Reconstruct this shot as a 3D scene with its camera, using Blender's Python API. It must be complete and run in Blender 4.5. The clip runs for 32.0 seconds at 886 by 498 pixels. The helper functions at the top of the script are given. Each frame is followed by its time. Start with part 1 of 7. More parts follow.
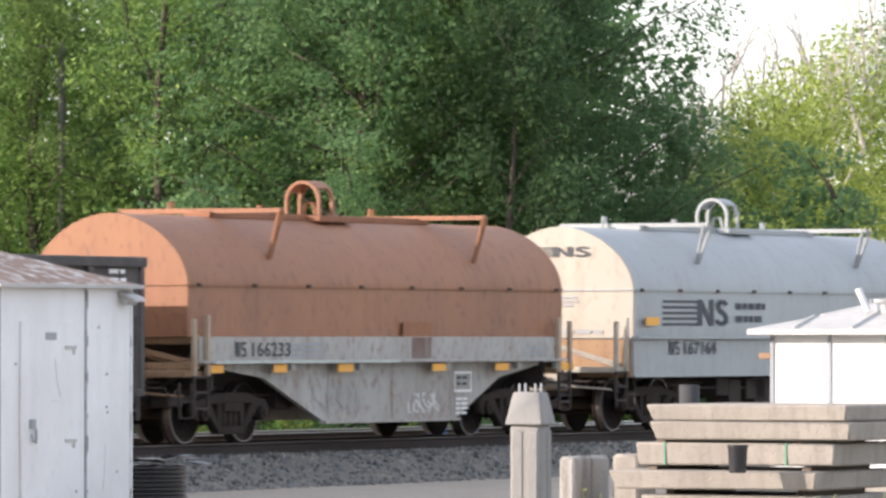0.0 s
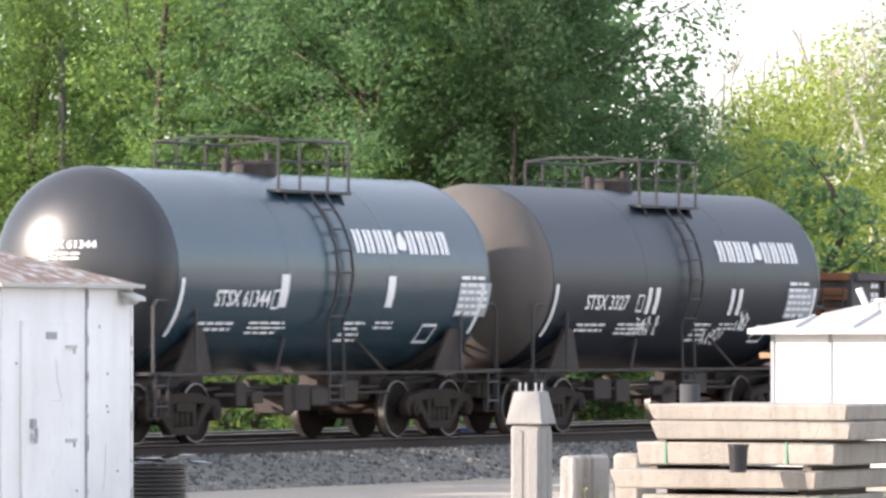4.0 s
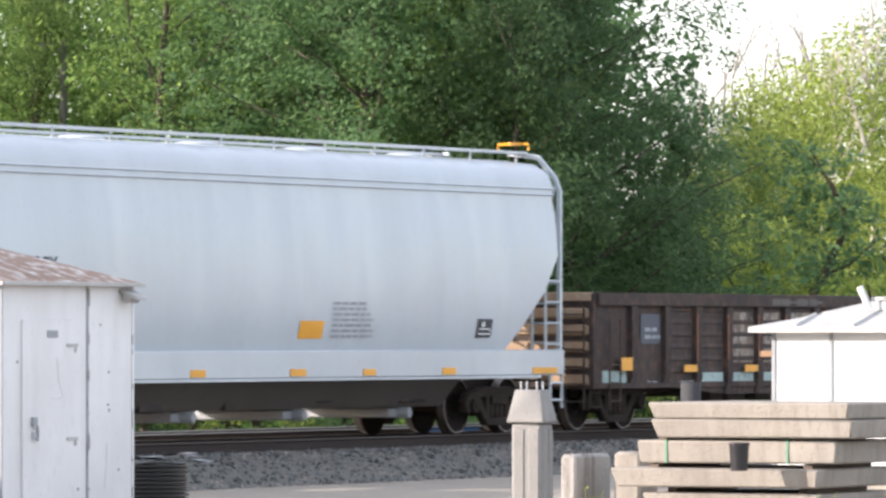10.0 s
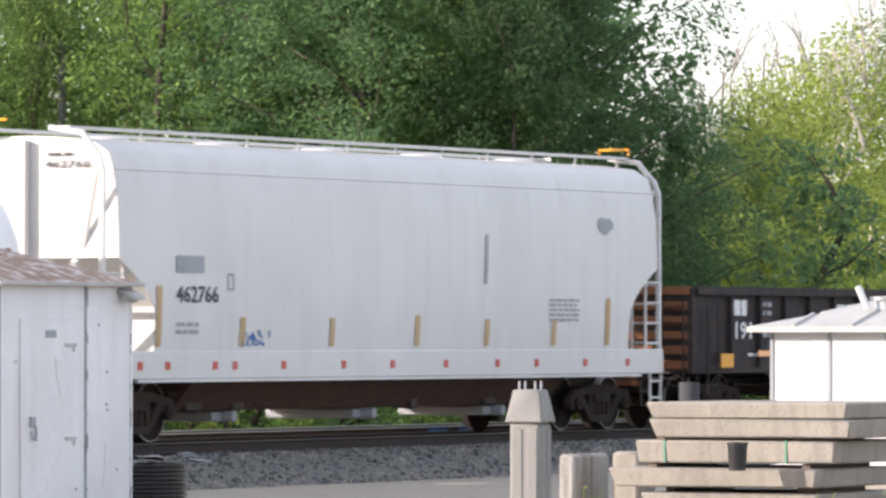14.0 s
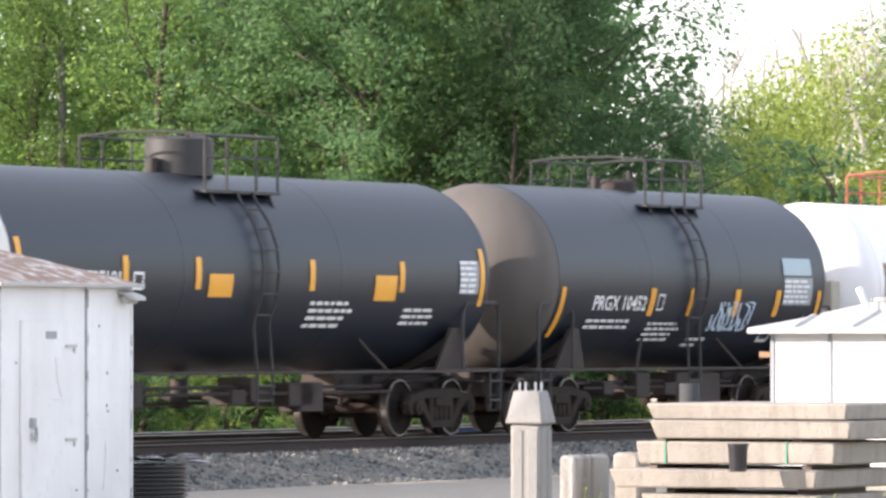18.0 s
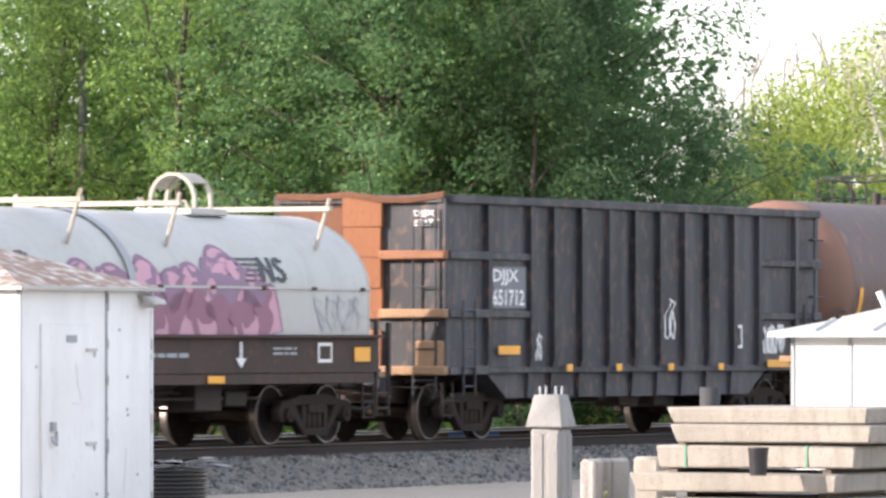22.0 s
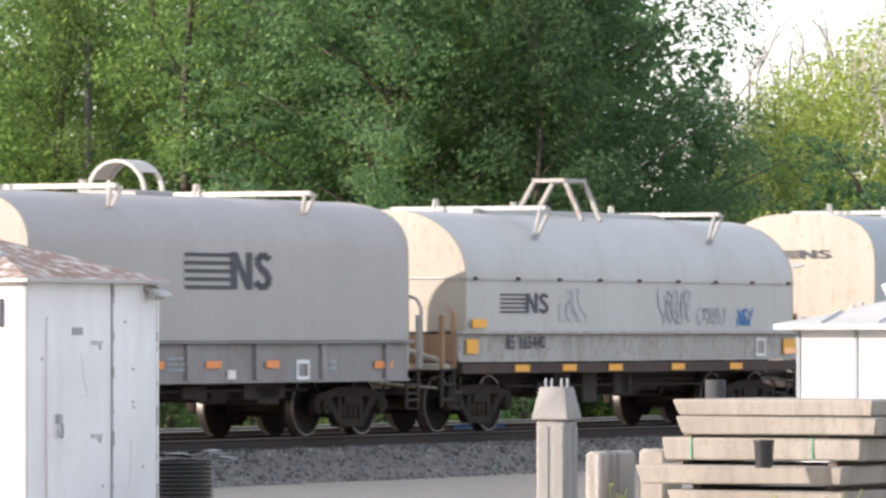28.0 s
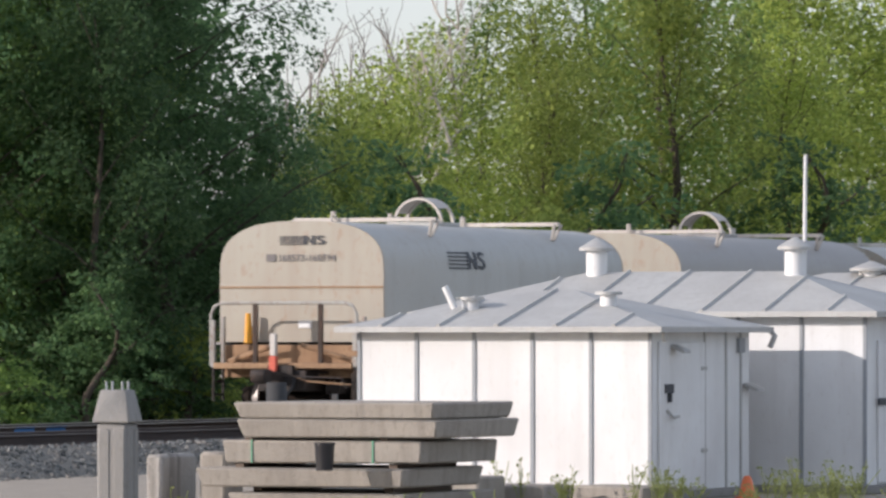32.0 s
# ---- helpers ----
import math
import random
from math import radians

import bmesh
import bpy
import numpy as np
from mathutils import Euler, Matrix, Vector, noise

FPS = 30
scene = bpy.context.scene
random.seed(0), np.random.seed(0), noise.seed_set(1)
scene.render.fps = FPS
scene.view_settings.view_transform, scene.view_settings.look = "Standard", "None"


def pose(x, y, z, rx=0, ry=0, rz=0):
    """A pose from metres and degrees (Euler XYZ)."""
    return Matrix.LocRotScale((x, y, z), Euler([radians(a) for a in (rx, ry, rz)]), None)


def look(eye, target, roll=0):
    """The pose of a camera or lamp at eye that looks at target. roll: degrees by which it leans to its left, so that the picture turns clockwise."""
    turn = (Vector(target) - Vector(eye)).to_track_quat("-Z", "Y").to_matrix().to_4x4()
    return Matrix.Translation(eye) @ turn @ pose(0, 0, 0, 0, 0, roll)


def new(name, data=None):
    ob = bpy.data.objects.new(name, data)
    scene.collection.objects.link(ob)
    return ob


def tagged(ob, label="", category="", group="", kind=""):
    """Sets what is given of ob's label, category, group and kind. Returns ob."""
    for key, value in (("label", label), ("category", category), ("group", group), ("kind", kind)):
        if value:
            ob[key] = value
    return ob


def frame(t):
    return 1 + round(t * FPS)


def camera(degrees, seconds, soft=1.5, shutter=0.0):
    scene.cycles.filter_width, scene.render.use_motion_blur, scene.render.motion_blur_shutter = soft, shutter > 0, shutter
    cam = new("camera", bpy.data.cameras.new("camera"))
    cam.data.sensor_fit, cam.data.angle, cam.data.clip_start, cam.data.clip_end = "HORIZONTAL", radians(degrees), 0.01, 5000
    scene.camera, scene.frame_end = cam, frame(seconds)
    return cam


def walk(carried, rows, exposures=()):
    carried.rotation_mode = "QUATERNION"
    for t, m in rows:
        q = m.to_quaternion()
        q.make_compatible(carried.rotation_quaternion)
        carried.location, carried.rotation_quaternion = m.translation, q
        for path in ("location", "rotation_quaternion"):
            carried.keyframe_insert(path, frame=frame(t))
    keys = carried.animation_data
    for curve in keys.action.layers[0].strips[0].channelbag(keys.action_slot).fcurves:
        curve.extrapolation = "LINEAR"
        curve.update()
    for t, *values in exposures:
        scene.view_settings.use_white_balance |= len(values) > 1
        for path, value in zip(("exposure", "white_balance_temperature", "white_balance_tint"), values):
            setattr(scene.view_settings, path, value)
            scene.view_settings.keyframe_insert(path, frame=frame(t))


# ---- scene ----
from math import sin, cos, pi, sqrt, atan2, hypot

# camera: long lens on a tripod, panned a little by its operator
cam = camera(8.0, 32.0, soft=2.75, shutter=0.2)
EYE = (0.0, 0.0, 2.18)
PAN = [(0, -.030, -.023), (1, -.022, -.026), (2, -.037, -.028), (3, -.024, -.023), (3.5, -.025, -.018),
       (5.5, -.024, -.020), (6, -.015, -.020), (7, -.013, 0), (8, -.005, 0), (9, 0, 0), (10, -.016, -.004),
       (11, -.012, -.004), (12, -.015, .007), (13, -.031, .009), (13.5, -.031, .004), (15.5, -.032, -.008),
       (16, -.030, -.008), (17, -.025, -.010), (18, -.027, -.012), (19, -.025, -.012), (19.5, .026, .045),
       (20, .233, -.070), (20.5, .252, -.057), (21, .239, -.057), (21.5, .221, -.041), (22, .156, -.047),
       (22.5, .116, -.073), (23, .120, -.086), (23.5, .155, -.096), (24, .208, -.078), (24.5, .228, -.061),
       (25, .215, -.052), (25.5, .201, -.027), (26, .194, -.014), (26.5, .195, -.009), (28.5, .210, .027),
       (29, .211, .023), (29.5, .204, .038), (30, .206, .042), (30.5, .085, .046), (30.8, -.08, .055),
       (31, -1.509, .060), (31.1, -2.25, .055), (31.2, -2.82, .045), (31.5, -3.545, .019), (31.6, -3.645, .012), (32, -3.762, -.003)]
walk(cam, [(t, pose(*EYE, 90.782 - p, 0, y)) for t, y, p in PAN],
     exposures=[(s, e, 6220 if s < 31 else 5950, 19 if s < 31 else 18) for s, e in ((0, .84), (1.5, 1.15), (3, 1.28), (6, 1.15), (8.6, 1.2), (9.2, 1.2), (10, 1.0), (11, .65), (12, .58), (13, .9), (16, .32), (17, .52), (18, 1.2), (22, 1.2), (23, 1.1), (24, .8), (25, .8), (29, .88), (30.6, .85), (31.2, .35), (31.7, .03), (32, -.05))])

# light: low sun from the left, clear sky
SUN_AZ, SUN_EL = radians(-105), radians(17)
to_sun = Vector((sin(SUN_AZ) * cos(SUN_EL), cos(SUN_AZ) * cos(SUN_EL), sin(SUN_EL)))
sun = new("sun", bpy.data.lights.new("sun", "SUN"))
sun.data.energy, sun.data.angle, sun.data.color = 4.6, radians(0.6), (1.0, 0.88, 0.72)
sun.matrix_world = look(to_sun * 300, (0, 0, 0))
world = bpy.data.worlds.new("sky")
scene.world = world
world.use_nodes = True
wn = world.node_tree.nodes
sky = wn.new("ShaderNodeTexSky")
sky.sky_type, sky.sun_disc = "NISHITA", False
sky.sun_elevation, sky.sun_rotation = SUN_EL, SUN_AZ
sky.dust_density, sky.air_density, sky.ozone_density = 1.0, 1.0, 1.05
haze = wn.new("ShaderNodeMix")
haze.data_type = "RGBA"
haze.inputs[0].default_value, haze.inputs[7].default_value = 0.58, (3.85, 3.92, 3.80, 1)
world.node_tree.links.new(sky.outputs["Color"], haze.inputs[6])
world.node_tree.links.new(haze.outputs[2], wn["Background"].inputs["Color"])
wn["Background"].inputs["Strength"].default_value = 0.21

# the plan: the track runs away to the right; a = metres along it, p = metres beyond its centre line
TH = radians(27.417)
U, N = Vector((sin(TH), cos(TH), 0)), Vector((cos(TH), -sin(TH), 0))
CEN = Vector((-3.767, 95.874, 0))
RAIL, SPEED = 0.60, 10.31


def at(a, p, z=0.0):
    return CEN + U * a - N * p + Vector((0, 0, z))


def place(a, p, z=0.0, turn=0.0):
    """A pose whose x runs along the track and whose y points away from the camera."""
    v = at(a, p, z)
    return pose(v.x, v.y, v.z, 0, 0, 90 - 27.417 + turn)


# ---- materials ----
def mix(nt, a, b, fac):
    m = nt.nodes.new("ShaderNodeMix")
    m.data_type = "RGBA"
    for sock, v in ((m.inputs[6], a), (m.inputs[7], b), (m.inputs[0], fac)):
        if hasattr(v, "is_linked"):
            nt.links.new(v, sock)
        elif isinstance(v, (int, float)):
            sock.default_value = v
        else:
            sock.default_value = (*v, 1)
    return m.outputs[2]


def noise_of(nt, scale, stretch=(1, 1, 1), lo=0.4, hi=0.65, detail=4.0):
    co = nt.nodes.new("ShaderNodeTexCoord")
    mp = nt.nodes.new("ShaderNodeMapping")
    mp.inputs["Scale"].default_value = stretch
    nt.links.new(co.outputs["Object"], mp.inputs["Vector"])
    tx = nt.nodes.new("ShaderNodeTexNoise")
    tx.inputs["Scale"].default_value, tx.inputs["Detail"].default_value = scale, detail
    nt.links.new(mp.outputs["Vector"], tx.inputs["Vector"])
    r = nt.nodes.new("ShaderNodeMapRange")
    r.inputs["From Min"].default_value, r.inputs["From Max"].default_value = lo, hi
    nt.links.new(tx.outputs["Fac"], r.inputs["Value"])
    return r.outputs["Result"]


def material(name, base, dirt=None, rough=0.6, metal=0.0, scale=3.0, streak=0.35, spots=0.0, spot=(.16, .07, .035), bump=0.1, grain=60.0, coat=0.0, spec=0.5):
    """Paint, metal or stone: a base colour, broad weathering, vertical streaks, small spots, fine relief."""
    m = bpy.data.materials.new(name)
    m.use_nodes = True
    nt = m.node_tree
    bs = nt.nodes["Principled BSDF"]
    dirt = dirt or tuple(c * 0.6 for c in base)
    c = mix(nt, base, dirt, 0.0)
    broad = noise_of(nt, scale * 0.25, lo=0.35, hi=0.75)
    mul = nt.nodes.new("ShaderNodeMath")
    mul.operation, mul.inputs[1].default_value = "MULTIPLY", 0.6
    nt.links.new(broad, mul.inputs[0])
    c = mix(nt, base, dirt, mul.outputs[0])
    st = noise_of(nt, scale * 1.6, (1, 1, 0.08), 0.48, 0.75)
    mul = nt.nodes.new("ShaderNodeMath")
    mul.operation, mul.inputs[1].default_value = "MULTIPLY", streak
    nt.links.new(st, mul.inputs[0])
    c = mix(nt, c, dirt, mul.outputs[0])
    if spots:
        sp = noise_of(nt, scale * 5, (1, 1, 0.5), 0.60 - 0.12 * spots, 0.70)
        mul = nt.nodes.new("ShaderNodeMath")
        mul.operation, mul.inputs[1].default_value = "MULTIPLY", spots
        nt.links.new(sp, mul.inputs[0])
        c = mix(nt, c, spot, mul.outputs[0])
    nt.links.new(c, bs.inputs["Base Color"])
    bs.inputs["Roughness"].default_value, bs.inputs["Metallic"].default_value = rough, metal
    bs.inputs["Coat Weight"].default_value, bs.inputs["Specular IOR Level"].default_value = coat, spec
    bs.inputs["Coat Roughness"].default_value = 0.25
    if bump:
        fine = noise_of(nt, grain, lo=0.2, hi=0.8)
        bp = nt.nodes.new("ShaderNodeBump")
        bp.inputs["Strength"].default_value, bp.inputs["Distance"].default_value = bump, 0.02
        nt.links.new(fine, bp.inputs["Height"])
        nt.links.new(bp.outputs["Normal"], bs.inputs["Normal"])
    return m


def plain(name, base, rough=0.6, metal=0.0):
    return material(name, base, tuple(c * 0.8 for c in base), rough, metal, 6, 0.2, bump=0.04)


def leaf_material(name, dark, light):
    m = bpy.data.materials.new(name)
    m.use_nodes = True
    nt = m.node_tree
    bs = nt.nodes["Principled BSDF"]
    g = nt.nodes.new("ShaderNodeNewGeometry")
    c = mix(nt, dark, light, g.outputs["Random Per Island"])
    o = nt.nodes.new("ShaderNodeObjectInfo")
    h = nt.nodes.new("ShaderNodeHueSaturation")
    r = nt.nodes.new("ShaderNodeMapRange")
    r.inputs["To Min"].default_value, r.inputs["To Max"].default_value = 0.75, 1.25
    nt.links.new(o.outputs["Random"], r.inputs["Value"])
    nt.links.new(r.outputs["Result"], h.inputs["Value"])
    nt.links.new(c, h.inputs["Color"])
    nt.links.new(h.outputs["Color"], bs.inputs["Base Color"])
    bs.inputs["Roughness"].default_value, bs.inputs["Specular IOR Level"].default_value = 0.6, 0.22
    tr = nt.nodes.new("ShaderNodeBsdfTranslucent")
    thin = nt.nodes.new("ShaderNodeHueSaturation")
    thin.inputs["Hue"].default_value, thin.inputs["Value"].default_value = 0.485, 1.5
    nt.links.new(h.outputs["Color"], thin.inputs["Color"])
    nt.links.new(thin.outputs["Color"], tr.inputs["Color"])
    ms = nt.nodes.new("ShaderNodeMixShader")
    ms.inputs[0].default_value = 0.6
    nt.links.new(bs.outputs[0], ms.inputs[1])
    nt.links.new(tr.outputs[0], ms.inputs[2])
    nt.links.new(ms.outputs[0], nt.nodes["Material Output"].inputs["Surface"])
    return m


STEEL_DARK = material("underframe_black", (.028, .025, .024), (.07, .05, .04), .75, .2, 4, .4, .3)
TRUCK = material("truck_brown_grime", (.026, .022, .020), (.055, .042, .033), .88, .1, 6, .3, .3, spec=.2)
TREAD = material("polished_tread", (.23, .22, .215), (.11, .095, .085), .42, 1.0, 5, .1)
GRIME = material("wheel_grime", (.018, .016, .015), (.036, .027, .022), .9, .1, 6, .2, .3, spec=.15)
DARK_WEAR = plain("bare_dark_wood", (.16, .14, .12), .9)
YELLOW = plain("yellow_reflector", (.78, .36, .018), .45)
WHITE_MARK = plain("white_marking", (.75, .75, .74), .6)
DARK_MARK = plain("dark_marking", (.035, .04, .05), .6)
GREY_MARK = plain("grey_marking", (.30, .32, .34), .6)
RUSTY = material("rusty_steel", (.30, .135, .07), (.16, .08, .05), .85, .1, 4, .4, .5)
TAN_RUST = material("tan_rusted_sill", (.33, .215, .125), (.20, .115, .066), .85, 0, 4, .5, .5)
TAN_POST = material("sunlit_tan_post", (.42, .345, .25), (.27, .175, .11), .8, 0, 4, .5, .4)
CONCRETE = material("pale_concrete", (.328, .300, .258), (.20, .18, .155), .9, 0, 5, .6, .4, (.17, .15, .125), .45, 40)
CONCRETE_GREY = material("grey_concrete", (.25, .245, .232), (.175, .17, .16), .9, 0, 4, .5, .3, (.15, .14, .125), .35, 40)
HUT_WHITE = material("white_painted_panel", (.74, .75, .75), (.54, .53, .52), .7, 0, 3, .3, .14, (.4, .36, .3), .12, 30)
HUT_ROOF = material("silver_painted_roof", (.465, .470, .455), (.33, .325, .315), .62, .15, 4, .45, .3, (.27, .235, .20), .25, 30)
RUST_ROOF = material("peeling_rusty_roof", (.27, .195, .155), (.17, .105, .075), .85, 0, 1.3, .6, .95, (.55, .545, .53), .4, 30)
BALLAST = material("grey_ballast_stone", (.105, .104, .092), (.25, .24, .21), .95, 0, 40, .1, .5, (.42, .40, .37), .6, 30)
GRAVEL = material("tan_gravel_dust", (.34, .30, .245), (.23, .21, .18), .95, 0, 6, .1, .5, (.46, .43, .39), .5, 40)
GRASS = material("weedy_ground", (.06, .09, .03), (.12, .11, .06), .95, 0, 4, .1, .2, (.2, .17, .1), .5, 20)
RAIL_BROWN = material("rail_web_rust", (.045, .034, .030), (.03, .024, .022), .85, .2, 5, .2, .3)
RAIL_HEAD = material("polished_rail_head", (.11, .095, .085), (.07, .06, .052), .65, .3, 5, .1)
WOOD = material("weathered_tie_wood", (.12, .09, .07), (.2, .17, .14), .95, 0, 6, .4, .2)
BARK = material("grey_brown_bark", (.085, .068, .052), (.05, .04, .033), .95, 0, 8, .5, .2, (.14, .13, .11), .6, 14)
DEADWOOD = material("bleached_dead_wood", (.55, .50, .44), (.36, .32, .28), .9, 0, 8, .4, .2)
BLACK_HOSE = plain("black_rubber_hose", (.02, .02, .02), .7)
BLACK_PIPE = plain("black_plastic", (.022, .022, .025), .32)
BLUE_PAINT = plain("blue_marking_paint", (.02, .16, .42), .6)
POLE_GREY = material("weathered_pole", (.17, .165, .16), (.12, .115, .11), .9, 0, 4, .5)
CONE = plain("orange_cone", (.75, .18, .06), .5)
LEAF_A = leaf_material("leaf_green", (.102, .188, .055), (.240, .360, .102))
LEAF_B = leaf_material("leaf_deep_green", (.056, .116, .051), (.128, .216, .090))
LEAF_C = leaf_material("leaf_yellow_green", (.152, .218, .050), (.370, .442, .115))
LEAF_M = leaf_material("leaf_mid_green", (.100, .176, .056), (.212, .314, .096))
LEAF_D = leaf_material("leaf_grass", (.12, .16, .05), (.28, .32, .13))


# ---- mesh building ----
class Build:
    """Collects faces for one mesh."""

    def __init__(self):
        self.v, self.f, self.m, self.slot = [], [], [], 0

    def add(self, pts, faces):
        k = len(self.v)
        self.v += [tuple(p) for p in pts]
        self.f += [tuple(k + i for i in f) for f in faces]
        self.m += [self.slot] * len(faces)
        return self

    def box(self, x0, x1, y0, y1, z0, z1):
        return self.add([(x, y, z) for x in (x0, x1) for y in (y0, y1) for z in (z0, z1)],
                        [(0, 1, 3, 2), (4, 6, 7, 5), (0, 4, 5, 1), (2, 3, 7, 6), (0, 2, 6, 4), (1, 5, 7, 3)])

    def along_x(self, prof, x0, x1, caps=True):
        """A closed (y, z) outline swept from x0 to x1."""
        n = len(prof)
        pts = [(x0, y, z) for y, z in prof] + [(x1, y, z) for y, z in prof]
        fs = [(i, (i + 1) % n, n + (i + 1) % n, n + i) for i in range(n)]
        if caps:
            fs += [tuple(range(n))[::-1], tuple(range(n, 2 * n))]
        return self.add(pts, fs)

    def along_y(self, prof, y0, y1):
        """A closed (x, z) outline swept from y0 to y1."""
        n = len(prof)
        pts = [(x, y0, z) for x, z in prof] + [(x, y1, z) for x, z in prof]
        fs = [(i, n + i, n + (i + 1) % n, (i + 1) % n) for i in range(n)] + [tuple(range(n)), tuple(range(n, 2 * n))[::-1]]
        return self.add(pts, fs)

    def cyl(self, p0, p1, r, n=10, r2=None, caps=True):
        p0, p1 = Vector(p0), Vector(p1)
        d = (p1 - p0).normalized()
        e = d.orthogonal().normalized()
        g = d.cross(e)
        r2 = r if r2 is None else r2
        pts = [p + (e * cos(2 * pi * i / n) + g * sin(2 * pi * i / n)) * q for p, q in ((p0, r), (p1, r2)) for i in range(n)]
        fs = [(i, (i + 1) % n, n + (i + 1) % n, n + i) for i in range(n)]
        if caps:
            fs += [tuple(range(n))[::-1], tuple(range(n, 2 * n))]
        return self.add(pts, fs)

    def tube(self, pts, r, n=6):
        pts = [Vector(p) for p in pts]
        rings = []
        e = (pts[1] - pts[0]).orthogonal().normalized()
        for i, p in enumerate(pts):
            d = (pts[min(i + 1, len(pts) - 1)] - pts[max(i - 1, 0)]).normalized()
            e = (e - d * e.dot(d)).normalized()
            g = d.cross(e)
            rings.append([p + (e * cos(2 * pi * j / n) + g * sin(2 * pi * j / n)) * r for j in range(n)])
        fs = [(i * n + j, i * n + (j + 1) % n, (i + 1) * n + (j + 1) % n, (i + 1) * n + j) for i in range(len(pts) - 1) for j in range(n)]
        fs += [tuple(range(n))[::-1], tuple(range((len(pts) - 1) * n, len(pts) * n))]
        return self.add([q for ring in rings for q in ring], fs)

    def lathe(self, prof, axis="x", centre=(0, 0, 0), n=32, caps=True):
        """(along, radius) pairs spun round an axis."""
        pts = []
        for s, r in prof:
            for i in range(n):
                c, q = cos(2 * pi * i / n) * r, sin(2 * pi * i / n) * r
                p = {"x": (s, c, q), "y": (c, s, q), "z": (c, q, s)}[axis]
                pts.append((p[0] + centre[0], p[1] + centre[1], p[2] + centre[2]))
        k = len(prof)
        fs = [(a * n + i, a * n + (i + 1) % n, (a + 1) * n + (i + 1) % n, (a + 1) * n + i) for a in range(k - 1) for i in range(n)]
        if caps:
            fs += [tuple(range(n)), tuple(range((k - 1) * n, k * n))]
        return self.add(pts, fs)

    def mesh(self, name, mats, bevel=0.0, smooth=40):
        me = bpy.data.meshes.new(name)
        me.from_pydata(self.v, [], self.f)
        for mt in (mats if isinstance(mats, (list, tuple)) else [mats]):
            me.materials.append(mt)
        me.polygons.foreach_set("material_index", self.m)
        bm = bmesh.new()
        bm.from_mesh(me)
        if bevel:
            es = [e for e in bm.edges if len(e.link_faces) == 2 and e.calc_face_angle(0) > 0.6]
            bmesh.ops.bevel(bm, geom=es, offset=bevel, segments=1, affect="EDGES", profile=0.7)
        bmesh.ops.recalc_face_normals(bm, faces=bm.faces)
        bm.to_mesh(me)
        bm.free()
        me.polygons.foreach_set("use_smooth", [True] * len(me.polygons))
        me.set_sharp_from_angle(angle=radians(smooth))
        return me


def part(name, b, mats, parent=None, label="", bevel=0.0, smooth=40, m=None):
    """One mesh object under a thing or under a part."""
    ob = new(name, b.mesh(name, mats, bevel, smooth) if isinstance(b, Build) else b)
    ob.parent = parent
    if m is not None:
        ob.matrix_basis = m
    return tagged(ob, label)


def thing(name, label, category, m=None, group="", kind="", data=None):
    ob = new(name, data)
    if m is not None:
        ob.matrix_basis = m
    return tagged(ob, label, category, group, kind)

# ---- ground and track ----
RNG = np.random.default_rng(7)
b = Build()
b.add([(-1500, -1500, 0), (1500, -1500, 0), (1500, 2500, 0), (-1500, 2500, 0)], [(0, 1, 2, 3)])
g = thing("ground", "tan gravel yard with dusty patches", "ground", kind="structure", data=b.mesh("ground", GRAVEL))
b = Build().along_x([(7.6, .004), (300, .004), (300, .012), (7.6, .012)], -300, 900)
thing("grass_verge", "weedy grass strip beyond the tracks", "grass", place(0, 0), kind="structure", data=b.mesh("grass_verge", GRASS))
b = Build().along_x([(-3.0, .003), (-1.75, .40), (6.1, .40), (7.5, .003)], -420, 700)
thing("trackbed", "grey crushed stone ballast bed", "ballast", place(0, 0), kind="structure", data=b.mesh("trackbed", BALLAST))


def rocks(n, a0, a1, p0, p1, zfun, size, seed):
    r = np.random.default_rng(seed)
    base = np.array([(1, 0, 0), (-1, 0, 0), (0, 1, 0), (0, -1, 0), (0, 0, 1), (0, 0, -1)], float)
    tri = np.array([(0, 2, 4), (2, 1, 4), (1, 3, 4), (3, 0, 4), (2, 0, 5), (1, 2, 5), (3, 1, 5), (0, 3, 5)])
    a, p = r.uniform(a0, a1, n), r.uniform(p0, p1, n)
    s = size * r.uniform(.5, 1.25, n)
    v = base[None] * (s[:, None, None] * r.uniform(.6, 1.2, (n, 6, 1))) + r.normal(0, .18, (n, 6, 3)) * s[:, None, None]
    v[:, :, 0] += a[:, None]
    v[:, :, 1] += p[:, None]
    v[:, :, 2] += np.array([zfun(q) for q in p])[:, None]
    me = bpy.data.meshes.new("stones")
    me.from_pydata(v.reshape(-1, 3).tolist(), [], (tri[None] + 6 * np.arange(n)[:, None, None]).reshape(-1, 3).tolist())
    return me


def stone_material(name, dark, light):
    m = bpy.data.materials.new(name)
    m.use_nodes = True
    nt = m.node_tree
    gn = nt.nodes.new("ShaderNodeNewGeometry")
    c = mix(nt, dark, light, gn.outputs["Random Per Island"])
    c = mix(nt, c, (.42, .38, .33), noise_of(nt, 2.0, lo=.5, hi=.8))
    nt.links.new(c, nt.nodes["Principled BSDF"].inputs["Base Color"])
    nt.nodes["Principled BSDF"].inputs["Roughness"].default_value = .95
    return m


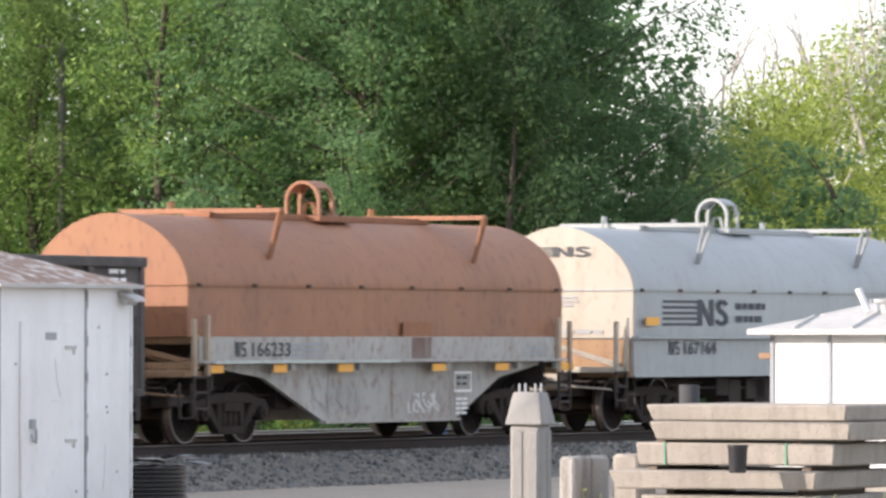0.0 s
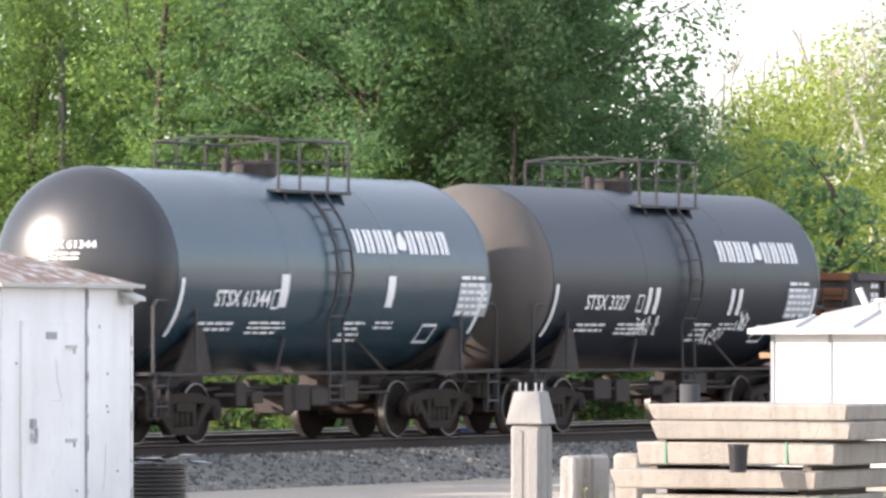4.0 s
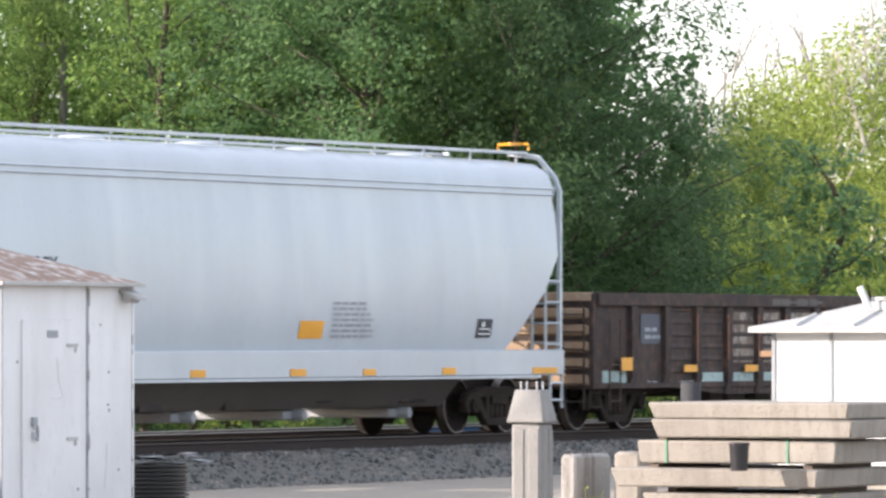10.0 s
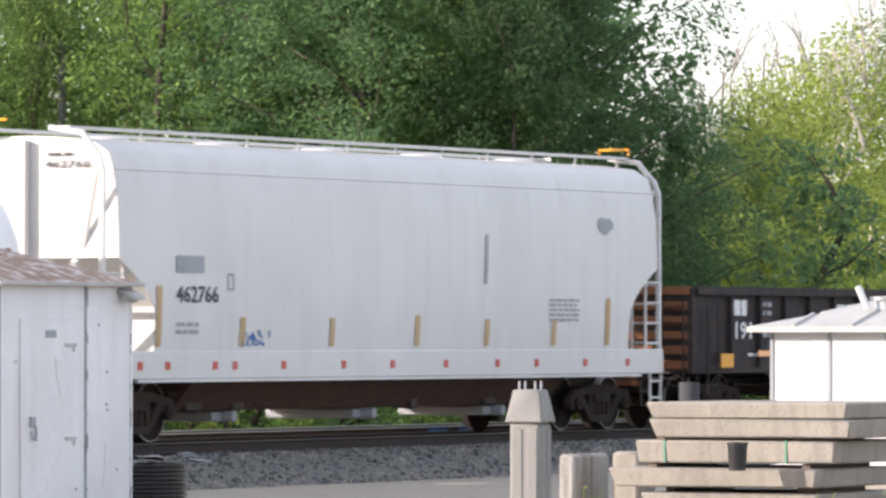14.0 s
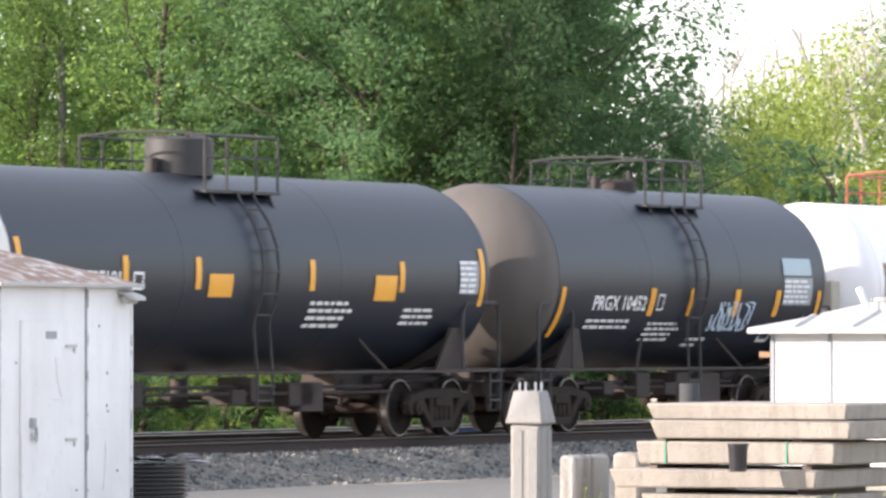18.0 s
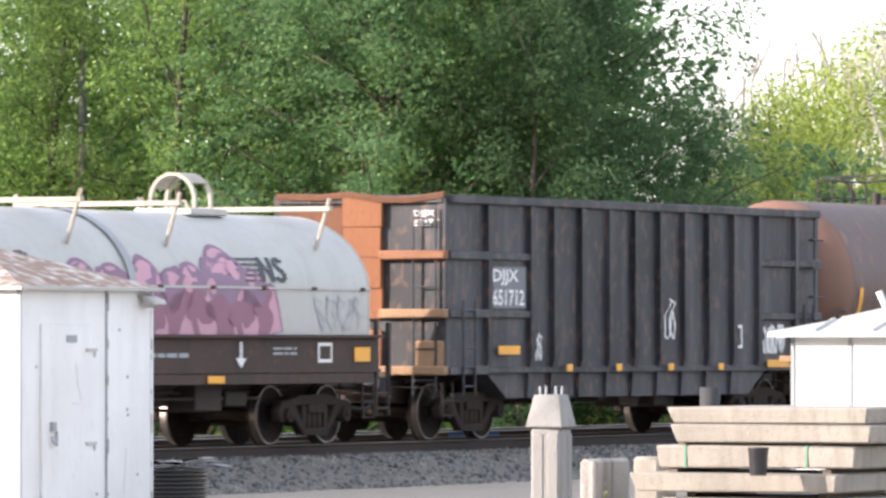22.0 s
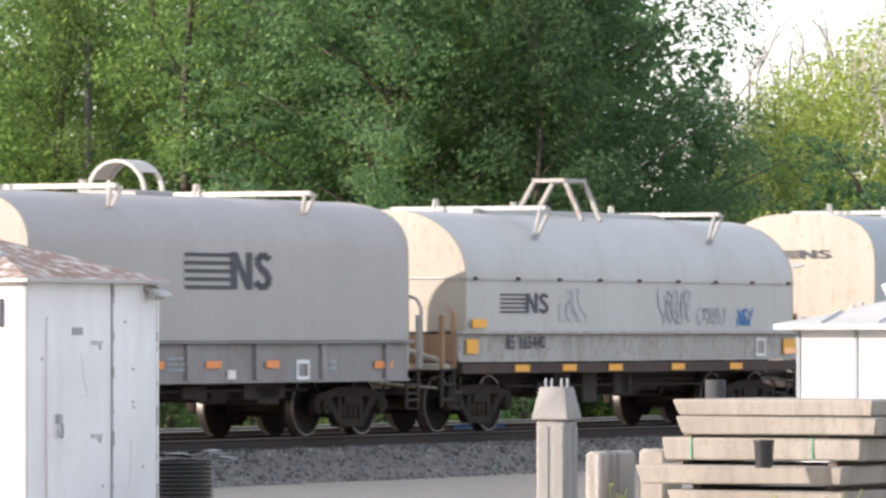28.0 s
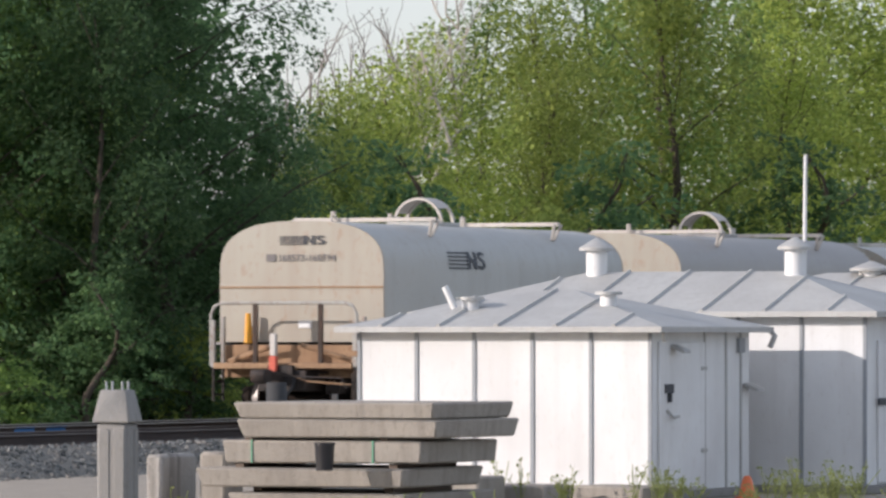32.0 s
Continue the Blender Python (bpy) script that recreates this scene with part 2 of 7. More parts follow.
STONE = stone_material("loose_ballast_stone", (.042, .047, .048), (.205, .215, .210))
me = rocks(15000, -22, 60, -3.25, -.9, lambda p: min(.40, max(0, (p + 3.0) * .32)) + .01, .042, 3)
me.materials.append(STONE)
thing("ballast_stones", "loose grey ballast stones beside the rail", "ballast", place(0, 0), kind="stuff", data=me)
me = rocks(5000, -10, 90, .8, 7.2, lambda p: .41 if p < 6.1 else max(0, .40 - (p - 6.1) * .28), .045, 4)
me.materials.append(STONE)
thing("far_ballast_stones", "loose grey ballast stones between the tracks", "ballast", place(0, 0), kind="stuff", data=me)

TIE = Build().box(-.11, .11, -1.3, 1.3, .27, .43).mesh("tie", WOOD, .012)


def rail_mesh():
    bb = Build()
    foot = [(-.075, 0), (.075, 0), (.07, .015), (.012, .03), (.009, .125), (.035, .14), (.035, .158), (-.035, .158), (-.035, .14), (-.009, .125), (-.012, .03), (-.07, .015)]
    bb.along_x(foot, -420, 700)
    bb.slot = 1
    bb.along_x([(-.036, .157), (.036, .157), (.034, .171), (.022, .176), (-.022, .176), (-.034, .171)], -420, 700)
    return bb.mesh("rail", [RAIL_BROWN, RAIL_HEAD], smooth=30)


RAILMESH = rail_mesh()
RAILBRIGHT = RAILMESH.copy()
RAILBRIGHT.materials[1] = material("bright_worn_rail_head", (.42, .42, .41), (.30, .28, .26), .38, .9, 5, .1)
for nm, p in (("main_track", 0.0), ("second_track", 4.3)):
    tr = thing(nm, "railroad track with rusty rails on wooden ties", "track", place(0, p), kind="structure")
    for side in (-.75, .75):
        part("rail", RAILBRIGHT if p else RAILMESH, None, tr, m=pose(0, side, .424))
    for i in range(150 if p == 0 else 120):
        part("tie", TIE, None, tr, m=pose(-18 + i * .54 + RNG.uniform(-.03, .03), RNG.uniform(-.04, .04), 0, 0, 0, RNG.uniform(-1, 1)))
    if p:
        for x in (14.55, 15.75):
            part("paint_mark", Build().box(x, x + .75, -.765, -.762, .45, .58).box(x, x + .75, -.79, -.76, .578, .586), BLUE_PAINT, tr, "blue sprayed joint mark")

# ---- yard: huts, stored concrete ----
def yard(x, y, z=0.0, turn=0.0):
    return pose(x, y, z, 0, 0, 90 - 27.417 + turn)


def hut(name, label, m, wx, wy, h, rise, over, panels, roofmat, plinth=.12, lip=.075):
    """A panelled hut; x runs along its door wall, y along its long wall."""
    t = thing(name, label, "hut", m)
    part("plinth", Build().box(-.06, wx + .06, -.06, wy + .06, 0, plinth), CONCRETE_GREY, t, bevel=.02)
    part("wall", Build().box(0, wx, 0, wy, plinth, h), HUT_WHITE, t, bevel=.01)
    for k in range(panels + 1):
        y = wy * k / panels
        # batten grey carries the shadow line along each strip
        part("batten", Build().box(-.02, .0, y - .028, y + .028, plinth, h), GREY_MARK, t, bevel=.005)
    ro = Build()
    e0, e1 = -over, over
    r = min(wx, wy) / 2
    pts = [(e0, e0, h), (wx + e1, e0, h), (wx + e1, wy + e1, h), (e0, wy + e1, h)]
    low = [(x, y, h - lip) for x, y, _ in pts]
    if wy >= wx:
        ridge = [(wx / 2, r, h + rise), (wx / 2, wy - r, h + rise)]
        fs = [(0, 1, 8), (1, 2, 9, 8), (2, 3, 9), (3, 0, 8, 9)]
    else:
        ridge = [(r, wy / 2, h + rise), (wx - r, wy / 2, h + rise)]
        fs = [(0, 1, 9, 8), (1, 2, 9), (2, 3, 8, 9), (3, 0, 8)]
    ro.add(pts + low + ridge, fs + [(4, 5, 1, 0), (5, 6, 2, 1), (6, 7, 3, 2), (7, 4, 0, 3), (7, 6, 5, 4)])
    roof = part("roof", ro, roofmat, t, smooth=10)
    # raised seams run up the slopes
    for k in range(1, panels + 1):
        y = wy * (k - .5) / panels
        if wy >= wx:
            up = min(y, wy - y, wx / 2)
            top = (e0 + (up + over) * 1.0, y, h + rise * (up + over) / (wx / 2 + over))
            part("seam", Build().tube([(e0, y, h + .004), top], .036, 5), HUT_ROOF, roof)
    return t, roof


def roof_vent(parent, x, y, z, r, hh, cap):
    bb = Build().cyl((x, y, z - .2), (x, y, z + hh), r, 16)
    v = part("vent", bb, HUT_WHITE, parent)
    part("vent_cap", Build().lathe([(z + hh - .02, r * 1.7), (z + hh + .02, r * 1.7), (z + hh + cap, r * .12)], "z", (x, y, 0), 18), HUT_ROOF, v)


def hood_lamp(parent, x, z, y=-.0):
    bb = Build().along_x([(y, z), (y - .03, z + .02), (y - .22, z - .05), (y - .24, z - .10), (y - .20, z - .10), (y, z - .02)], x - .12, x + .12)
    part("lamp_hood", bb, HUT_ROOF, parent, "small metal hood", .008)


# hut with the open end towards the track
t, roof = hut("relay_hut", "white panelled concrete relay hut with silver hip roof", yard(8.19, 83.0), 3.65, 4.2, 2.30, .50, .26, 5, HUT_ROOF)
roof_vent(roof, .75, 2.9, 2.55, .11, .13, .03)
roof_vent(roof, 1.0, 1.0, 2.62, .11, .13, .03)
part("pipe_stub", Build().cyl((.55, 3.05, 2.55), (.48, 3.16, 2.84), .045, 10), HUT_WHITE, t)
for x in (1.95, 2.75, 3.3):
    part("batten", Build().box(x - .025, x + .025, -.02, 0, .12, 2.30), HUT_ROOF, t, bevel=.005)
part("door", Build().box(.25, 1.9, -.035, 0, .15, 2.10), HUT_WHITE, t, "white painted steel door", .01)
for z in (1.72, .62):
    part("hinge", Build().box(1.75, 1.95, -.05, -.034, z, z + .05), HUT_ROOF, t, bevel=.004)
part("hasp", Build().box(.42, .72, -.055, -.034, 1.42, 1.54).cyl((.55, -.06, 1.30), (.55, -.06, 1.42), .035, 8), DARK_MARK, t)
part("handle", Build().tube([(.5, -.04, 1.2), (.52, -.10, 1.12), (.6, -.10, 1.1), (.9, -.05, 1.11)], .02), HUT_ROOF, t)
hood_lamp(t, .75, 2.05)
hood_lamp(t, 3.50, 1.52)
part("meter_box", Build().box(3.15, 3.38, -.05, 0, 1.95, 2.15), GREY_MARK, t, bevel=.01)
part("bracket", Build().box(-.02, .08, 4.2, 4.40, 1.9, 1.98), TAN_RUST, t, bevel=.01)
part("downpipe", Build().tube([(3.85, -.2, 2.28), (3.9, -.28, 2.18), (3.86, -.22, 2.02)], .04), HUT_ROOF, t)
part("downpipe", Build().tube([(-.05, -.2, 2.28), (.02, -.2, 2.1)], .03), HUT_ROOF, t)

t, roof = hut("equipment_hut", "large white panelled hut with silver seamed hip roof", yard(11.50, 86.49), 3.44, 6.51, 2.515, .577, .26, 7, HUT_ROOF)
roof_vent(roof, 1.63, 1.63, 3.08, .15, .335, .16)
roof_vent(roof, 1.63, 4.65, 3.08, .15, .335, .16)
part("door", Build().box(.46, 1.4, -.035, 0, .15, 2.12), HUT_WHITE, t, bevel=.01)
part("latch", Build().box(.42, .74, -.06, -.034, 1.22, 1.32), DARK_MARK, t)
part("bolt_head", Build().cyl((-.03, 1.75, 1.62), (0, 1.75, 1.62), .03, 8), GREY_MARK, t)
t, roof = hut("far_hut", "white hut with silver roof and round vent", yard(15.6, 104.0), 3.6, 5.0, 2.7, .55, .28, 5, HUT_ROOF)
roof_vent(roof, 1.8, 2.4, 3.2, .22, .10, .15)

t, roof = hut("tool_shed", "white wooden shed with peeling rusty roof", yard(-4.73, 68.0), 2.82, 3.0, 2.76, .50, .10, 2, RUST_ROOF, .2, .025)
part("door", Build().box(.42, 1.50, -.03, 0, .22, 2.36), HUT_WHITE, t, "white painted door with padlock", .008)
for z in (2.06, 1.04):
    part("hinge", Build().box(1.33, 1.56, -.045, -.029, z, z + .035).box(1.5, 1.53, -.045, -.029, z - .06, z), HUT_ROOF, t)
part("padlock", Build().box(.58, .66, -.07, -.03, 1.20, 1.30).tube([(.6, -.05, 1.14), (.58, -.07, 1.08), (.66, -.07, 1.05), (.7, -.05, 1.12), (.69, -.05, 1.2)], .014), GREY_MARK, t)
part("vent_plate", Build().box(.92, 1.14, -.04, -.029, 2.16, 2.24), GREY_MARK, t, bevel=.004)
part("panel_joint", Build().box(1.80, 1.835, -.012, 0, .2, 2.74), GREY_MARK, t)
part("corner_strip", Build().box(2.79, 2.83, -.012, .0, .2, 2.74), HUT_WHITE, t)
for k in range(26):
    z = RNG.uniform(.25, 2.68)
    x = (1.84, 2.786, 1.797)[k % 3]
    part("peeled_strip", Build().box(x, x + RNG.uniform(.008, .022), -.0145, -.011, z, z + RNG.uniform(.03, .16)), DARK_WEAR, t)
for k, (x, z) in enumerate(((2.28, 1.78), (2.27, 1.42), (2.29, 1.36), (.34, 1.9), (1.62, .5), (2.5, .7), (2.1, 2.3))):
    part("screw_head", Build().cyl((x, -.012, z), (x, 0, z), .014, 8), GREY_MARK, t)
for pts in (((1.02, 1.50), (1.15, 1.49), (1.24, 1.50)), ((1.12, 1.95), (1.16, 1.70), (1.25, 1.52)), ((2.2, .5), (2.24, .8), (2.25, 1.0))):
    part("scratch", Build().tube([(x, -.031 if x < 1.5 else -.001, z) for x, z in pts], .0022, 4), GREY_MARK, t)
part("lamp_body", Build().cyl((2.52, -.10, 2.60), (2.72, -.10, 2.60), .055, 10), HUT_ROOF, t, "small metal wall lamp")
hood_lamp(t, 2.62, 2.68)
part("drip_edge", Build().box(-.10, 2.92, -.118, -.102, 2.725, 2.768).box(-.118, -.102, -.10, 3.1, 2.725, 2.768), HUT_ROOF, t, "pale metal drip edge", .004)
part("window", Build().box(-.03, 0, .28, .5, 2.25, 2.55), DARK_MARK, t)

t = thing("flagpole", "thin white pole behind the huts", "pole", pose(12.05, 98.0, 0))
part("shaft", Build().cyl((0, 0, 0), (.05, 0, 5.0), .045, 10, .03), HUT_WHITE, t)
part("base", Build().box(-.12, .12, -.12, .12, 0, .06), CONCRETE_GREY, t)
t = thing("traffic_cone", "faded orange cone by the hut wall", "cone", pose(9.62, 84.3, 0))
part("body", Build().lathe([(0.0, .12), (.05, .115), (.28, .06), (.31, .03)], "z", n=16), CONE, t)
part("base", Build().box(-.16, .16, -.16, .16, 0, .03), CONE, t, bevel=.01)

# precast footing stood upright
t = thing("precast_footing", "fluted concrete footing post with anchor bolts", "concrete post", yard(.86, 60.0, 0, 6))
w, k = .155, .19
part("shaft", Build().box(-w, w, -w, w, 0, 1.36), CONCRETE_GREY, t, bevel=.03)
for sx, sy in ((-1, 0), (0, -1)):
    for o in (-.075, .075):
        bb = Build().box(-w - .012, -w + .01, o - .055, o + .055, 0, 1.30) if sx else Build().box(o - .055, o + .055, -w - .012, -w + .01, 0, 1.30)
        part("rib", bb, CONCRETE_GREY, t, bevel=.01)
bb = Build()
bb.add([(sx * q, sy * q, z) for q, z in ((k, 1.36), (.128, 1.67)) for sx, sy in ((-1, -1), (1, -1), (1, 1), (-1, 1))],
       [(0, 1, 5, 4), (1, 2, 6, 5), (2, 3, 7, 6), (3, 0, 4, 7), (4, 5, 6, 7), (3, 2, 1, 0)])
part("cap", bb, CONCRETE_GREY, t, "flared concrete cap", .012)
for dx, dy in ((-.08, -.08), (.08, -.08), (.08, .08), (-.08, .08)):
    part("anchor_bolt", Build().cyl((dx, dy, 1.66), (dx, dy, 1.75), .012, 8), GREY_MARK, t)


def slab(name, label, m, lx, ly, z0, z1, mat=CONCRETE, taper=.07):
    bb = Build()
    top = [(0, 0, z1), (lx, 0, z1), (lx, ly, z1), (0, ly, z1)]
    low = [(taper * .4, taper * .4, z0), (lx - taper, taper * .4, z0), (lx - taper, ly - taper, z0), (taper * .4, ly - taper, z0)]
    bb.add(top + low, [(0, 1, 2, 3), (7, 6, 5, 4), (4, 5, 1, 0), (5, 6, 2, 1), (6, 7, 3, 2), (7, 4, 0, 3)])
    return thing(name, label, "concrete slab", m, "stacked precast slabs", data=bb.mesh(name, mat, .018))


SX, SY = 4.05, 63.0
SL = "pale precast concrete slab in a weathered stack"
slab("concrete_slab", SL, yard(SX, SY), 2.06, 2.22, 1.345, 1.51)
slab("concrete_slab", SL, yard(SX + .03, SY - .03), 2.12, 2.22, 1.155, 1.34)
slab("concrete_slab", SL, yard(SX - .12, SY + .1), 1.95, 2.20, .90, 1.125, taper=.03)
slab("concrete_slab", SL, yard(SX - .31, SY - .02), 2.05, 2.30, .66, .85)
slab("concrete_slab", SL, yard(SX - .30, SY + .02), 2.3, 1.95, .40, .60)
slab("concrete_slab", SL, yard(SX - .2, SY), 2.1, 2.1, .12, .36)
GREEN_BAND = plain("green_strapping", (.10, .30, .19), .4)
for k, yy in enumerate((.52, 1.86)):
    thing("strapping_band", "thin green strapping band round a concrete slab", "strap", yard(SX - .12, SY + .1), "slab straps", data=Build().box(-.006, .0, yy, yy + .018, .90, 1.125).box(-.006, 1.95, yy, yy + .018, 1.125, 1.131).mesh("strapping_band", GREEN_BAND))
for z0, z1, yy in ((.845, .895, .2), (.845, .895, 1.9), (.605, .655, .25), (.605, .655, 1.7), (.0, .115, .3), (.0, .115, 1.6), (.365, .395, .3), (.365, .395, 1.6), (1.112, 1.152, .3), (1.112, 1.152, 1.8)):
    thing("timber_spacer", "weathered timber spacer between concrete slabs", "timber", yard(SX - .22, SY + .1), "slab spacers", data=Build().box(.12, 1.6, yy, yy + .1, z0, z1).mesh("timber_spacer", WOOD, .006))
t = thing("black_can", "small black plastic bucket on the slab stack", "bucket", pose(2.96, 62.96, .84))
part("body", Build().lathe([(0, .085), (.24, .10), (.27, .105)], "z", n=18), BLACK_PIPE, t)
part("rim", Build().lathe([(.255, .108), (.28, .108), (.28, .095)], "z", n=18, caps=False), BLACK_PIPE, t)
t = thing("pipe_post", "upright dark plastic pipe behind the slabs", "pipe", pose(2.62, 66.5, 0))
part("tube", Build().lathe([(0, .107), (1.68, .107), (1.69, .10), (1.69, .09), (1.5, .09)], "z", n=20, caps=False), plain("grey_black_pipe", (.045, .047, .05), .85), t)
STAINED = material("stained_concrete", (.42, .40, .37), (.16, .15, .135), .95, 0, 5, .95, .4, (.5, .48, .44), .5, 30)
for x, y, lx, ly, h, mm in ((2.07, 66.0, .45, .31, .97, CONCRETE), (1.405, 66.0, .85, .19, .945, STAINED), (1.2, 61.0, .5, .5, .42, CONCRETE)):
    thing("concrete_block", "rough sawn-off concrete block with dark stains", "concrete block", yard(x, y), "loose blocks", data=Build().box(0, lx, 0, ly, 0, h).mesh("concrete_block", mm, .035))
for x, y, lx, ly, h in ((6.6, 80.5, 1.1, .9, .27), (7.9, 81.2, .8, 1.2, .24), (5.7, 80.0, .6, .6, .40), (5.2, 79.0, .9, .5, .30)):
    thing("concrete_kerb_piece", "broken concrete piece lying by the hut", "concrete block", yard(x, y, 0, RNG.uniform(-20, 20)), "kerb pieces", data=Build().box(0, lx, 0, ly, 0, h).mesh("concrete_kerb_piece", CONCRETE, .03))

# coil of black corrugated pipe
t = thing("pipe_coil", "coil of black corrugated drain pipe with torn cover", "pipe coil", pose(-3.66, 76.0, 0))
prof = []
for i in range(13):
    prof += [(.051 * i, .585), (.051 * i + .014, .64), (.051 * i + .032, .64), (.051 * i + .046, .585)]
part("coil", Build().lathe(prof, "z", n=40), BLACK_PIPE, t)
for ang, ln, tl in ((10, .86, .02), (-25, .78, .07), (60, .65, .0), (-70, .72, .03), (120, .7, .02), (-8, .92, -.03), (170, .6, .05)):
    c_, s_ = cos(radians(ang)), sin(radians(ang))
    bb = Build()
    for i in range(6):
        q = i / 5 * ln
        bb.v += [(c_ * q - s_ * .14, s_ * q + c_ * .14, .72 + tl * i / 5 + .012 * sin(i * 2.1)), (c_ * q + s_ * .14, s_ * q - c_ * .14, .72 + tl * i / 5 + .012 * sin(i * 2.1 + 1))]
    bb.f = [(2 * i, 2 * i + 1, 2 * i + 3, 2 * i + 2) for i in range(5)]
    bb.m = [0] * 5
    bb.add([(x, y, z - .012) for x, y, z in bb.v], list(bb.f))
    part("torn_cover", bb, BLACK_PIPE if ang not in (60, -25, -8) else GREY_MARK, t)


# ---- plants ----
def leaves(name, seed, clumps, per, rad, size, mat):
    """Many small leaves gathered round clump centres."""
    r = np.random.default_rng(seed)
    c = np.repeat(np.array(clumps), per, 0)
    n = len(c)
    d = r.normal(0, 1, (n, 3))
    d /= np.linalg.norm(d, axis=1)[:, None]
    q = rad * r.uniform(.25, 1, n) ** .6
    pos = c + d * q[:, None] * np.array([1.15, 1.15, .75])
    up = d * .6 + r.normal(0, .55, (n, 3)) + np.array([0, 0, .55])
    up /= np.linalg.norm(up, axis=1)[:, None]
    t1 = np.cross(up, r.normal(0, 1, (n, 3)))
    t1 /= np.linalg.norm(t1, axis=1)[:, None] + 1e-6
    t2 = np.cross(up, t1)
    s = size * r.uniform(.55, 1.3, n)[:, None]
    v = np.stack([pos - t1 * s, pos + t2 * s * .5 - up * s * .12, pos + t1 * s, pos - t2 * s * .5 - up * s * .12], 1)
    me = bpy.data.meshes.new(name)
    me.from_pydata(v.reshape(-1, 3).tolist(), [], np.arange(4 * n).reshape(-1, 4).tolist())
    me.materials.append(mat)
    return me


def limb(bb, p0, p1, r0, r1, seed):
    r = np.random.default_rng(seed)
    p0, p1 = Vector(p0), Vector(p1)
    ps = [p0.lerp(p1, i / 4) + Vector(r.normal(0, .05, 3)) * (p1 - p0).length * (0 if i in (0, 4) else .5) for i in range(5)]
    for i in range(4):
        bb.cyl(ps[i], ps[i + 1], r0 + (r1 - r0) * i / 4, 7, r0 + (r1 - r0) * (i + 1) / 4, caps=False)


def sprays(name, seed, pads, per, size, mat):
    """Leaves in flat drooping sprays. pads: rows of centre, outward direction, length, width, thickness, droop."""
    r = np.random.default_rng(seed)
    q = np.repeat(np.array(pads, float), per, 0)
    n = len(q)
    d = r.normal(0, 1, (n, 3))
    d *= (r.uniform(0, 1, n) ** .45 / np.linalg.norm(d, axis=1))[:, None]
    out = np.stack([q[:, 3], q[:, 4], np.zeros(n)], 1)
    side = np.stack([-q[:, 4], q[:, 3], np.zeros(n)], 1)
    ln = q[:, 5]
    pos = q[:, :3] + out * (d[:, 0] * ln)[:, None] + side * (d[:, 1] * q[:, 6] * (1 - .35 * d[:, 0]))[:, None]
    pos[:, 2] += d[:, 2] * q[:, 7] - q[:, 8] * ln * (.5 + .5 * d[:, 0]) ** 2
    up = np.array([0, 0, .8]) + out * .35 + r.normal(0, .5, (n, 3))
    up /= np.linalg.norm(up, axis=1)[:, None]
    t1 = np.cross(up, r.normal(0, 1, (n, 3)))
    t1 /= np.linalg.norm(t1, axis=1)[:, None] + 1e-6
    t2 = np.cross(up, t1)
    s = size * r.uniform(.55, 1.3, n)[:, None]
    v = np.stack([pos - t1 * s, pos + t2 * s * .5 - up * s * .12, pos + t1 * s, pos - t2 * s * .5 - up * s * .12], 1)
    me = bpy.data.meshes.new(name)
    me.from_pydata(v.reshape(-1, 3).tolist(), [], np.arange(4 * n).reshape(-1, 4).tolist())
    me.materials.append(mat)
    return me


def tree_meshes(name, seed, h, w, mat, boughs, per, pad, size, low=.12, droop=.5, full=.16, bark=BARK):
    """A bent tapered trunk, boughs reaching to an uneven outline, and leaf sprays along each bough."""
    r = np.random.default_rng(seed)
    wood_, pads = Build(), []
    bend = r.normal(0, .25, 2)
    tr = w * .022 + .04
    spine = [(bend[0] * sin(i * .7), bend[1] * sin(i * .9), h * .93 * i / 10) for i in range(11)]
    for i in range(10):
        wood_.cyl(spine[i], spine[i + 1], tr * (1 - i / 11), 9, tr * (1 - (i + 1) / 11), caps=False)
    for k in range(boughs):
        z = low + (1 - low) * (k + r.uniform(0, 1)) / boughs
        a = k * 2.399 + r.normal(0, .35)
        lobe = 1 + .26 * sin(3 * a + seed) * sin(7 * z + seed) + .14 * sin(9 * a + 5 * z)
        reach = w * .5 * lobe * (sin(pi * min(1, (z - low) / (1 - low) * .80 + .18)) ** .7) * r.uniform(.82, 1.08)
        c, s_ = cos(a), sin(a)
        j = int(min(9, max(1, (z - .10) * 10)))
        tip = Vector((reach * c, reach * s_, z * h))
        root = Vector(spine[j])
        if k % 2 == 0:
            limb(wood_, root, root.lerp(tip, .9), tr * .30 * (1 - j / 13), .012, seed * 100 + k)
        for q in (.34, .58, .78, .97):
            p = root.lerp(tip, q) + Vector(r.normal(0, .22, 3)) * pad
            g = r.uniform(.75, 1.2) * pad
            turn = a + r.normal(0, .5)
            pads.append((p.x, p.y, p.z, cos(turn), sin(turn), g, g * .72, g * full * 2, droop * r.uniform(.5, 1.4)))
    return wood_.mesh(name + "_trunk", bark), sprays(name + "_crown", seed, pads, per, size, mat)


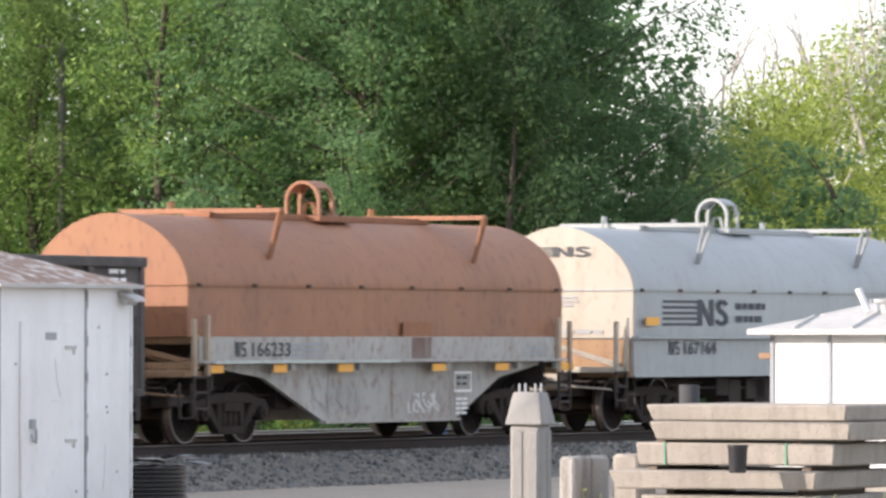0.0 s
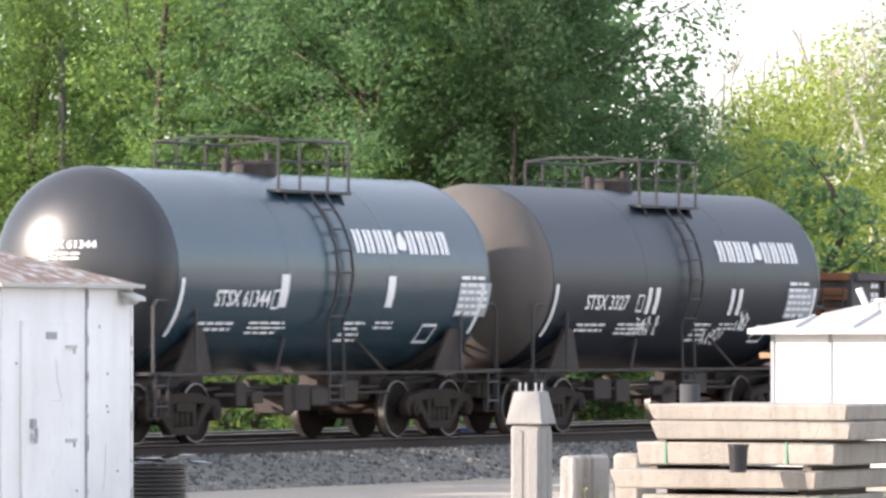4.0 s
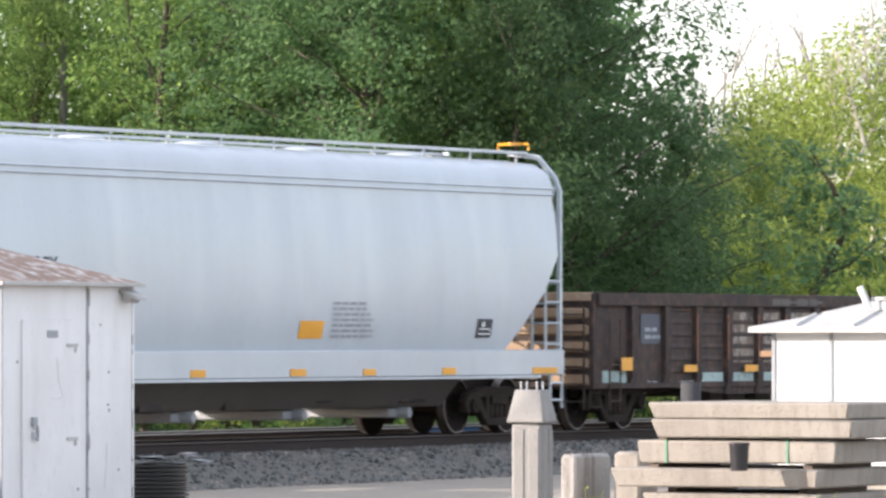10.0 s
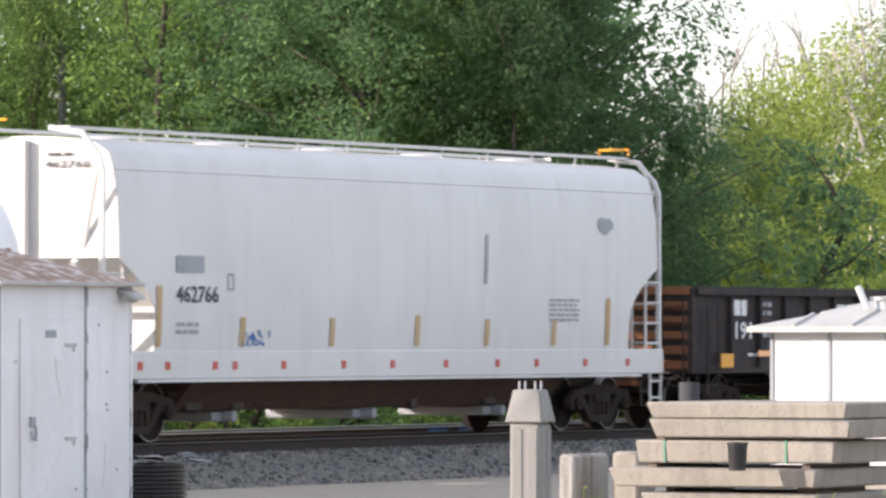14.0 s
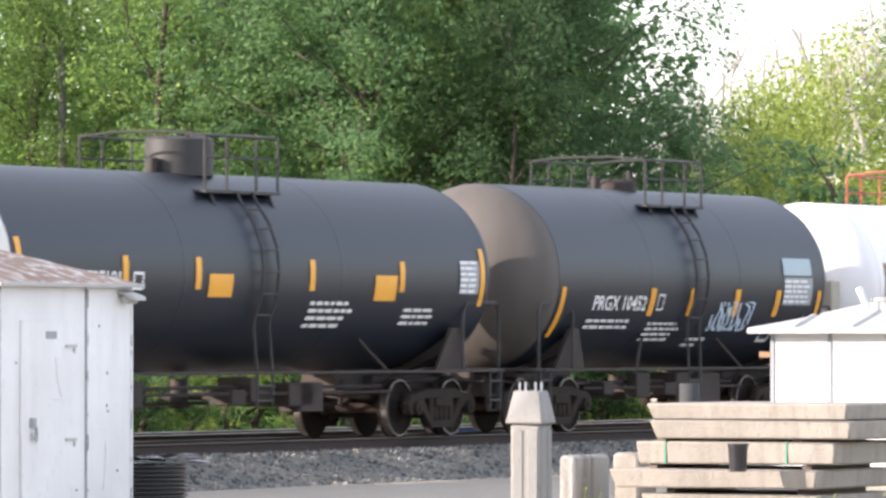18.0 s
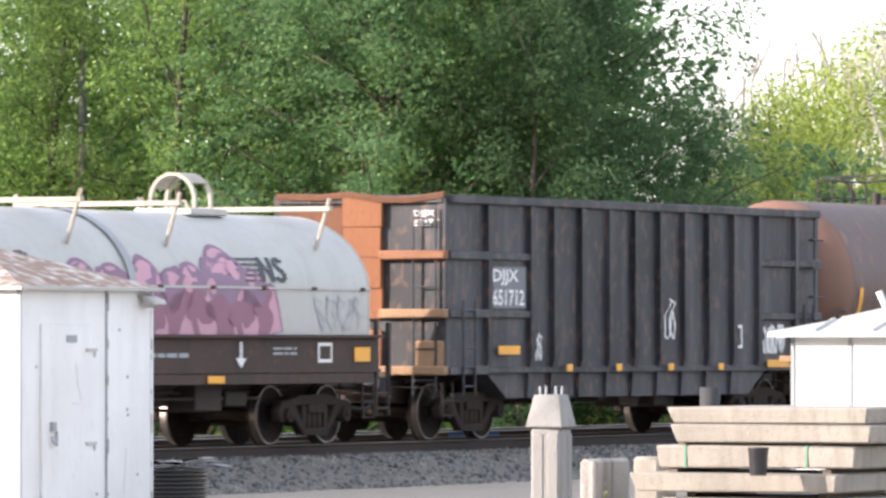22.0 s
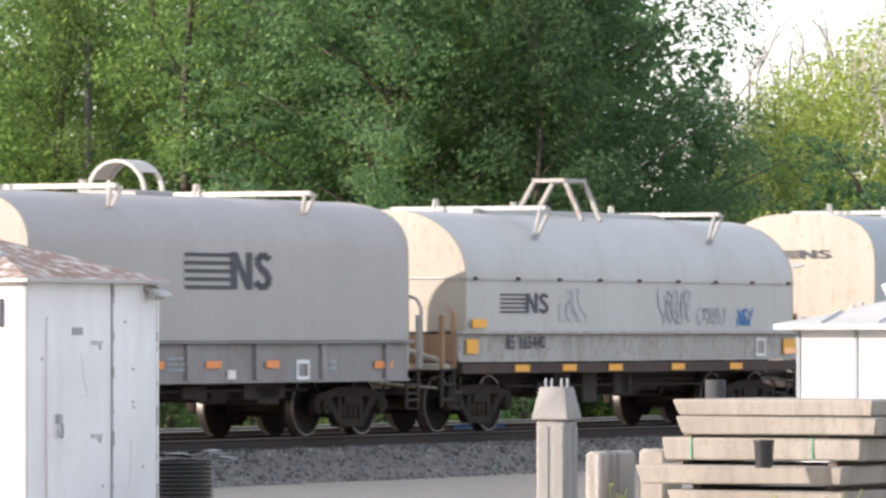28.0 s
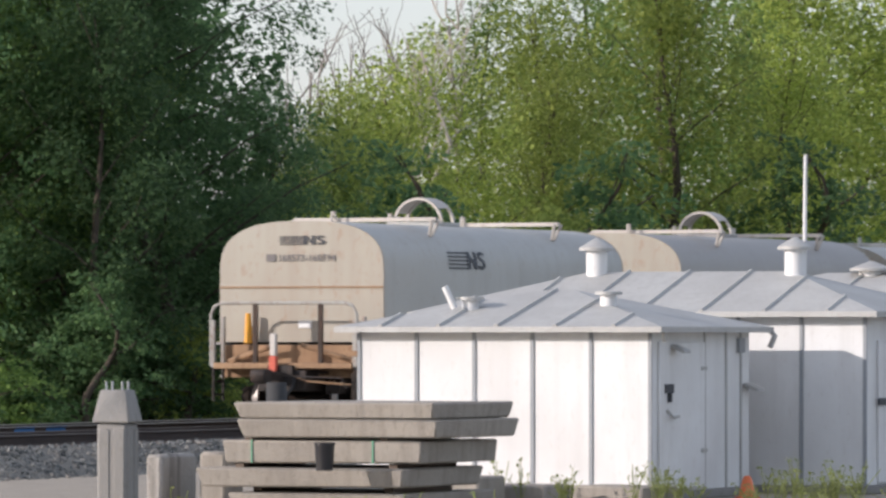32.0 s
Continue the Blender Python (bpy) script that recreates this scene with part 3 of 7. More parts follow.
TREES = [tree_meshes("tree", 11, 13.5, 6.8, LEAF_A, 50, 122, .98, .074, .12, .45, .30), tree_meshes("tree", 12, 12.5, 5.9, LEAF_M, 46, 122, .94, .074, .12, .45, .30),
         tree_meshes("tree", 13, 14.5, 8.6, LEAF_B, 116, 116, .90, .082, .06, .6, .22), tree_meshes("tree", 14, 10.5, 6.6, LEAF_C, 44, 112, 1.05, .092, .02, .6, .46),
         tree_meshes("tree", 15, 12.5, 6.8, LEAF_C, 46, 112, 1.05, .092, .03, .7, .50), tree_meshes("tree", 16, 11.5, 5.4, LEAF_B, 38, 120, .92, .078, .10, .5, .30),
         tree_meshes("tree", 17, 13.0, 6.0, LEAF_M, 40, 105, .80, .084, .10, 1.0, .40),
         tree_meshes("tree", 18, 12.0, 7.0, LEAF_M, 40, 52, 1.20, .15, .02, .4, .5), tree_meshes("tree", 19, 12.0, 7.0, LEAF_B, 40, 52, 1.20, .15, .02, .4, .5)]
BUSH = [tree_meshes("bush", 21, 2.6, 3.2, LEAF_A, 11, 62, .52, .066, .05), tree_meshes("bush", 22, 3.6, 3.4, LEAF_B, 13, 62, .55, .066, .05),
        tree_meshes("bush", 23, 2.8, 3.6, LEAF_C, 12, 62, .55, .066, .05)]
KINDS = ["tall leafy green tree in a dense row", "leafy mid-green tree in a dense row", "broad dark green tree with drooping boughs",
         "pale yellow-green tree in low sun", "tall yellow-green tree in low sun", "slender dark green tree", "tall thin-crowned grey-green tree with sky gaps",
         "green tree in the depth of the wood", "dark tree in the depth of the wood"]


def tree(kind, a, p, turn, size=1.0):
    tr, cr = TREES[kind]
    t = thing("tree", KINDS[kind], "tree", Matrix.LocRotScale(at(a, p), Euler((0, 0, radians(turn))), (size,) * 3), "trees beyond the track")
    part("trunk", tr, None, t)
    part("crown", cr, None, t)


def bush(kind, a, p, turn, size=1.0):
    tr, cr = BUSH[kind]
    t = thing("bush", ["leafy green bush beside the track", "dark green bush beside the track", "pale green bush beside the track"][kind], "bush",
              Matrix.LocRotScale(at(a, p), Euler((0, 0, radians(turn))), (size,) * 3), "bushes beyond the track")
    part("stem", tr, None, t)
    part("foliage", cr, None, t)


# left wood: its front runs square to the low sun, in three staggered rows
def wood(kind, x, y, size):
    v = Vector((x + RNG.uniform(-.4, .4), y + RNG.uniform(-.8, .8), 0)) - CEN
    tree(kind, v.dot(U), -v.dot(N), RNG.uniform(0, 360), size * RNG.uniform(.95, 1.06))


for i, k in enumerate((0, 1, 0, 5, 1)):
    wood(k, -11.6 + i * 3.0, 134 - i * .8, .92)
for i, k in enumerate((0, 1, 0, 1, 0, 0)):
    wood(k, -15.0 + i * 3.0, 141, .92)
for i, k in enumerate((0, 1, 5, 0)):
    wood(k, -13.5 + i * 3.4, 150, .98)
# the depth of the wood behind, and behind the big dark tree
for i in range(7):
    wood(7, -16.5 + i * 2.9, 157 - (i % 2) * 4, .72 if i < 3 else .9)
for i in range(7):
    wood(8, (-4.5, -2.7, -1.0, .5, 1.8, 2.7, 5.0)[i], 136 + (i % 2) * 4.5, (.92, .95, .95, .95, .95, .95, .46)[i])
# the big dark tree
tree(2, 34.4, 11.0, 40, .86)
tree(2, 30.0, 13.6, 200, .85)
tree(2, 41.4, 11.6, 120, .53)
wood(5, 1.7, 127.2, .84)
# right wood, paler and lower, in the sun
for a, p, k, s in ((52, 16, 3, .62), (57, 17, 3, .70), (62, 19, 3, .82), (67, 20, 3, .90), (72, 21, 3, .98), (77, 19.5, 4, .80), (82, 22, 4, .98), (87, 20, 4, 1.12), (92, 22, 6, 1.20),
                   (97, 20, 4, .92), (103, 22, 3, 1.45), (109, 20, 4, 1.25), (116, 22, 6, 1.30), (123, 21, 4, 1.35), (131, 20, 4, 1.35), (90, 27, 6, .98), (100, 28, 6, 1.12), (110, 29, 6, 1.35),
                   (122, 30, 6, 1.4), (134, 28, 4, 1.4)):
    tree(k, a, p, RNG.uniform(0, 360), s * RNG.uniform(.97, 1.04))
for i in range(34):
    bush((1, 0, 1, 1, 2)[i % 5] if i < 12 else (2, 0, 2)[i % 3], 6 + i * 3.1 + RNG.uniform(-.8, .8), 9.3 + RNG.uniform(-.5, .8), RNG.uniform(0, 360), RNG.uniform(.75, 1.1))
for i in range(30):
    bush((1, 0, 1)[i % 3] if i < 10 else (2, 0)[i % 2], 12 + i * 3.3 + RNG.uniform(-.8, .8), 11.4 + RNG.uniform(-.5, .8), RNG.uniform(0, 360), RNG.uniform(1.0, 1.5))

for i in range(22):
    bush((2, 0, 2, 1)[i % 4], 44 + i * 3.9 + RNG.uniform(-1, 1), 14.5 + RNG.uniform(-1, 2.2), RNG.uniform(0, 360), RNG.uniform(1.5, 2.3))
for i in range(30):
    bush((1, 1, 0)[i % 3] if i < 14 else (0, 2, 0)[i % 3], 3 + i * 3.0 + RNG.uniform(-.6, .6), 10.2 + RNG.uniform(-.4, .4), RNG.uniform(0, 360), RNG.uniform(.6, .85))
for i in range(15):
    tree(7 if i % 3 else 8, 60 + i * 5.6, 25.5 + (i % 2) * 3, RNG.uniform(0, 360), (.40 + .02 * i if i < 6 else .52) * RNG.uniform(.9, 1.08))
# dead trees above the right wood
DRY = material("grey_dead_twigs", (.33, .30, .27), (.24, .22, .20), .9, 0, 8, .4, .2)
for x, y, h, sd in ((7.6, 182, 10.6, 1), (8.5, 184, 11.6, 2), (10.35, 167, 11.4, 3), (9.2, 181, 11.0, 4), (9.9, 183, 12.0, 5), (11.6, 170, 12.4, 6), (10.7, 184, 12.2, 7)):
    r = np.random.default_rng(sd + 50)
    bb = Build()
    limb(bb, (0, 0, 0), (r.normal(0, .3), r.normal(0, .3), h * .85), .10, .04, sd)
    for k in range(14):
        z = h * r.uniform(.5, .85)
        ang = r.uniform(0, 2 * pi)
        ln = r.uniform(.8, 2.2)
        e = (cos(ang) * ln * .5, sin(ang) * ln * .5, min(h, z + ln))
        limb(bb, (0, 0, z), e, .032, .012, sd * 50 + k)
        for q in range(3):
            limb(bb, Vector((0, 0, z)).lerp(Vector(e), .35 + .25 * q), (e[0] + r.normal(0, .4), e[1] + r.normal(0, .4), e[2] + r.uniform(-.2, .6)), .013, .007, sd * 90 + k * 3 + q)
    t = thing("dead_tree", "bare bleached dead tree above the bushes", "dead tree", None, "dead trees")
    t.matrix_basis = pose(x, y, 0)
    part("trunk", bb, DEADWOOD if sd % 3 == 0 else DRY, t)

t = thing("utility_pole", "grey weathered utility pole among the trees", "pole", pose(-7.94, 133.1, 0))
part("shaft", Build().cyl((0, 0, 0), (0, 0, 8.4), .10, 10, .08), POLE_GREY, t)
part("lamp", Build().box(-.55, -.2, -.1, .1, 8.25, 8.35).tube([(0, 0, 8.1), (-.3, 0, 8.28)], .025), POLE_GREY, t, "grey lamp head", .02)

# tall weeds in front of the huts and slabs
for i in range(52):
    x, y = (RNG.uniform(3.0, 11.5) if i < 20 else RNG.uniform(7.6, 11.6), RNG.uniform(79.0, 82.2)) if i < 44 else (RNG.uniform(1.2, 4.4), RNG.uniform(58.0, 60.5))
    h = RNG.uniform(.25, .66) if i < 44 else RNG.uniform(.55, .85)
    stems, cl = [], []
    for k in range(RNG.integers(5, 10)):
        e = (RNG.normal(0, .12), RNG.normal(0, .12), h * RNG.uniform(.5, 1))
        stems.append(Build().tube([(e[0] * .15, e[1] * .15, 0), (e[0] * .4, e[1] * .4, e[2] * .55), e], .006, 3))
        if k < 4:
            cl += [(e[0] * q, e[1] * q, e[2] * (.4 + .6 * q)) for q in (.2, .6, 1)]
    t = thing("weed", "tall thin grassy weed by the concrete", "weed", pose(x, y, 0), "weeds in the yard")
    for bb in stems:
        part("stem", bb, LEAF_D, t)
    part("foliage", leaves("weed_leaves", 300 + i, cl, 4, .045, .028, LEAF_D), None, t)

# ---- lettering and flat marks ----
TEXTS = {}


def letters(txt):
    """The outline of a word with the built-in font, one unit high and one unit wide."""
    if txt not in TEXTS:
        cu = bpy.data.curves.new("letters", "FONT")
        cu.body = txt
        cu.resolution_u = 2
        cu.offset = .018
        ob = new("letters", cu)
        me = bpy.data.meshes.new_from_object(ob.evaluated_get(bpy.context.evaluated_depsgraph_get()))
        v = np.array([(p.co.x, p.co.y) for p in me.vertices])
        v = (v - v.min(0)) / (v.max(0) - v.min(0))
        TEXTS[txt] = (v, [tuple(f.vertices) for f in me.polygons])
        bpy.data.objects.remove(ob)
    return TEXTS[txt]


def marks(name, parent, mat, shape, side, label="", lift=.012):
    """Flat marks on a side. shape: list of (points, faces) in (x, z); side(x, z) gives the surface point and its normal."""
    if name in ("car_number", "end_number") and len(shape) > 1:
        return [marks(name, parent, mat, [one], side, label, lift) for one in shape][0]
    bb = Build()
    for pts, fs in shape:
        out = []
        for x, z in pts:
            p, nrm = side(x, z)
            out.append((p[0] + nrm[0] * lift, p[1] + nrm[1] * lift, p[2] + nrm[2] * lift))
        bb.add(out, fs)
    return tagged(part(name, bb, mat, parent, label), kind="stuff" if len(shape) > 1 else "")


def rect(x0, x1, z0, z1, slant=0.0, rows=4):
    pts, fs = [], []
    for i in range(rows + 1):
        q = i / rows
        z = z0 + (z1 - z0) * q
        pts += [(x0 + slant * q, z), (x1 + slant * q, z)]
    fs = [(2 * i, 2 * i + 1, 2 * i + 3, 2 * i + 2) for i in range(rows)]
    return pts, fs


def word(txt, x0, x1, z0, z1):
    v, fs = letters(txt)
    return [(x0 + (x1 - x0) * a, z0 + (z1 - z0) * c) for a, c in v], fs


def frame_mark(x0, x1, z0, z1, w=.04):
    return [rect(x0, x1, z0, z0 + w, rows=1), rect(x0, x1, z1 - w, z1, rows=1), rect(x0, x0 + w, z0 + w, z1 - w), rect(x1 - w, x1, z0 + w, z1 - w)]


def bars(x0, x1, z0, z1, rows, seed=1):
    """Lines of small writing that cannot be read."""
    r = random.Random(seed)
    out, hgt = [], (z1 - z0) / rows
    for i in range(rows):
        x, z = x0, z1 - hgt * (i + .75)
        end = x0 + (x1 - x0) * r.uniform(.75, 1)
        while x < end - .05:
            w = min(end - x, r.uniform(.12, .32))
            out.append(rect(x, x + w, z, z + hgt * .5, rows=1))
            x += w + .05
    return out


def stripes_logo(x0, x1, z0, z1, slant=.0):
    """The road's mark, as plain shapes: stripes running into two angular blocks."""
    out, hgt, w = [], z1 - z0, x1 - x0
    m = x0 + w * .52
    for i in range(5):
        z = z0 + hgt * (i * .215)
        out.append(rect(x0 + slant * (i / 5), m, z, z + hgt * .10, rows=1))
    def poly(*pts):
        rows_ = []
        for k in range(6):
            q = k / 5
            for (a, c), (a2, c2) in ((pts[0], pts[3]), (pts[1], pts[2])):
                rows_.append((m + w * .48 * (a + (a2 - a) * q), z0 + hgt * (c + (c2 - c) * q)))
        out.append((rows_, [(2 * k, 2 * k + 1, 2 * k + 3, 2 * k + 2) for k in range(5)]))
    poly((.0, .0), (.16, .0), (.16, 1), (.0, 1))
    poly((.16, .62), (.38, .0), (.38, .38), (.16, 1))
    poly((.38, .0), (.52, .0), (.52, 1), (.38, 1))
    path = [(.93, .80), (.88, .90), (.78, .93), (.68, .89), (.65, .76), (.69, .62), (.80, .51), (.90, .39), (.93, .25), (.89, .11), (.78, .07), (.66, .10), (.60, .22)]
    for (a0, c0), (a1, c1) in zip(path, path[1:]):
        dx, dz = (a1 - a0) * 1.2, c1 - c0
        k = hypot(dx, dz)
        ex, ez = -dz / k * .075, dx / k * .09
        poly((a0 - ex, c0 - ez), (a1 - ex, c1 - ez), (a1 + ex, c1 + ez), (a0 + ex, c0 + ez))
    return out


def initials(x0, x1, z0, z1):
    """Two short blocks before a car number, as plain shapes."""
    x0, x1 = x0 - .14, x1 - .10
    w = x1 - x0
    return [rect(x0, x0 + w * .13, z0, z1, rows=1), rect(x0 + w * .30, x0 + w * .43, z0, z1, rows=1), ([(x0 + w * .10, z1), (x0 + w * .22, z1), (x0 + w * .34, z0), (x0 + w * .22, z0)], [(0, 1, 2, 3)])] + \
        [rect(x0 + w * .58, x0 + w * .98, z0 + (z1 - z0) * q, z0 + (z1 - z0) * (q + .15), rows=1) for q in (0, .43, .85)] + \
        [rect(x0 + w * .58, x0 + w * .70, z0 + (z1 - z0) * .5, z1, rows=1), rect(x0 + w * .86, x0 + w * .98, z0, z0 + (z1 - z0) * .5, rows=1)]


def flat(y):
    return lambda x, z: ((x, y, z), (0, -1, 0))


def rear(x):
    """The end that faces the camera; the first coordinate runs to the right as seen there."""
    return lambda s, z: ((x, -s, z), (-1, 0, 0))


def blob(cx, cz, rx, rz, seed, n=18, wob=.25):
    r = random.Random(seed)
    ph = [r.uniform(0, 6.28) for _ in range(3)]
    pts = [(cx, cz)]
    for i in range(n):
        a = 2 * pi * i / n
        q = 1 + wob * (sin(2 * a + ph[0]) + .7 * sin(3 * a + ph[1]) + .5 * sin(5 * a + ph[2])) * .6
        pts.append((cx + rx * q * cos(a), cz + rz * q * sin(a)))
    return pts, [(0, 1 + i, 1 + (i + 1) % n) for i in range(n)]


def scribble(x0, x1, z0, z1, seed, n=7, w=.035):
    r = random.Random(seed)
    out = []
    for k in range(n):
        x = x0 + (x1 - x0) * (k + .5) / n
        a, z = r.uniform(0, 6), r.uniform(z0, z1)
        pts = []
        for i in range(12):
            q = i / 11
            px = x + (x1 - x0) * .7 / n * sin(a + q * r.choice((4, 6)))
            pz = z0 + (z1 - z0) * (.5 + .5 * sin(a * 2 + q * 4.4))
            pts += [(px - w / 2, pz), (px + w / 2, pz + w * .3)]
        out.append((pts, [(2 * i, 2 * i + 1, 2 * i + 3, 2 * i + 2) for i in range(11)]))
    return out


# ---- rolling stock: shared parts ----
def side_frame_mesh():
    bb = Build()
    y0, y1 = -.075, .075
    bb.along_y([(-1.16, .52), (-1.05, .66), (-.72, .70), (-.45, .76), (.45, .76), (.72, .70), (1.05, .66), (1.16, .52), (1.10, .36), (.98, .34), (.93, .46),
                (.76, .46), (.60, .60), (-.60, .60), (-.76, .46), (-.93, .46), (-.98, .34), (-1.10, .36)], y0, y1)
    for s in (-1, 1):
        bb.along_y([(s * .78, .52), (s * .62, .60), (s * .26, .17), (s * .40, .17)], y0, y1)
        bb.along_y([(s * .40, .60), (s * .28, .60), (s * .28, .26), (s * .40, .26)], y0 + .01, y1 - .01)
        bb.cyl((s * .889, -.14, .457), (s * .889, .10, .457), .115, 12)
        bb.cyl((s * .889, -.165, .457), (s * .889, -.14, .457), .06, 8)
    bb.box(-.40, .40, y0, y1, .14, .26)
    for x in (-.17, 0, .17):
        bb.cyl((x, 0, .26), (x, 0, .48), .072, 8)
    bb.box(-.25, .25, -.10, .10, .48, .62)
    return bb.mesh("side_frame", TRUCK, .012)


def wheelset_mesh():
    bb = Build().cyl((0, -.70, 0), (0, .70, 0), .085, 10)
    for s in (-1, 1):
        prof = [(s * .69, .12), (s * .70, .34), (s * .685, .40), (s * .685, .485), (s * .712, .482), (s * .722, .459)]
        bb.lathe(prof, "y", n=28, caps=False)
        bb.slot = 1
        bb.lathe([(s * .722, .459), (s * .832, .453), (s * .84, .445)], "y", n=28, caps=False)
        bb.lathe([(s * .84, .445), (s * .84, .425)], "y", n=28, caps=False)
        bb.slot = 0
        bb.lathe([(s * .84, .425), (s * .84, .405), (s * .815, .39), (s * .765, .22), (s * .80, .13), (s * .84, .11), (s * .84, .0)], "y", n=28, caps=False)
        # balance marks and bolts let the turning be seen
        for k in range(3):
            a = 2 * pi * k / 3
            bb.cyl((cos(a) * .06, s * .84, sin(a) * .06), (cos(a) * .06, s * .86, sin(a) * .06), .014, 6)
    return bb.mesh("wheelset", [GRIME, TREAD], smooth=35)


SIDE_FRAME, WHEELSET = side_frame_mesh(), wheelset_mesh()
BOLSTER = Build().box(-.20, .20, -1.05, 1.05, .52, .74).box(-.45, .45, -.16, .16, .50, .66).box(-1.0, 1.0, -.55, -.48, .34, .42).box(-1.0, 1.0, .48, .55, .34, .42).box(-.46, -.34, -.78, .78, .30, .48).box(.34, .46, -.78, .78, .30, .48).mesh("truck", TRUCK, .02)
COUPLER = Build().box(0, .62, -.075, .075, .78, .95).along_y([(.55, .74), (.86, .76), (.92, .90), (.86, .99), (.55, .99)], -.15, .12).tube([(.1, -.35, .85), (.35, -.32, .62), (.7, -.2, .55)], .03).mesh("coupler", STEEL_DARK, .015)
WHEELS, MOVERS = [], []


def truck(car, x):
    t = part("truck", BOLSTER, None, car, m=pose(x, 0, 0))
    for s in (-1, 1):
        part("side_frame", SIDE_FRAME, None, t, m=pose(0, s * 1.06, 0, 0, 0, 0 if s < 0 else 180))
        w = part("wheelset", WHEELSET, None, t, m=pose(s * .889, 0, .457))
        WHEELS.append((w, s * .889))


def ladder(parent, x0, x1, y, z0, z1, n, mat, lean=0.0, r=.018, name="ladder"):
    bb = Build()
    for x in (x0, x1):
        bb.tube([(x, y, z0), (x, y, z1)], r)
    for i in range(n):
        z = z0 + (z1 - z0) * (i + .5) / n
        bb.tube([(x0, y, z), (x1, y, z)], r * .8, 5)
    return part(name, bb, mat, parent)


def end_ladder(parent, x, y0, y1, z0, z1, n, mat, r=.018):
    bb = Build()
    for y in (y0, y1):
        bb.tube([(x, y, z0), (x, y, z1)], r)
    for i in range(n):
        z = z0 + (z1 - z0) * (i + .5) / n
        bb.tube([(x, y0, z), (x, y1, z)], r * .8, 5)
    return part("ladder", bb, mat, parent)


def freight_car(name, label, centre, half, sill=True, inset=(1.6, 1.6)):
    car = thing(name, label, "railroad car", None, "train")
    MOVERS.append((car, centre))
    for s in (-1, 1):
        truck(car, s * (half - inset[s > 0]))
        x0, x1 = sorted((s * (half - 2.7), s * (half - .1)))
        # dark boxes fill in the shade beneath each car end
        part("underframe_shade_block", Build().box(x0, x1, -.46, .46, .60, .98).box(x0 + .5, x1 - .5, -.9, -.6, .55, .72), STEEL_DARK, car, bevel=.02)
        part("coupler", COUPLER, None, car, m=pose(s * (half + .02), 0, 0, 0, 0, 0 if s > 0 else 180))
    if sill:
        part("centre_sill", Build().box(-half, half, -.24, .24, .60, 1.06), STEEL_DARK, car, bevel=.01)
    bb = Build().tube([(-half + 2.9, -.9, .72), (half - 2.9, -.9, .72)], .025)
    part("brake_pipe", bb, STEEL_DARK, car)
    for s in (-1, 1):
        xt = s * (half - inset[s > 0])
        part("air_hose", Build().tube([(s * (half + .05), -.32, .86), (s * (half + .22), -.34, .66), (s * (half + .42), -.30, .50), (s * (half + .62), -.16, .52), (s * (half + .74), -.06, .66)], .03), BLACK_HOSE, car)
        part("uncoupling_rod", Build().tube([(s * (half + .02), -1.30, .66), (s * (half + .05), -1.22, .84), (s * (half + .10), -.30, .86), (s * (half + .50), -.10, .92)], .016), STEEL_DARK, car)
        part("brake_rod", Build().tube([(xt - s * .4, -.52, .52), (xt - s * 2.1, -.38, .66), (xt - s * 2.9, -.20, .74)], .022).box(xt - .06, xt + .06, -1.0, 1.0, .28, .36), TRUCK, car)
        part("brake_lever", Build().along_y([(xt - s * 2.15, .52), (xt - s * 2.05, .52), (xt - s * 1.98, .92), (xt - s * 2.08, .92)], -.44, -.40), TRUCK, car)
        part("end_step", Build().tube([(s * (half - .15), -1.34, .92), (s * (half - .15), -1.36, .40), (s * (half - .50), -1.36, .40), (s * (half - .50), -1.34, .92)], .022).tube([(s * (half - .15), -1.36, .64), (s * (half - .50), -1.36, .64)], .02), STEEL_DARK, car)
    part("brake_cylinder", Build().lathe([(1.0, .06), (1.06, .17), (1.62, .17), (1.68, .05)], "x", (0, -.55, .68), 14).box(.55, .85, -.75, -.45, .56, .84), STEEL_DARK, car)
    r = random.Random(int(abs(centre) * 10))
    for nm in ("valve_box", "brake_gear", "pipe_bracket", "valve_box", "brake_gear", "brake_gear"):
        x, w, z = r.uniform(-half + 3.6, half - 3.6), r.uniform(.12, .45), r.uniform(.42, .62)
        part(nm, Build().box(x - w, x + w, -.95, r.uniform(-.75, -.30), z, r.uniform(.76, .98)).box(x - .04, x + .04, -.85, .4, z + .08, z + .16), STEEL_DARK, car, bevel=.02)
    part("brake_pull_rod", Build().tube([(-half + 3.2, .12, .52), (-.4, -.15, .58), (.4, -.3, .58), (half - 3.2, -.15, .52)], .03), TRUCK, car)
    part("train_line", Build().tube([(-half + .3, -.62, .94), (-half + 2.9, -.66, .80), (0, -.70, .82), (half - 2.9, -.66, .80), (half - .3, -.62, .94)], .03), STEEL_DARK, car)
    part("air_tank", Build().lathe([(-.45, .05), (-.40, .19), (.40, .19), (.45, .05)], "x", (-.9, .45, .70), 14), STEEL_DARK, car)
    return car


def yellow_plates(car, y, items):
    for x0, x1, z0, z1 in items:
        part("reflector", Build().box(x0, x1, y - .012, y - .002, z0, z1), YELLOW, car, bevel=.003)


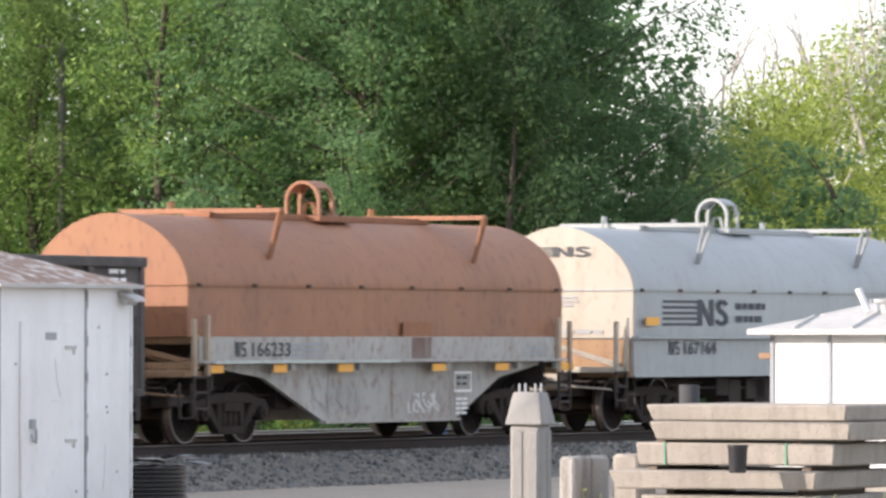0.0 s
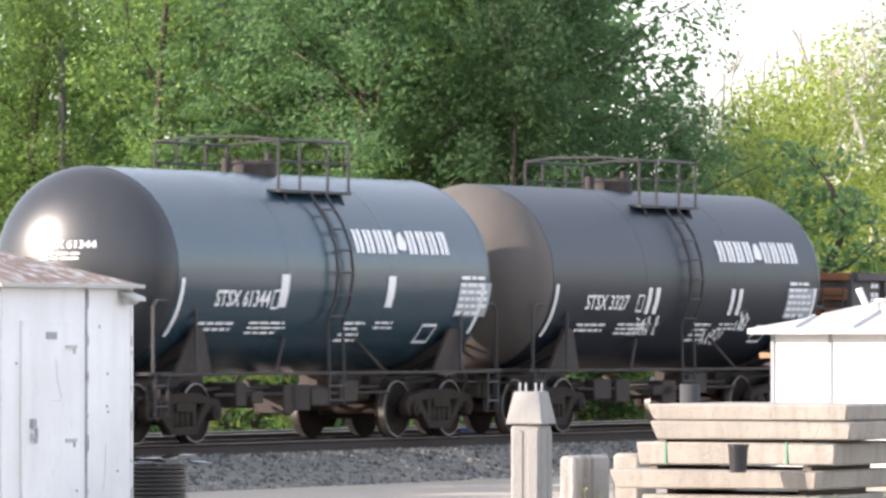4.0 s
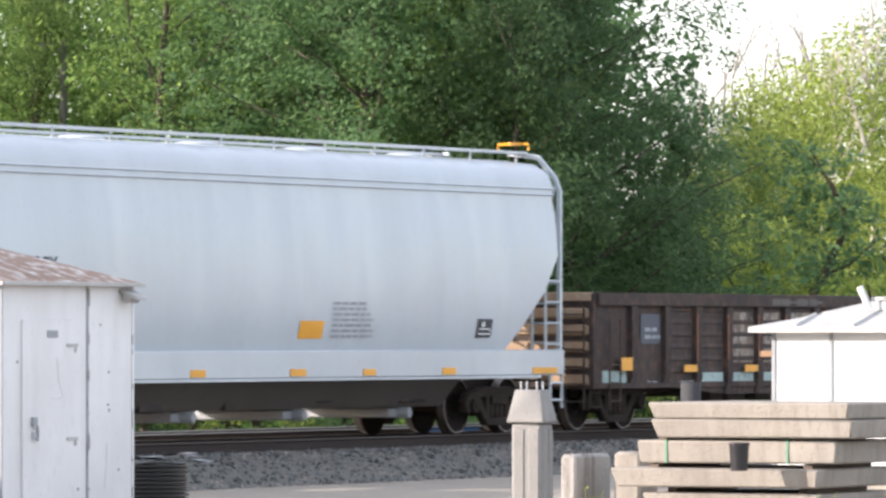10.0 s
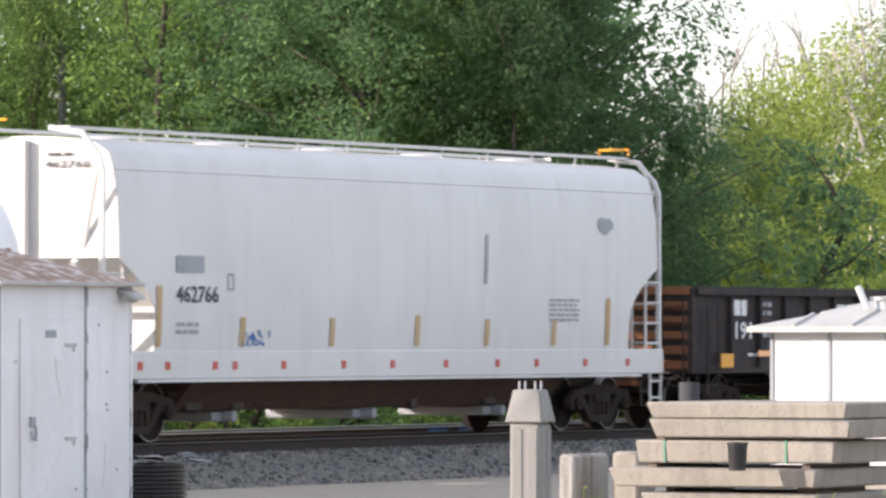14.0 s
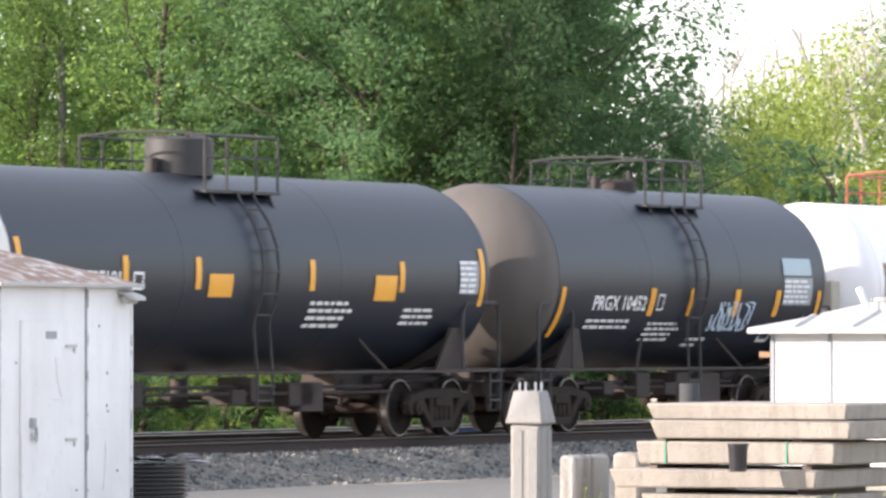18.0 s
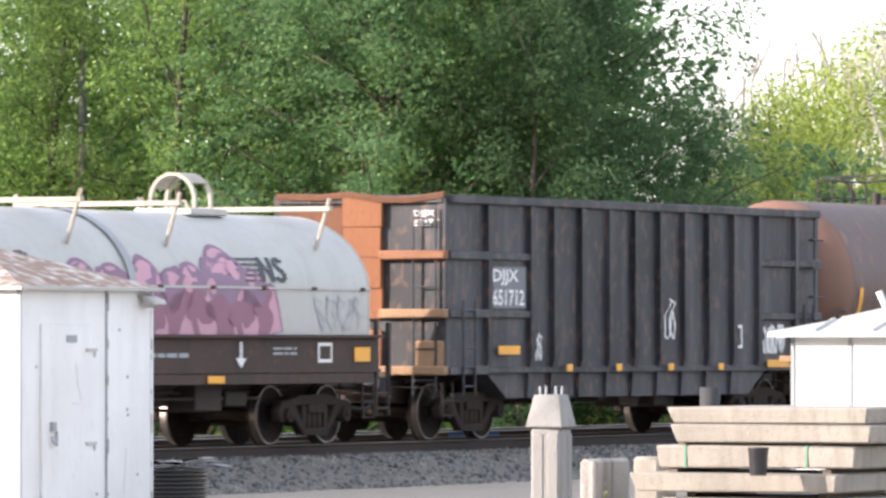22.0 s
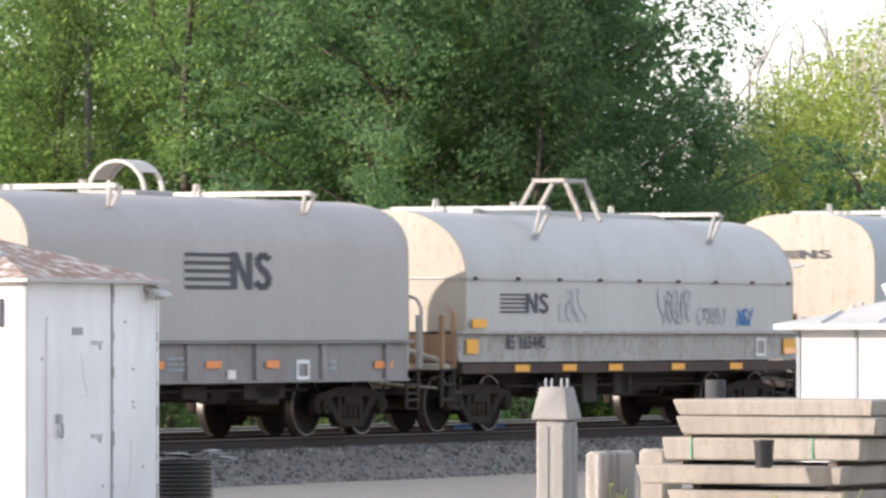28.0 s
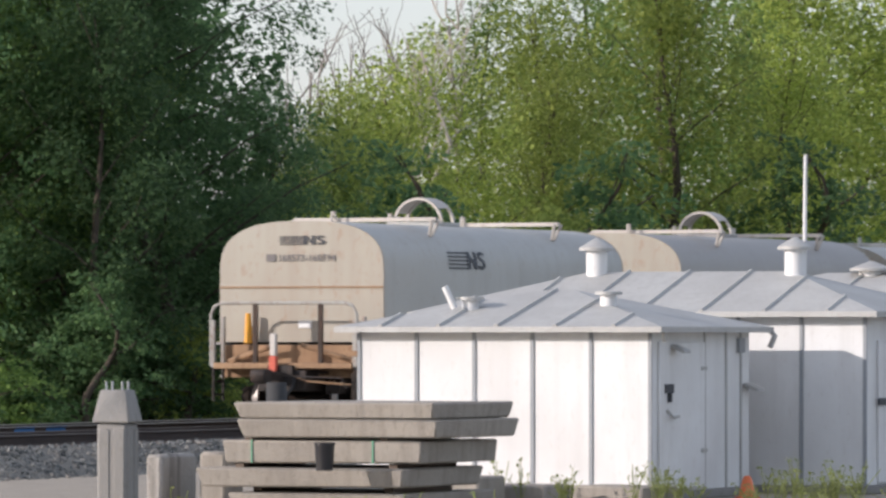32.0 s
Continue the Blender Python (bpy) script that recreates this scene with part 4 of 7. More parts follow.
# ---- hooded coil cars ----
def hood_profile(w, z0, zs, zt, p):
    """Half outline: straight side to zs, then a rounded shoulder to the crest."""
    pts = [(-w, z0), (-w, zs)]
    for i in range(1, 13):
        a = pi / 2 * i / 12
        pts.append((-w * cos(a) ** (2 / p), zs + (zt - zs) * sin(a) ** (2 / p)))
    full = pts + [(-y, z) for y, z in pts[-2::-1]]

    def side(x, z):
        if z <= zs:
            return (x, -w, z), (0, -1, 0)
        q = min(.999, (z - zs) / (zt - zs))
        y = w * (1 - q ** p) ** (1 / p)
        ny, nz = (y / w) ** (p - 1) / w, q ** (p - 1) / (zt - zs)
        k = hypot(ny, nz)
        return (x, -y, z), (0, -ny / k, nz / k)
    return full, side


def hoop(parent, x, zb, zt, hw, ln, mat):
    """A lifting arch across the hood's crest."""
    bb = Build()
    r0, th = hw, .045
    hgt = zt - hw - zb
    n = 14
    out = [(-r0, zb), (-r0, zb + hgt)] + [(-r0 * cos(pi * i / n), zb + hgt + r0 * sin(pi * i / n)) for i in range(1, n)] + [(r0, zb + hgt), (r0, zb)]
    inn = [(y * (r0 - th) / r0, zb + (z - zb) * (zt - th - zb) / (zt - zb)) for y, z in out]
    for a0, a1 in ((x - ln / 2, x - ln / 2 + .07), (x + ln / 2 - .07, x + ln / 2)):
        k = len(out)
        pts = [(xx, y, z) for xx in (a0, a1) for y, z in out + inn]
        m = 2 * k
        fs = []
        for i in range(k - 1):
            fs += [(i, i + 1, m + i + 1, m + i), (k + i, m + k + i, m + k + i + 1, k + i + 1), (i, k + i, k + i + 1, i + 1), (m + i, m + i + 1, m + k + i + 1, m + k + i)]
        bow = part("lifting_arch", Build().add(pts, fs), mat, parent, "steel lifting arch", smooth=30)
    # curved top plate between the two bows
    plate = []
    for g_ in (1, .965):
        plate += [[(-r0 * cos(pi * i / n) * g_, zb + (hgt + r0 * sin(pi * i / n)) * g_) for i in range(3, n - 1)]]
    ob = part("arch_plate", Build().along_x(plate[0] + plate[1][::-1], x - ln / 2 + .07, x + ln / 2 - .07), mat, parent, smooth=30)
    part("arch_web", Build().tube([(x, -hw * .45, zb), (x, -hw * .2, zb + hgt * .9), (x, hw * .2, zb + hgt * .9), (x, hw * .45, zb)], .03), mat, ob)
    return ob


def stack_beam(parent, x, side, z, drop, mat, horn=.0, spread=.16):
    """A beam across the hood with splayed legs at both ends."""
    bb = Build().box(x - .05, x + .05, -1.42, 1.42, z - .035, z + .045)
    ob = part("stacking_beam", bb, mat, parent, bevel=.008)
    p, _ = side(0, z - drop)
    for s in (-1, 1):
        legs = Build()
        for dx in ((-spread, spread) if spread else (0,)):
            legs.tube([(x + dx, s * 1.40, z + horn), (x + dx * .25, -s * p[1] * 1.0 if s > 0 else p[1], z - drop)], .032, 6)
        part("beam_leg", legs, mat, ob)
    return ob


def hood(car, half, prof, side, z0, mat, endmat, seam=None, posts=0, beams=(), hoops=(), beam_mat=None, bz=3.5, drop=.35, horn=0.0, spread=.16, roof_strip=True, arch=(.42, 4.08, .62), strip_mat=None):
    """The removable cover, with its ends, seam, clips, stacking beams and arches."""
    bb = Build()
    n = len(prof)
    bb.along_x(prof, -half, half, caps=False)
    inner = [(y * .985, z0 + (z - z0) * .985) for y, z in prof]
    bb.along_x(inner, -half, half, caps=False)
    h = part("hood", bb, mat, car, smooth=35)
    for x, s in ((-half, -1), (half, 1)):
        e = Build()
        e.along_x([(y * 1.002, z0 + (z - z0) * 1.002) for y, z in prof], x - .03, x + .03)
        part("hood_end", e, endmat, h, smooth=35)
    if seam:
        p, _ = side(0, seam)
        bb = Build().box(-half - .02, half + .02, p[1] - .03, p[1], seam - .02, seam + .015).box(-half - .02, half + .02, -p[1], -p[1] + .03, seam - .02, seam + .015)
        bb.box(-half - .055, -half - .025, p[1], -p[1], seam - .015, seam + .012)
        part("seam_flange", bb, mat, h)
        k = int(half * 2 / 1.55)
        for i in range(k + 1):
            x = -half + .25 + (2 * half - .5) * i / k
            part("clip", Build().box(x - .06, x + .06, p[1] - .06, p[1] - .02, seam - .03, seam + .022), SILL_DARK, h, bevel=.008)
    for i in range(posts):
        x = -half + 2 * half * (i + .5) / posts
        rib = Build()
        q = [(y * 1.006, z0 + (z - z0) * 1.004) for y, z in prof]
        rib.along_x(q, x - .02, x + .02, caps=False)
        part("hood_rib", rib, mat, h, smooth=35)
    for x in beams:
        stack_beam(h, x, side, bz, drop, beam_mat, horn, spread)
    zt = max(z for _, z in prof)
    for x in hoops:
        hoop(h, x, zt - .06, arch[1], arch[0], arch[2], beam_mat)
        part("arch_base", Build().box(x - .55, x + .55, -.5, .5, zt - .05, zt + .06), strip_mat or mat, h, bevel=.02)
    if roof_strip:
        part("roof_strip", Build().box(-half * .58, half * .58, -.24, .24, zt - .03, zt + .07), strip_mat or mat, h, bevel=.015)
    # low grab irons over the crest
    for x in (-half * .55, -half * .1, half * .5):
        part("crest_handle", Build().tube([(x - .12, .55, zt - .12), (x - .05, .55, zt + .22), (x + .05, .55, zt + .22), (x + .14, .55, zt - .12)], .025), beam_mat or mat, h)
    return h


def end_gear(car, half, sillmat, rail_z=None, mat=None, tall=False, out=1.38):
    """End platforms with corner ladders, braces and handrails, at both ends."""
    mat = mat or sillmat
    for s in (-1, 1):
        x = s * half
        part("end_platform", Build().box(min(x, x + s * .55), max(x, x + s * .55), -1.35, 1.35, 1.0, 1.10).box(min(x, x + s * .5), max(x, x + s * .5), -.3, .3, .70, 1.0), sillmat, car, bevel=.012)
        part("diagonal_brace", Build().tube([(x + s * .1, -1.25, 1.12), (x + s * .3, -.25, 1.42)], .05).tube([(x + s * .1, 1.25, 1.12), (x + s * .3, .25, 1.42)], .05), sillmat, car)
        part("cut_lever", Build().tube([(x + s * .6, -1.35, .72), (x + s * .62, -.5, .78), (x + s * .6, -.1, .92)], .018), sillmat, car)
        for y in (-out, out):
            ladder(car, min(x + s * .08, x + s * .48), max(x + s * .08, x + s * .48), y, .42, 1.12, 3, STEEL_DARK, r=.026)
            for q in (.08, .48):
                part("stake", Build().box(x + s * q - .04, x + s * q + .04, y - .035, y + .035, 1.02, (1.86 if q > .1 else 1.92) + (.22 if tall else 0)), mat, car, bevel=.01)
        if rail_z:
            bb = Build().tube([(x + s * .5, -1.42, 1.05), (x + s * .5, -1.42, rail_z - .2), (x + s * .5, -1.35, rail_z - .06), (x + s * .5, -1.2, rail_z), (x + s * .5, 1.2, rail_z), (x + s * .5, 1.35, rail_z - .06), (x + s * .5, 1.42, rail_z - .2), (x + s * .5, 1.42, 1.05)], .028)
            part("handrail", bb, mat, car)
            for y in (-.72, .55):
                part("rail_post", Build().box(x + s * .46, x + s * .52, y - .045, y + .045, 1.05, rail_z), SILL_DARK, car, bevel=.008)
    if not rail_z:
        part("brake_wheel", Build().lathe([(-half - .32, .20), (-half - .29, .22), (-half - .26, .20)], "x", (0, .75, 1.75), 16, False).tube([(-half - .29, .55, 1.75), (-half - .29, .95, 1.75)], .012).tube([(-half - .29, .75, 1.55), (-half - .29, .75, 1.95)], .012), sillmat, car)


def paint(name, base, dirt, **k):
    return material(name, base, dirt, k.pop("rough", .5), k.pop("metal", 0.0), k.pop("scale", 2.0), k.pop("streak", .5), k.pop("spots", .2), **k)


NS_GREY = paint("weathered_grey_paint", (.315, .345, .350), (.245, .25, .245), rough=.46, spots=.2)
NS_PALE = paint("faded_pale_grey_paint", (.415, .422, .402), (.335, .325, .30), rough=.5, spots=.25, spot=(.30, .22, .16))
HOOD_ORANGE = paint("faded_orange_brown_paint", (.300, .140, .072), (.195, .092, .054), rough=.55, spots=.45, spot=(.11, .055, .042), spec=.3)
HOOD_CREAM = paint("dirty_white_paint", (.52, .49, .45), (.38, .34, .29), rough=.5, spots=.3, spot=(.35, .24, .16))
# this cream has the sun's warmth on the grey cars' ends mixed in
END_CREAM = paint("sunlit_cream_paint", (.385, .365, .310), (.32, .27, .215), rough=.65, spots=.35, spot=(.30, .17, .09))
SILL_GREY = paint("grimy_grey_sill", (.375, .375, .35), (.245, .215, .185), rough=.65, spots=.65, spot=(.19, .105, .07), scale=2.4, streak=.7)
SILL_DARK = paint("grimy_brown_sill", (.046, .036, .031), (.090, .060, .046), rough=.75, spots=.4, scale=3, spec=.25)
LOGO_DARK = DARK_MARK


def well_body(car, mat, half=6.3):
    """Deep-bellied coil car body: side band, shelf and drop belly."""
    for s in (-1, 1):
        y = s * 1.38
        part("side_band", Build().box(-half, half, y - .05, y + .05, 1.22, 1.60), mat, car, bevel=.01)
        part("shelf", Build().box(-half - .05, half + .05, min(y, y + s * .16), max(y, y + s * .16), 1.20, 1.245), mat, car, bevel=.008)
        yb = s * 1.24
        bb = Build().along_y([(-half + .1, 1.20), (-3.80, .98), (-1.90, .30), (2.50, .30), (4.05, .95), (half - .1, 1.20)], yb - .04, yb + .04)
        part("belly_plate", bb, mat, car)
        for x in (-1.75, .35, 2.35):
            part("belly_rib", Build().box(x - .015, x + .015, min(yb, yb + s * .05), max(yb, yb + s * .05), .34, 1.20), mat, car)
        part("bottom_chord", Build().box(-1.95, 2.55, min(yb, yb + s * .12), max(yb, yb + s * .12), .27, .31), mat, car)
        for x in (-5.6, -3.2, -1.0, 1.9, 4.4, 5.8):
            part("stake_pocket", Build().box(x - .07, x + .07, min(y, y + s * .10), max(y, y + s * .10), 1.08, 1.20), mat, car, bevel=.01)
    part("trough", Build().along_x([(-1.2, 1.5), (-.35, .62), (.35, .62), (1.2, 1.5), (1.2, 1.42), (.35, .52), (-.35, .52), (-1.2, 1.42)], -half + .2, half - .2), STEEL_DARK, car)
    for s in (-1, 1):
        x = s * half
        # dark sheet set back here stands for the shade inside the open end
        part("bulkhead", Build().box(x - .02 - s * .5, x + .02 - s * .5, -1.36, 1.36, .8, 1.5), STEEL_DARK, car)
        part("top_beam", Build().box(x - .09, x + .09, -1.40, 1.40, 1.49, 1.63), TAN_RUST, car, bevel=.015)
        part("low_beam", Build().box(x - .09, x + .09, -1.40, 1.40, 1.12, 1.22), TAN_RUST, car, bevel=.015)
        for y in (-1, 1):
            part("end_strut", Build().tube([(x, y * 1.3, 1.22), (x + s * .05, y * .12, 1.48)], .055, 4), TAN_RUST, car)
            part("end_strut", Build().tube([(x, y * 1.3, 1.14), (x + s * .3, y * .3, .95)], .055, 4), TAN_RUST, car)


def sill_body(car, mat, half, z0, z1, posts=0, y=1.44):
    for s in (-1, 1):
        yy = s * y
        part("side_sill", Build().box(-half, half, yy - .04, yy + .04, z0, z1), mat, car, bevel=.01)
        part("sill_lip", Build().box(-half - .03, half + .03, min(yy, yy + s * .14), max(yy, yy + s * .14), z1, z1 + .05), mat, car, bevel=.008)
        part("sill_foot", Build().box(-half, half, min(yy, yy + s * .07), max(yy, yy + s * .07), z0, z0 + .04), mat, car)
        for i in range(posts):
            x = -half + .75 + (2 * half - 1.5) * i / max(1, posts - 1)
            part("sill_post", Build().box(x - .075, x + .075, min(yy, yy + s * .10), max(yy, yy + s * .10), z0 + .04, z1), mat, car, bevel=.012)
    part("deck", Build().box(-half, half, -y, y, z0 + .06, z0 + .14), STEEL_DARK, car)
    part("trough", Build().along_x([(-1.2, z1), (-.35, .70), (.35, .70), (1.2, z1), (1.2, z1 - .08), (.35, .60), (-.35, .60), (-1.2, z1 - .08)], -half + .2, half - .2), STEEL_DARK, car)
    for s in (-1, 1):
        part("bulkhead", Build().box(s * half - .05, s * half + .05, -y, y, z0, z1), mat if s > 0 else TAN_RUST, car, bevel=.01)
    for i in range(7):
        x = -half + 1.2 + (2 * half - 2.4) * i / 6
        part("cross_bearer", Build().along_x([(-y, z0), (-.22, .80), (.22, .80), (y, z0)], x - .04, x + .04), STEEL_DARK, car)


# grey hooded car leading the view
car = freight_car("coil_car", "grey hooded steel coil car with round cover", 18.9, 6.7)
pf, sd = hood_profile(1.38, 1.58, 2.39, 3.46, 1.8)
sill_body(car, NS_GREY, 6.5, .92, 1.56)
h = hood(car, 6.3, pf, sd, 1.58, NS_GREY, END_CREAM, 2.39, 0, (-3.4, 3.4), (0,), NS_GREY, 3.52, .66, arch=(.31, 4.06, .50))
end_gear(car, 6.5, END_CREAM, None)
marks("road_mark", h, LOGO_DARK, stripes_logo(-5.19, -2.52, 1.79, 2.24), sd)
marks("owner_lettering", h, LOGO_DARK, bars(-2.24, -.69, 1.80, 2.24, 2, 3), sd)
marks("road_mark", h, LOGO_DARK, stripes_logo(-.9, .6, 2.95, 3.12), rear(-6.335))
marks("car_number", car, LOGO_DARK, [word("167164", -4.55, -3.26, 1.30, 1.52)], flat(-1.49))
marks("reporting_mark", car, LOGO_DARK, initials(-5.0, -4.65, 1.30, 1.52), flat(-1.49))
marks("end_lettering", h, GREY_MARK, bars(-.4, .5, 2.1, 2.3, 3, 4) + bars(.0, .9, 1.62, 1.75, 1, 5), rear(-6.335))
yellow_plates(car, -1.46, [(-6.01, -5.48, 1.79, 1.93), (-4.6, -4.1, .95, 1.06), (-2.0, -1.5, .95, 1.06), (1, 1.5, .95, 1.06)])

# orange hood over a deep grey body
car = freight_car("coil_car", "orange-brown hooded coil car with grey graffitied belly", 3.75, 6.6, False, (2.1, 1.8))
well_body(car, SILL_GREY, 6.0)
pf, sd = hood_profile(1.34, 1.60, 2.37, 3.43, 1.8)
h = hood(car, 6.17, pf, sd, 1.60, HOOD_ORANGE, HOOD_ORANGE, 2.37, 0, (-3.46, 3.30), (.0,), HOOD_ORANGE, 3.50, .72, spread=.05, arch=(.31, 4.04, .50), strip_mat=RUSTY)
end_gear(car, 5.75, TAN_RUST, None, TAN_POST, out=1.47)
marks("car_number", car, DARK_MARK, [word("166233", -4.42, -3.23, 1.30, 1.52)], flat(-1.43))
marks("reporting_mark", car, DARK_MARK, initials(-4.8, -4.5, 1.30, 1.52), flat(-1.43))
# end posts get a sunlit tan as their base colour
marks("data_panel", car, GREY_MARK, bars(-3.2, -2.04, 1.28, 1.52, 3, 6) + bars(4.6, 5.6, 1.3, 1.45, 2, 8), flat(-1.43))
marks("tag_plate", car, WHITE_MARK, frame_mark(2.45, 3.05, .72, 1.05) + bars(2.5, 3.0, .35, .65, 4, 9), flat(-1.28))
marks("tag_square", car, DARK_MARK, bars(2.53, 2.97, .80, 1.0, 2, 4), flat(-1.28))
marks("chalk_scrawl", car, WHITE_MARK, scribble(.9, 1.9, .40, .72, 4, 6, .03), flat(-1.28))
marks("dark_scrawl", car, GREY_MARK, scribble(-2.2, -.6, .45, .85, 5, 6, .03), flat(-1.28))
part("flaking_strip", Build().box(-5.7, .1, -1.548, -1.541, 1.20, 1.245), paint("flaking_pale_green_paint", (.46, .52, .48), (.36, .36, .33), rough=.7, spots=.6, scale=4), car, "flaking pale green paint on the shelf edge")
part("rust_run", Build().box(.72, 1.38, -1.437, -1.431, 1.26, 1.59), material("dark_rust_wash", (.14, .085, .065), (.30, .28, .26), .85, 0, 4, .8, .4), car, "dark rust run below the hood")
part("rust_patch", Build().box(.5, 1.45, -1.398, -1.384, 1.57, 1.83), RUSTY, h, "rust-stained patch")
yellow_plates(car, -1.47, [(-5.74, -5.36, 1.06, 1.19), (-3.83, -3.41, 1.06, 1.19), (-1.8, -1.29, 1.06, 1.19), (1.35, 1.8, 1.06, 1.18), (3.53, 4.01, 1.06, 1.18), (5.87, 6.37, 1.06, 1.18)])


# ---- gondolas ----
GON_BROWN = paint("dark_brown_gondola_paint", (.044, .036, .035), (.080, .060, .050), rough=.75, spots=.7, spot=(.15, .085, .055), scale=2, streak=.9, spec=.2)
GON_BLACK = paint("black_gondola_paint", (.024, .022, .024), (.055, .043, .038), rough=.7, spots=.5, spot=(.12, .07, .05), scale=3, streak=.8, spec=.22)
GON_SCRAP = paint("blue_black_gondola_paint", (.012, .014, .019), (.070, .072, .082), rough=.55, spots=.55, spot=(.16, .09, .065), scale=1.8, streak=.9, spec=.35)
END_RUST = paint("rusted_gondola_end", (.25, .112, .058), (.19, .085, .046), rough=.85, spots=.4, spot=(.14, .06, .035), scale=4, spec=.2)


GON_GREY = paint("faded_grey_brown_gondola_paint", (.060, .055, .054), (.105, .090, .080), rough=.7, spots=.5, spot=(.14, .105, .085), scale=2, streak=.9, spec=.3)
END_TAN = paint("bleached_gondola_end", (.40, .31, .22), (.26, .145, .08), rough=.85, spots=.5, spot=(.46, .43, .38), scale=3, spec=.2)


def gondola(name, label, centre, half, z0, z1, ribs, mat, endmat, belly=0.0, ribw=.11, endribs=4, y=1.48, endcol=None, corrugated=(), chord=.13):
    car = freight_car(name, label, centre, half)
    for s in (-1, 1):
        yy = s * y
        if belly:
            bb = Build().along_y([(-half, z1), (-half, z0), (-half * .62, z0), (-half * .34, z0 - belly), (half * .34, z0 - belly), (half * .62, z0), (half, z0), (half, z1)][::-1], yy - .03, yy + .03)
        else:
            bb = Build().box(-half, half, yy - .03, yy + .03, z0, z1)
        part("side_sheet", bb, mat, car)
        part("top_chord", Build().box(-half, half, min(yy, yy + s * .13), max(yy, yy + s * .13), z1 - chord, z1 + .02), mat, car, bevel=.015)
        part("bottom_chord", Build().box(-half, half, min(yy, yy + s * .07), max(yy, yy + s * .07), z0, z0 + .10), mat, car, bevel=.01)
        for x in ribs:
            zb = z0 - (belly if abs(x) < half * .34 else belly * max(0, (half * .62 - abs(x)) / (half * .28)) if abs(x) < half * .62 else 0)
            bb = Build().along_x([(yy, zb), (yy + s * .05, zb), (yy + s * .115, zb + .22), (yy + s * .115, z1 - chord), (yy, z1 - chord)], x - ribw / 2, x + ribw / 2)
            part("side_post", bb, mat, car)
        for x0, x1 in corrugated:
            for i in range(6):
                z = z0 + .22 + (z1 - z0 - .5) * i / 5.2
                bb = Build().along_x([(yy, z), (yy + s * .05, z + .04), (yy + s * .05, z + .09), (yy, z + .15)], x0, x1)
                part("corrugation", bb, mat, car)
    for s in (-1, 1):
        x = s * half
        part("end_sheet", Build().box(x - .03, x + .03, -y, y, z0, z1), mat, car)
        part("end_chord", Build().box(min(x, x + s * .1), max(x, x + s * .1), -y, y, z1 - .12, z1 + .02), endmat if s < 0 else mat, car, bevel=.012)
        for i in range(endribs):
            hh = (z1 - z0 - .2) / endribs
            z = z0 + .04 + hh * i
            part("end_rib", Build().along_y([(x, z), (x + s * .10, z + .05), (x + s * .10, z + hh * .62), (x, z + hh * .78)], -y + .04, y - .04), endmat if s < 0 else mat, car)
        part("end_sill", Build().box(min(x, x + s * .35), max(x, x + s * .35), -.5, .5, .72, 1.04), STEEL_DARK if s > 0 else endmat, car, bevel=.02)
        part("corner_post", Build().box(x - .08, x + .06, -y - .05, -y + .08, z0, z1), mat, car, bevel=.01)
        part("corner_post", Build().box(x - .08, x + .06, y - .08, y + .05, z0, z1), mat, car, bevel=.01)
        ladder(car, x - s * .55 - .2, x - s * .55 + .2, -y - .14, z0 - .35, z0 + 1.15, 5, mat)
        end_ladder(car, x + s * .14, -y + .1, -y + .5, z0 - .35, z1 - .2, 6, mat)
    part("floor", Build().box(-half, half, -y, y, z0 + .04, z0 + .10), STEEL_DARK, car)
    for i in range(9):
        x = -half + 1.3 + (2 * half - 2.6) * i / 8
        part("cross_bearer", Build().along_x([(-y, z0 + .02), (-.22, .78), (.22, .78), (y, z0 + .02)], x - .04, x + .04), STEEL_DARK, car)
    return car


car = gondola("gondola_car", "dark brown ribbed gondola with rusted tan end", -11.95, 7.87, .74, 2.73, [-6.54, -5.11] + [-4.1 + i * 1.015 for i in range(10)] + [6.3], GON_GREY, END_RUST, 0, .14, 5)
marks("car_number", car, WHITE_MARK, [word("NRLX", -6.30, -5.42, 2.07, 2.36), word("5283", -6.22, -5.42, 1.53, 1.81), word("10", -4.85, -4.50, 1.54, 1.81)], flat(-1.52))
marks("data_panel", car, WHITE_MARK, bars(-6.3, -5.4, .95, 1.3, 3, 3) + bars(-7.1, -6.7, 2.1, 2.6, 3, 4) + bars(6.9, 7.4, 2.1, 2.6, 4, 5), flat(-1.52))
marks("end_lettering", car, WHITE_MARK, bars(-.2, 1.2, 2.42, 2.52, 1, 3), rear(-7.99))
yellow_plates(car, -1.60, [(-7.04, -6.52, .79, 1.01), (-4.75, -4.23, .79, .91), (-2.79, -2.23, .79, .91), (-.79, -.23, .79, .91), (2.28, 2.82, .86, .98), (6.8, 7.3, .85, 1.05)])


# ---- tank cars ----
TANK_BLACK = paint("sooty_black_tank_paint", (.0065, .0110, .0200), (.009, .0135, .022), rough=.42, spots=.06, spot=(.05, .045, .045), spec=.36, bump=.05)
TANK_GLOSS = paint("glossy_black_tank_paint", (.022, .025, .030), (.032, .034, .037), rough=.30, spots=.05, bump=.02)
# shell base tinted blue for the sky it mirrors
TANK_BLUE = paint("sky_tinted_tank_paint", (.016, .042, .060), (.020, .040, .052), rough=.27, spots=.05, bump=.03)
TANK_WHITE = paint("white_tank_paint", (.78, .77, .77), (.62, .60, .60), rough=.35, spots=.06, spot=(.5, .4, .35), streak=.3)
TANK_RED = paint("red_oxide_band_paint", (.36, .105, .065), (.22, .07, .05), rough=.5, spots=.2)
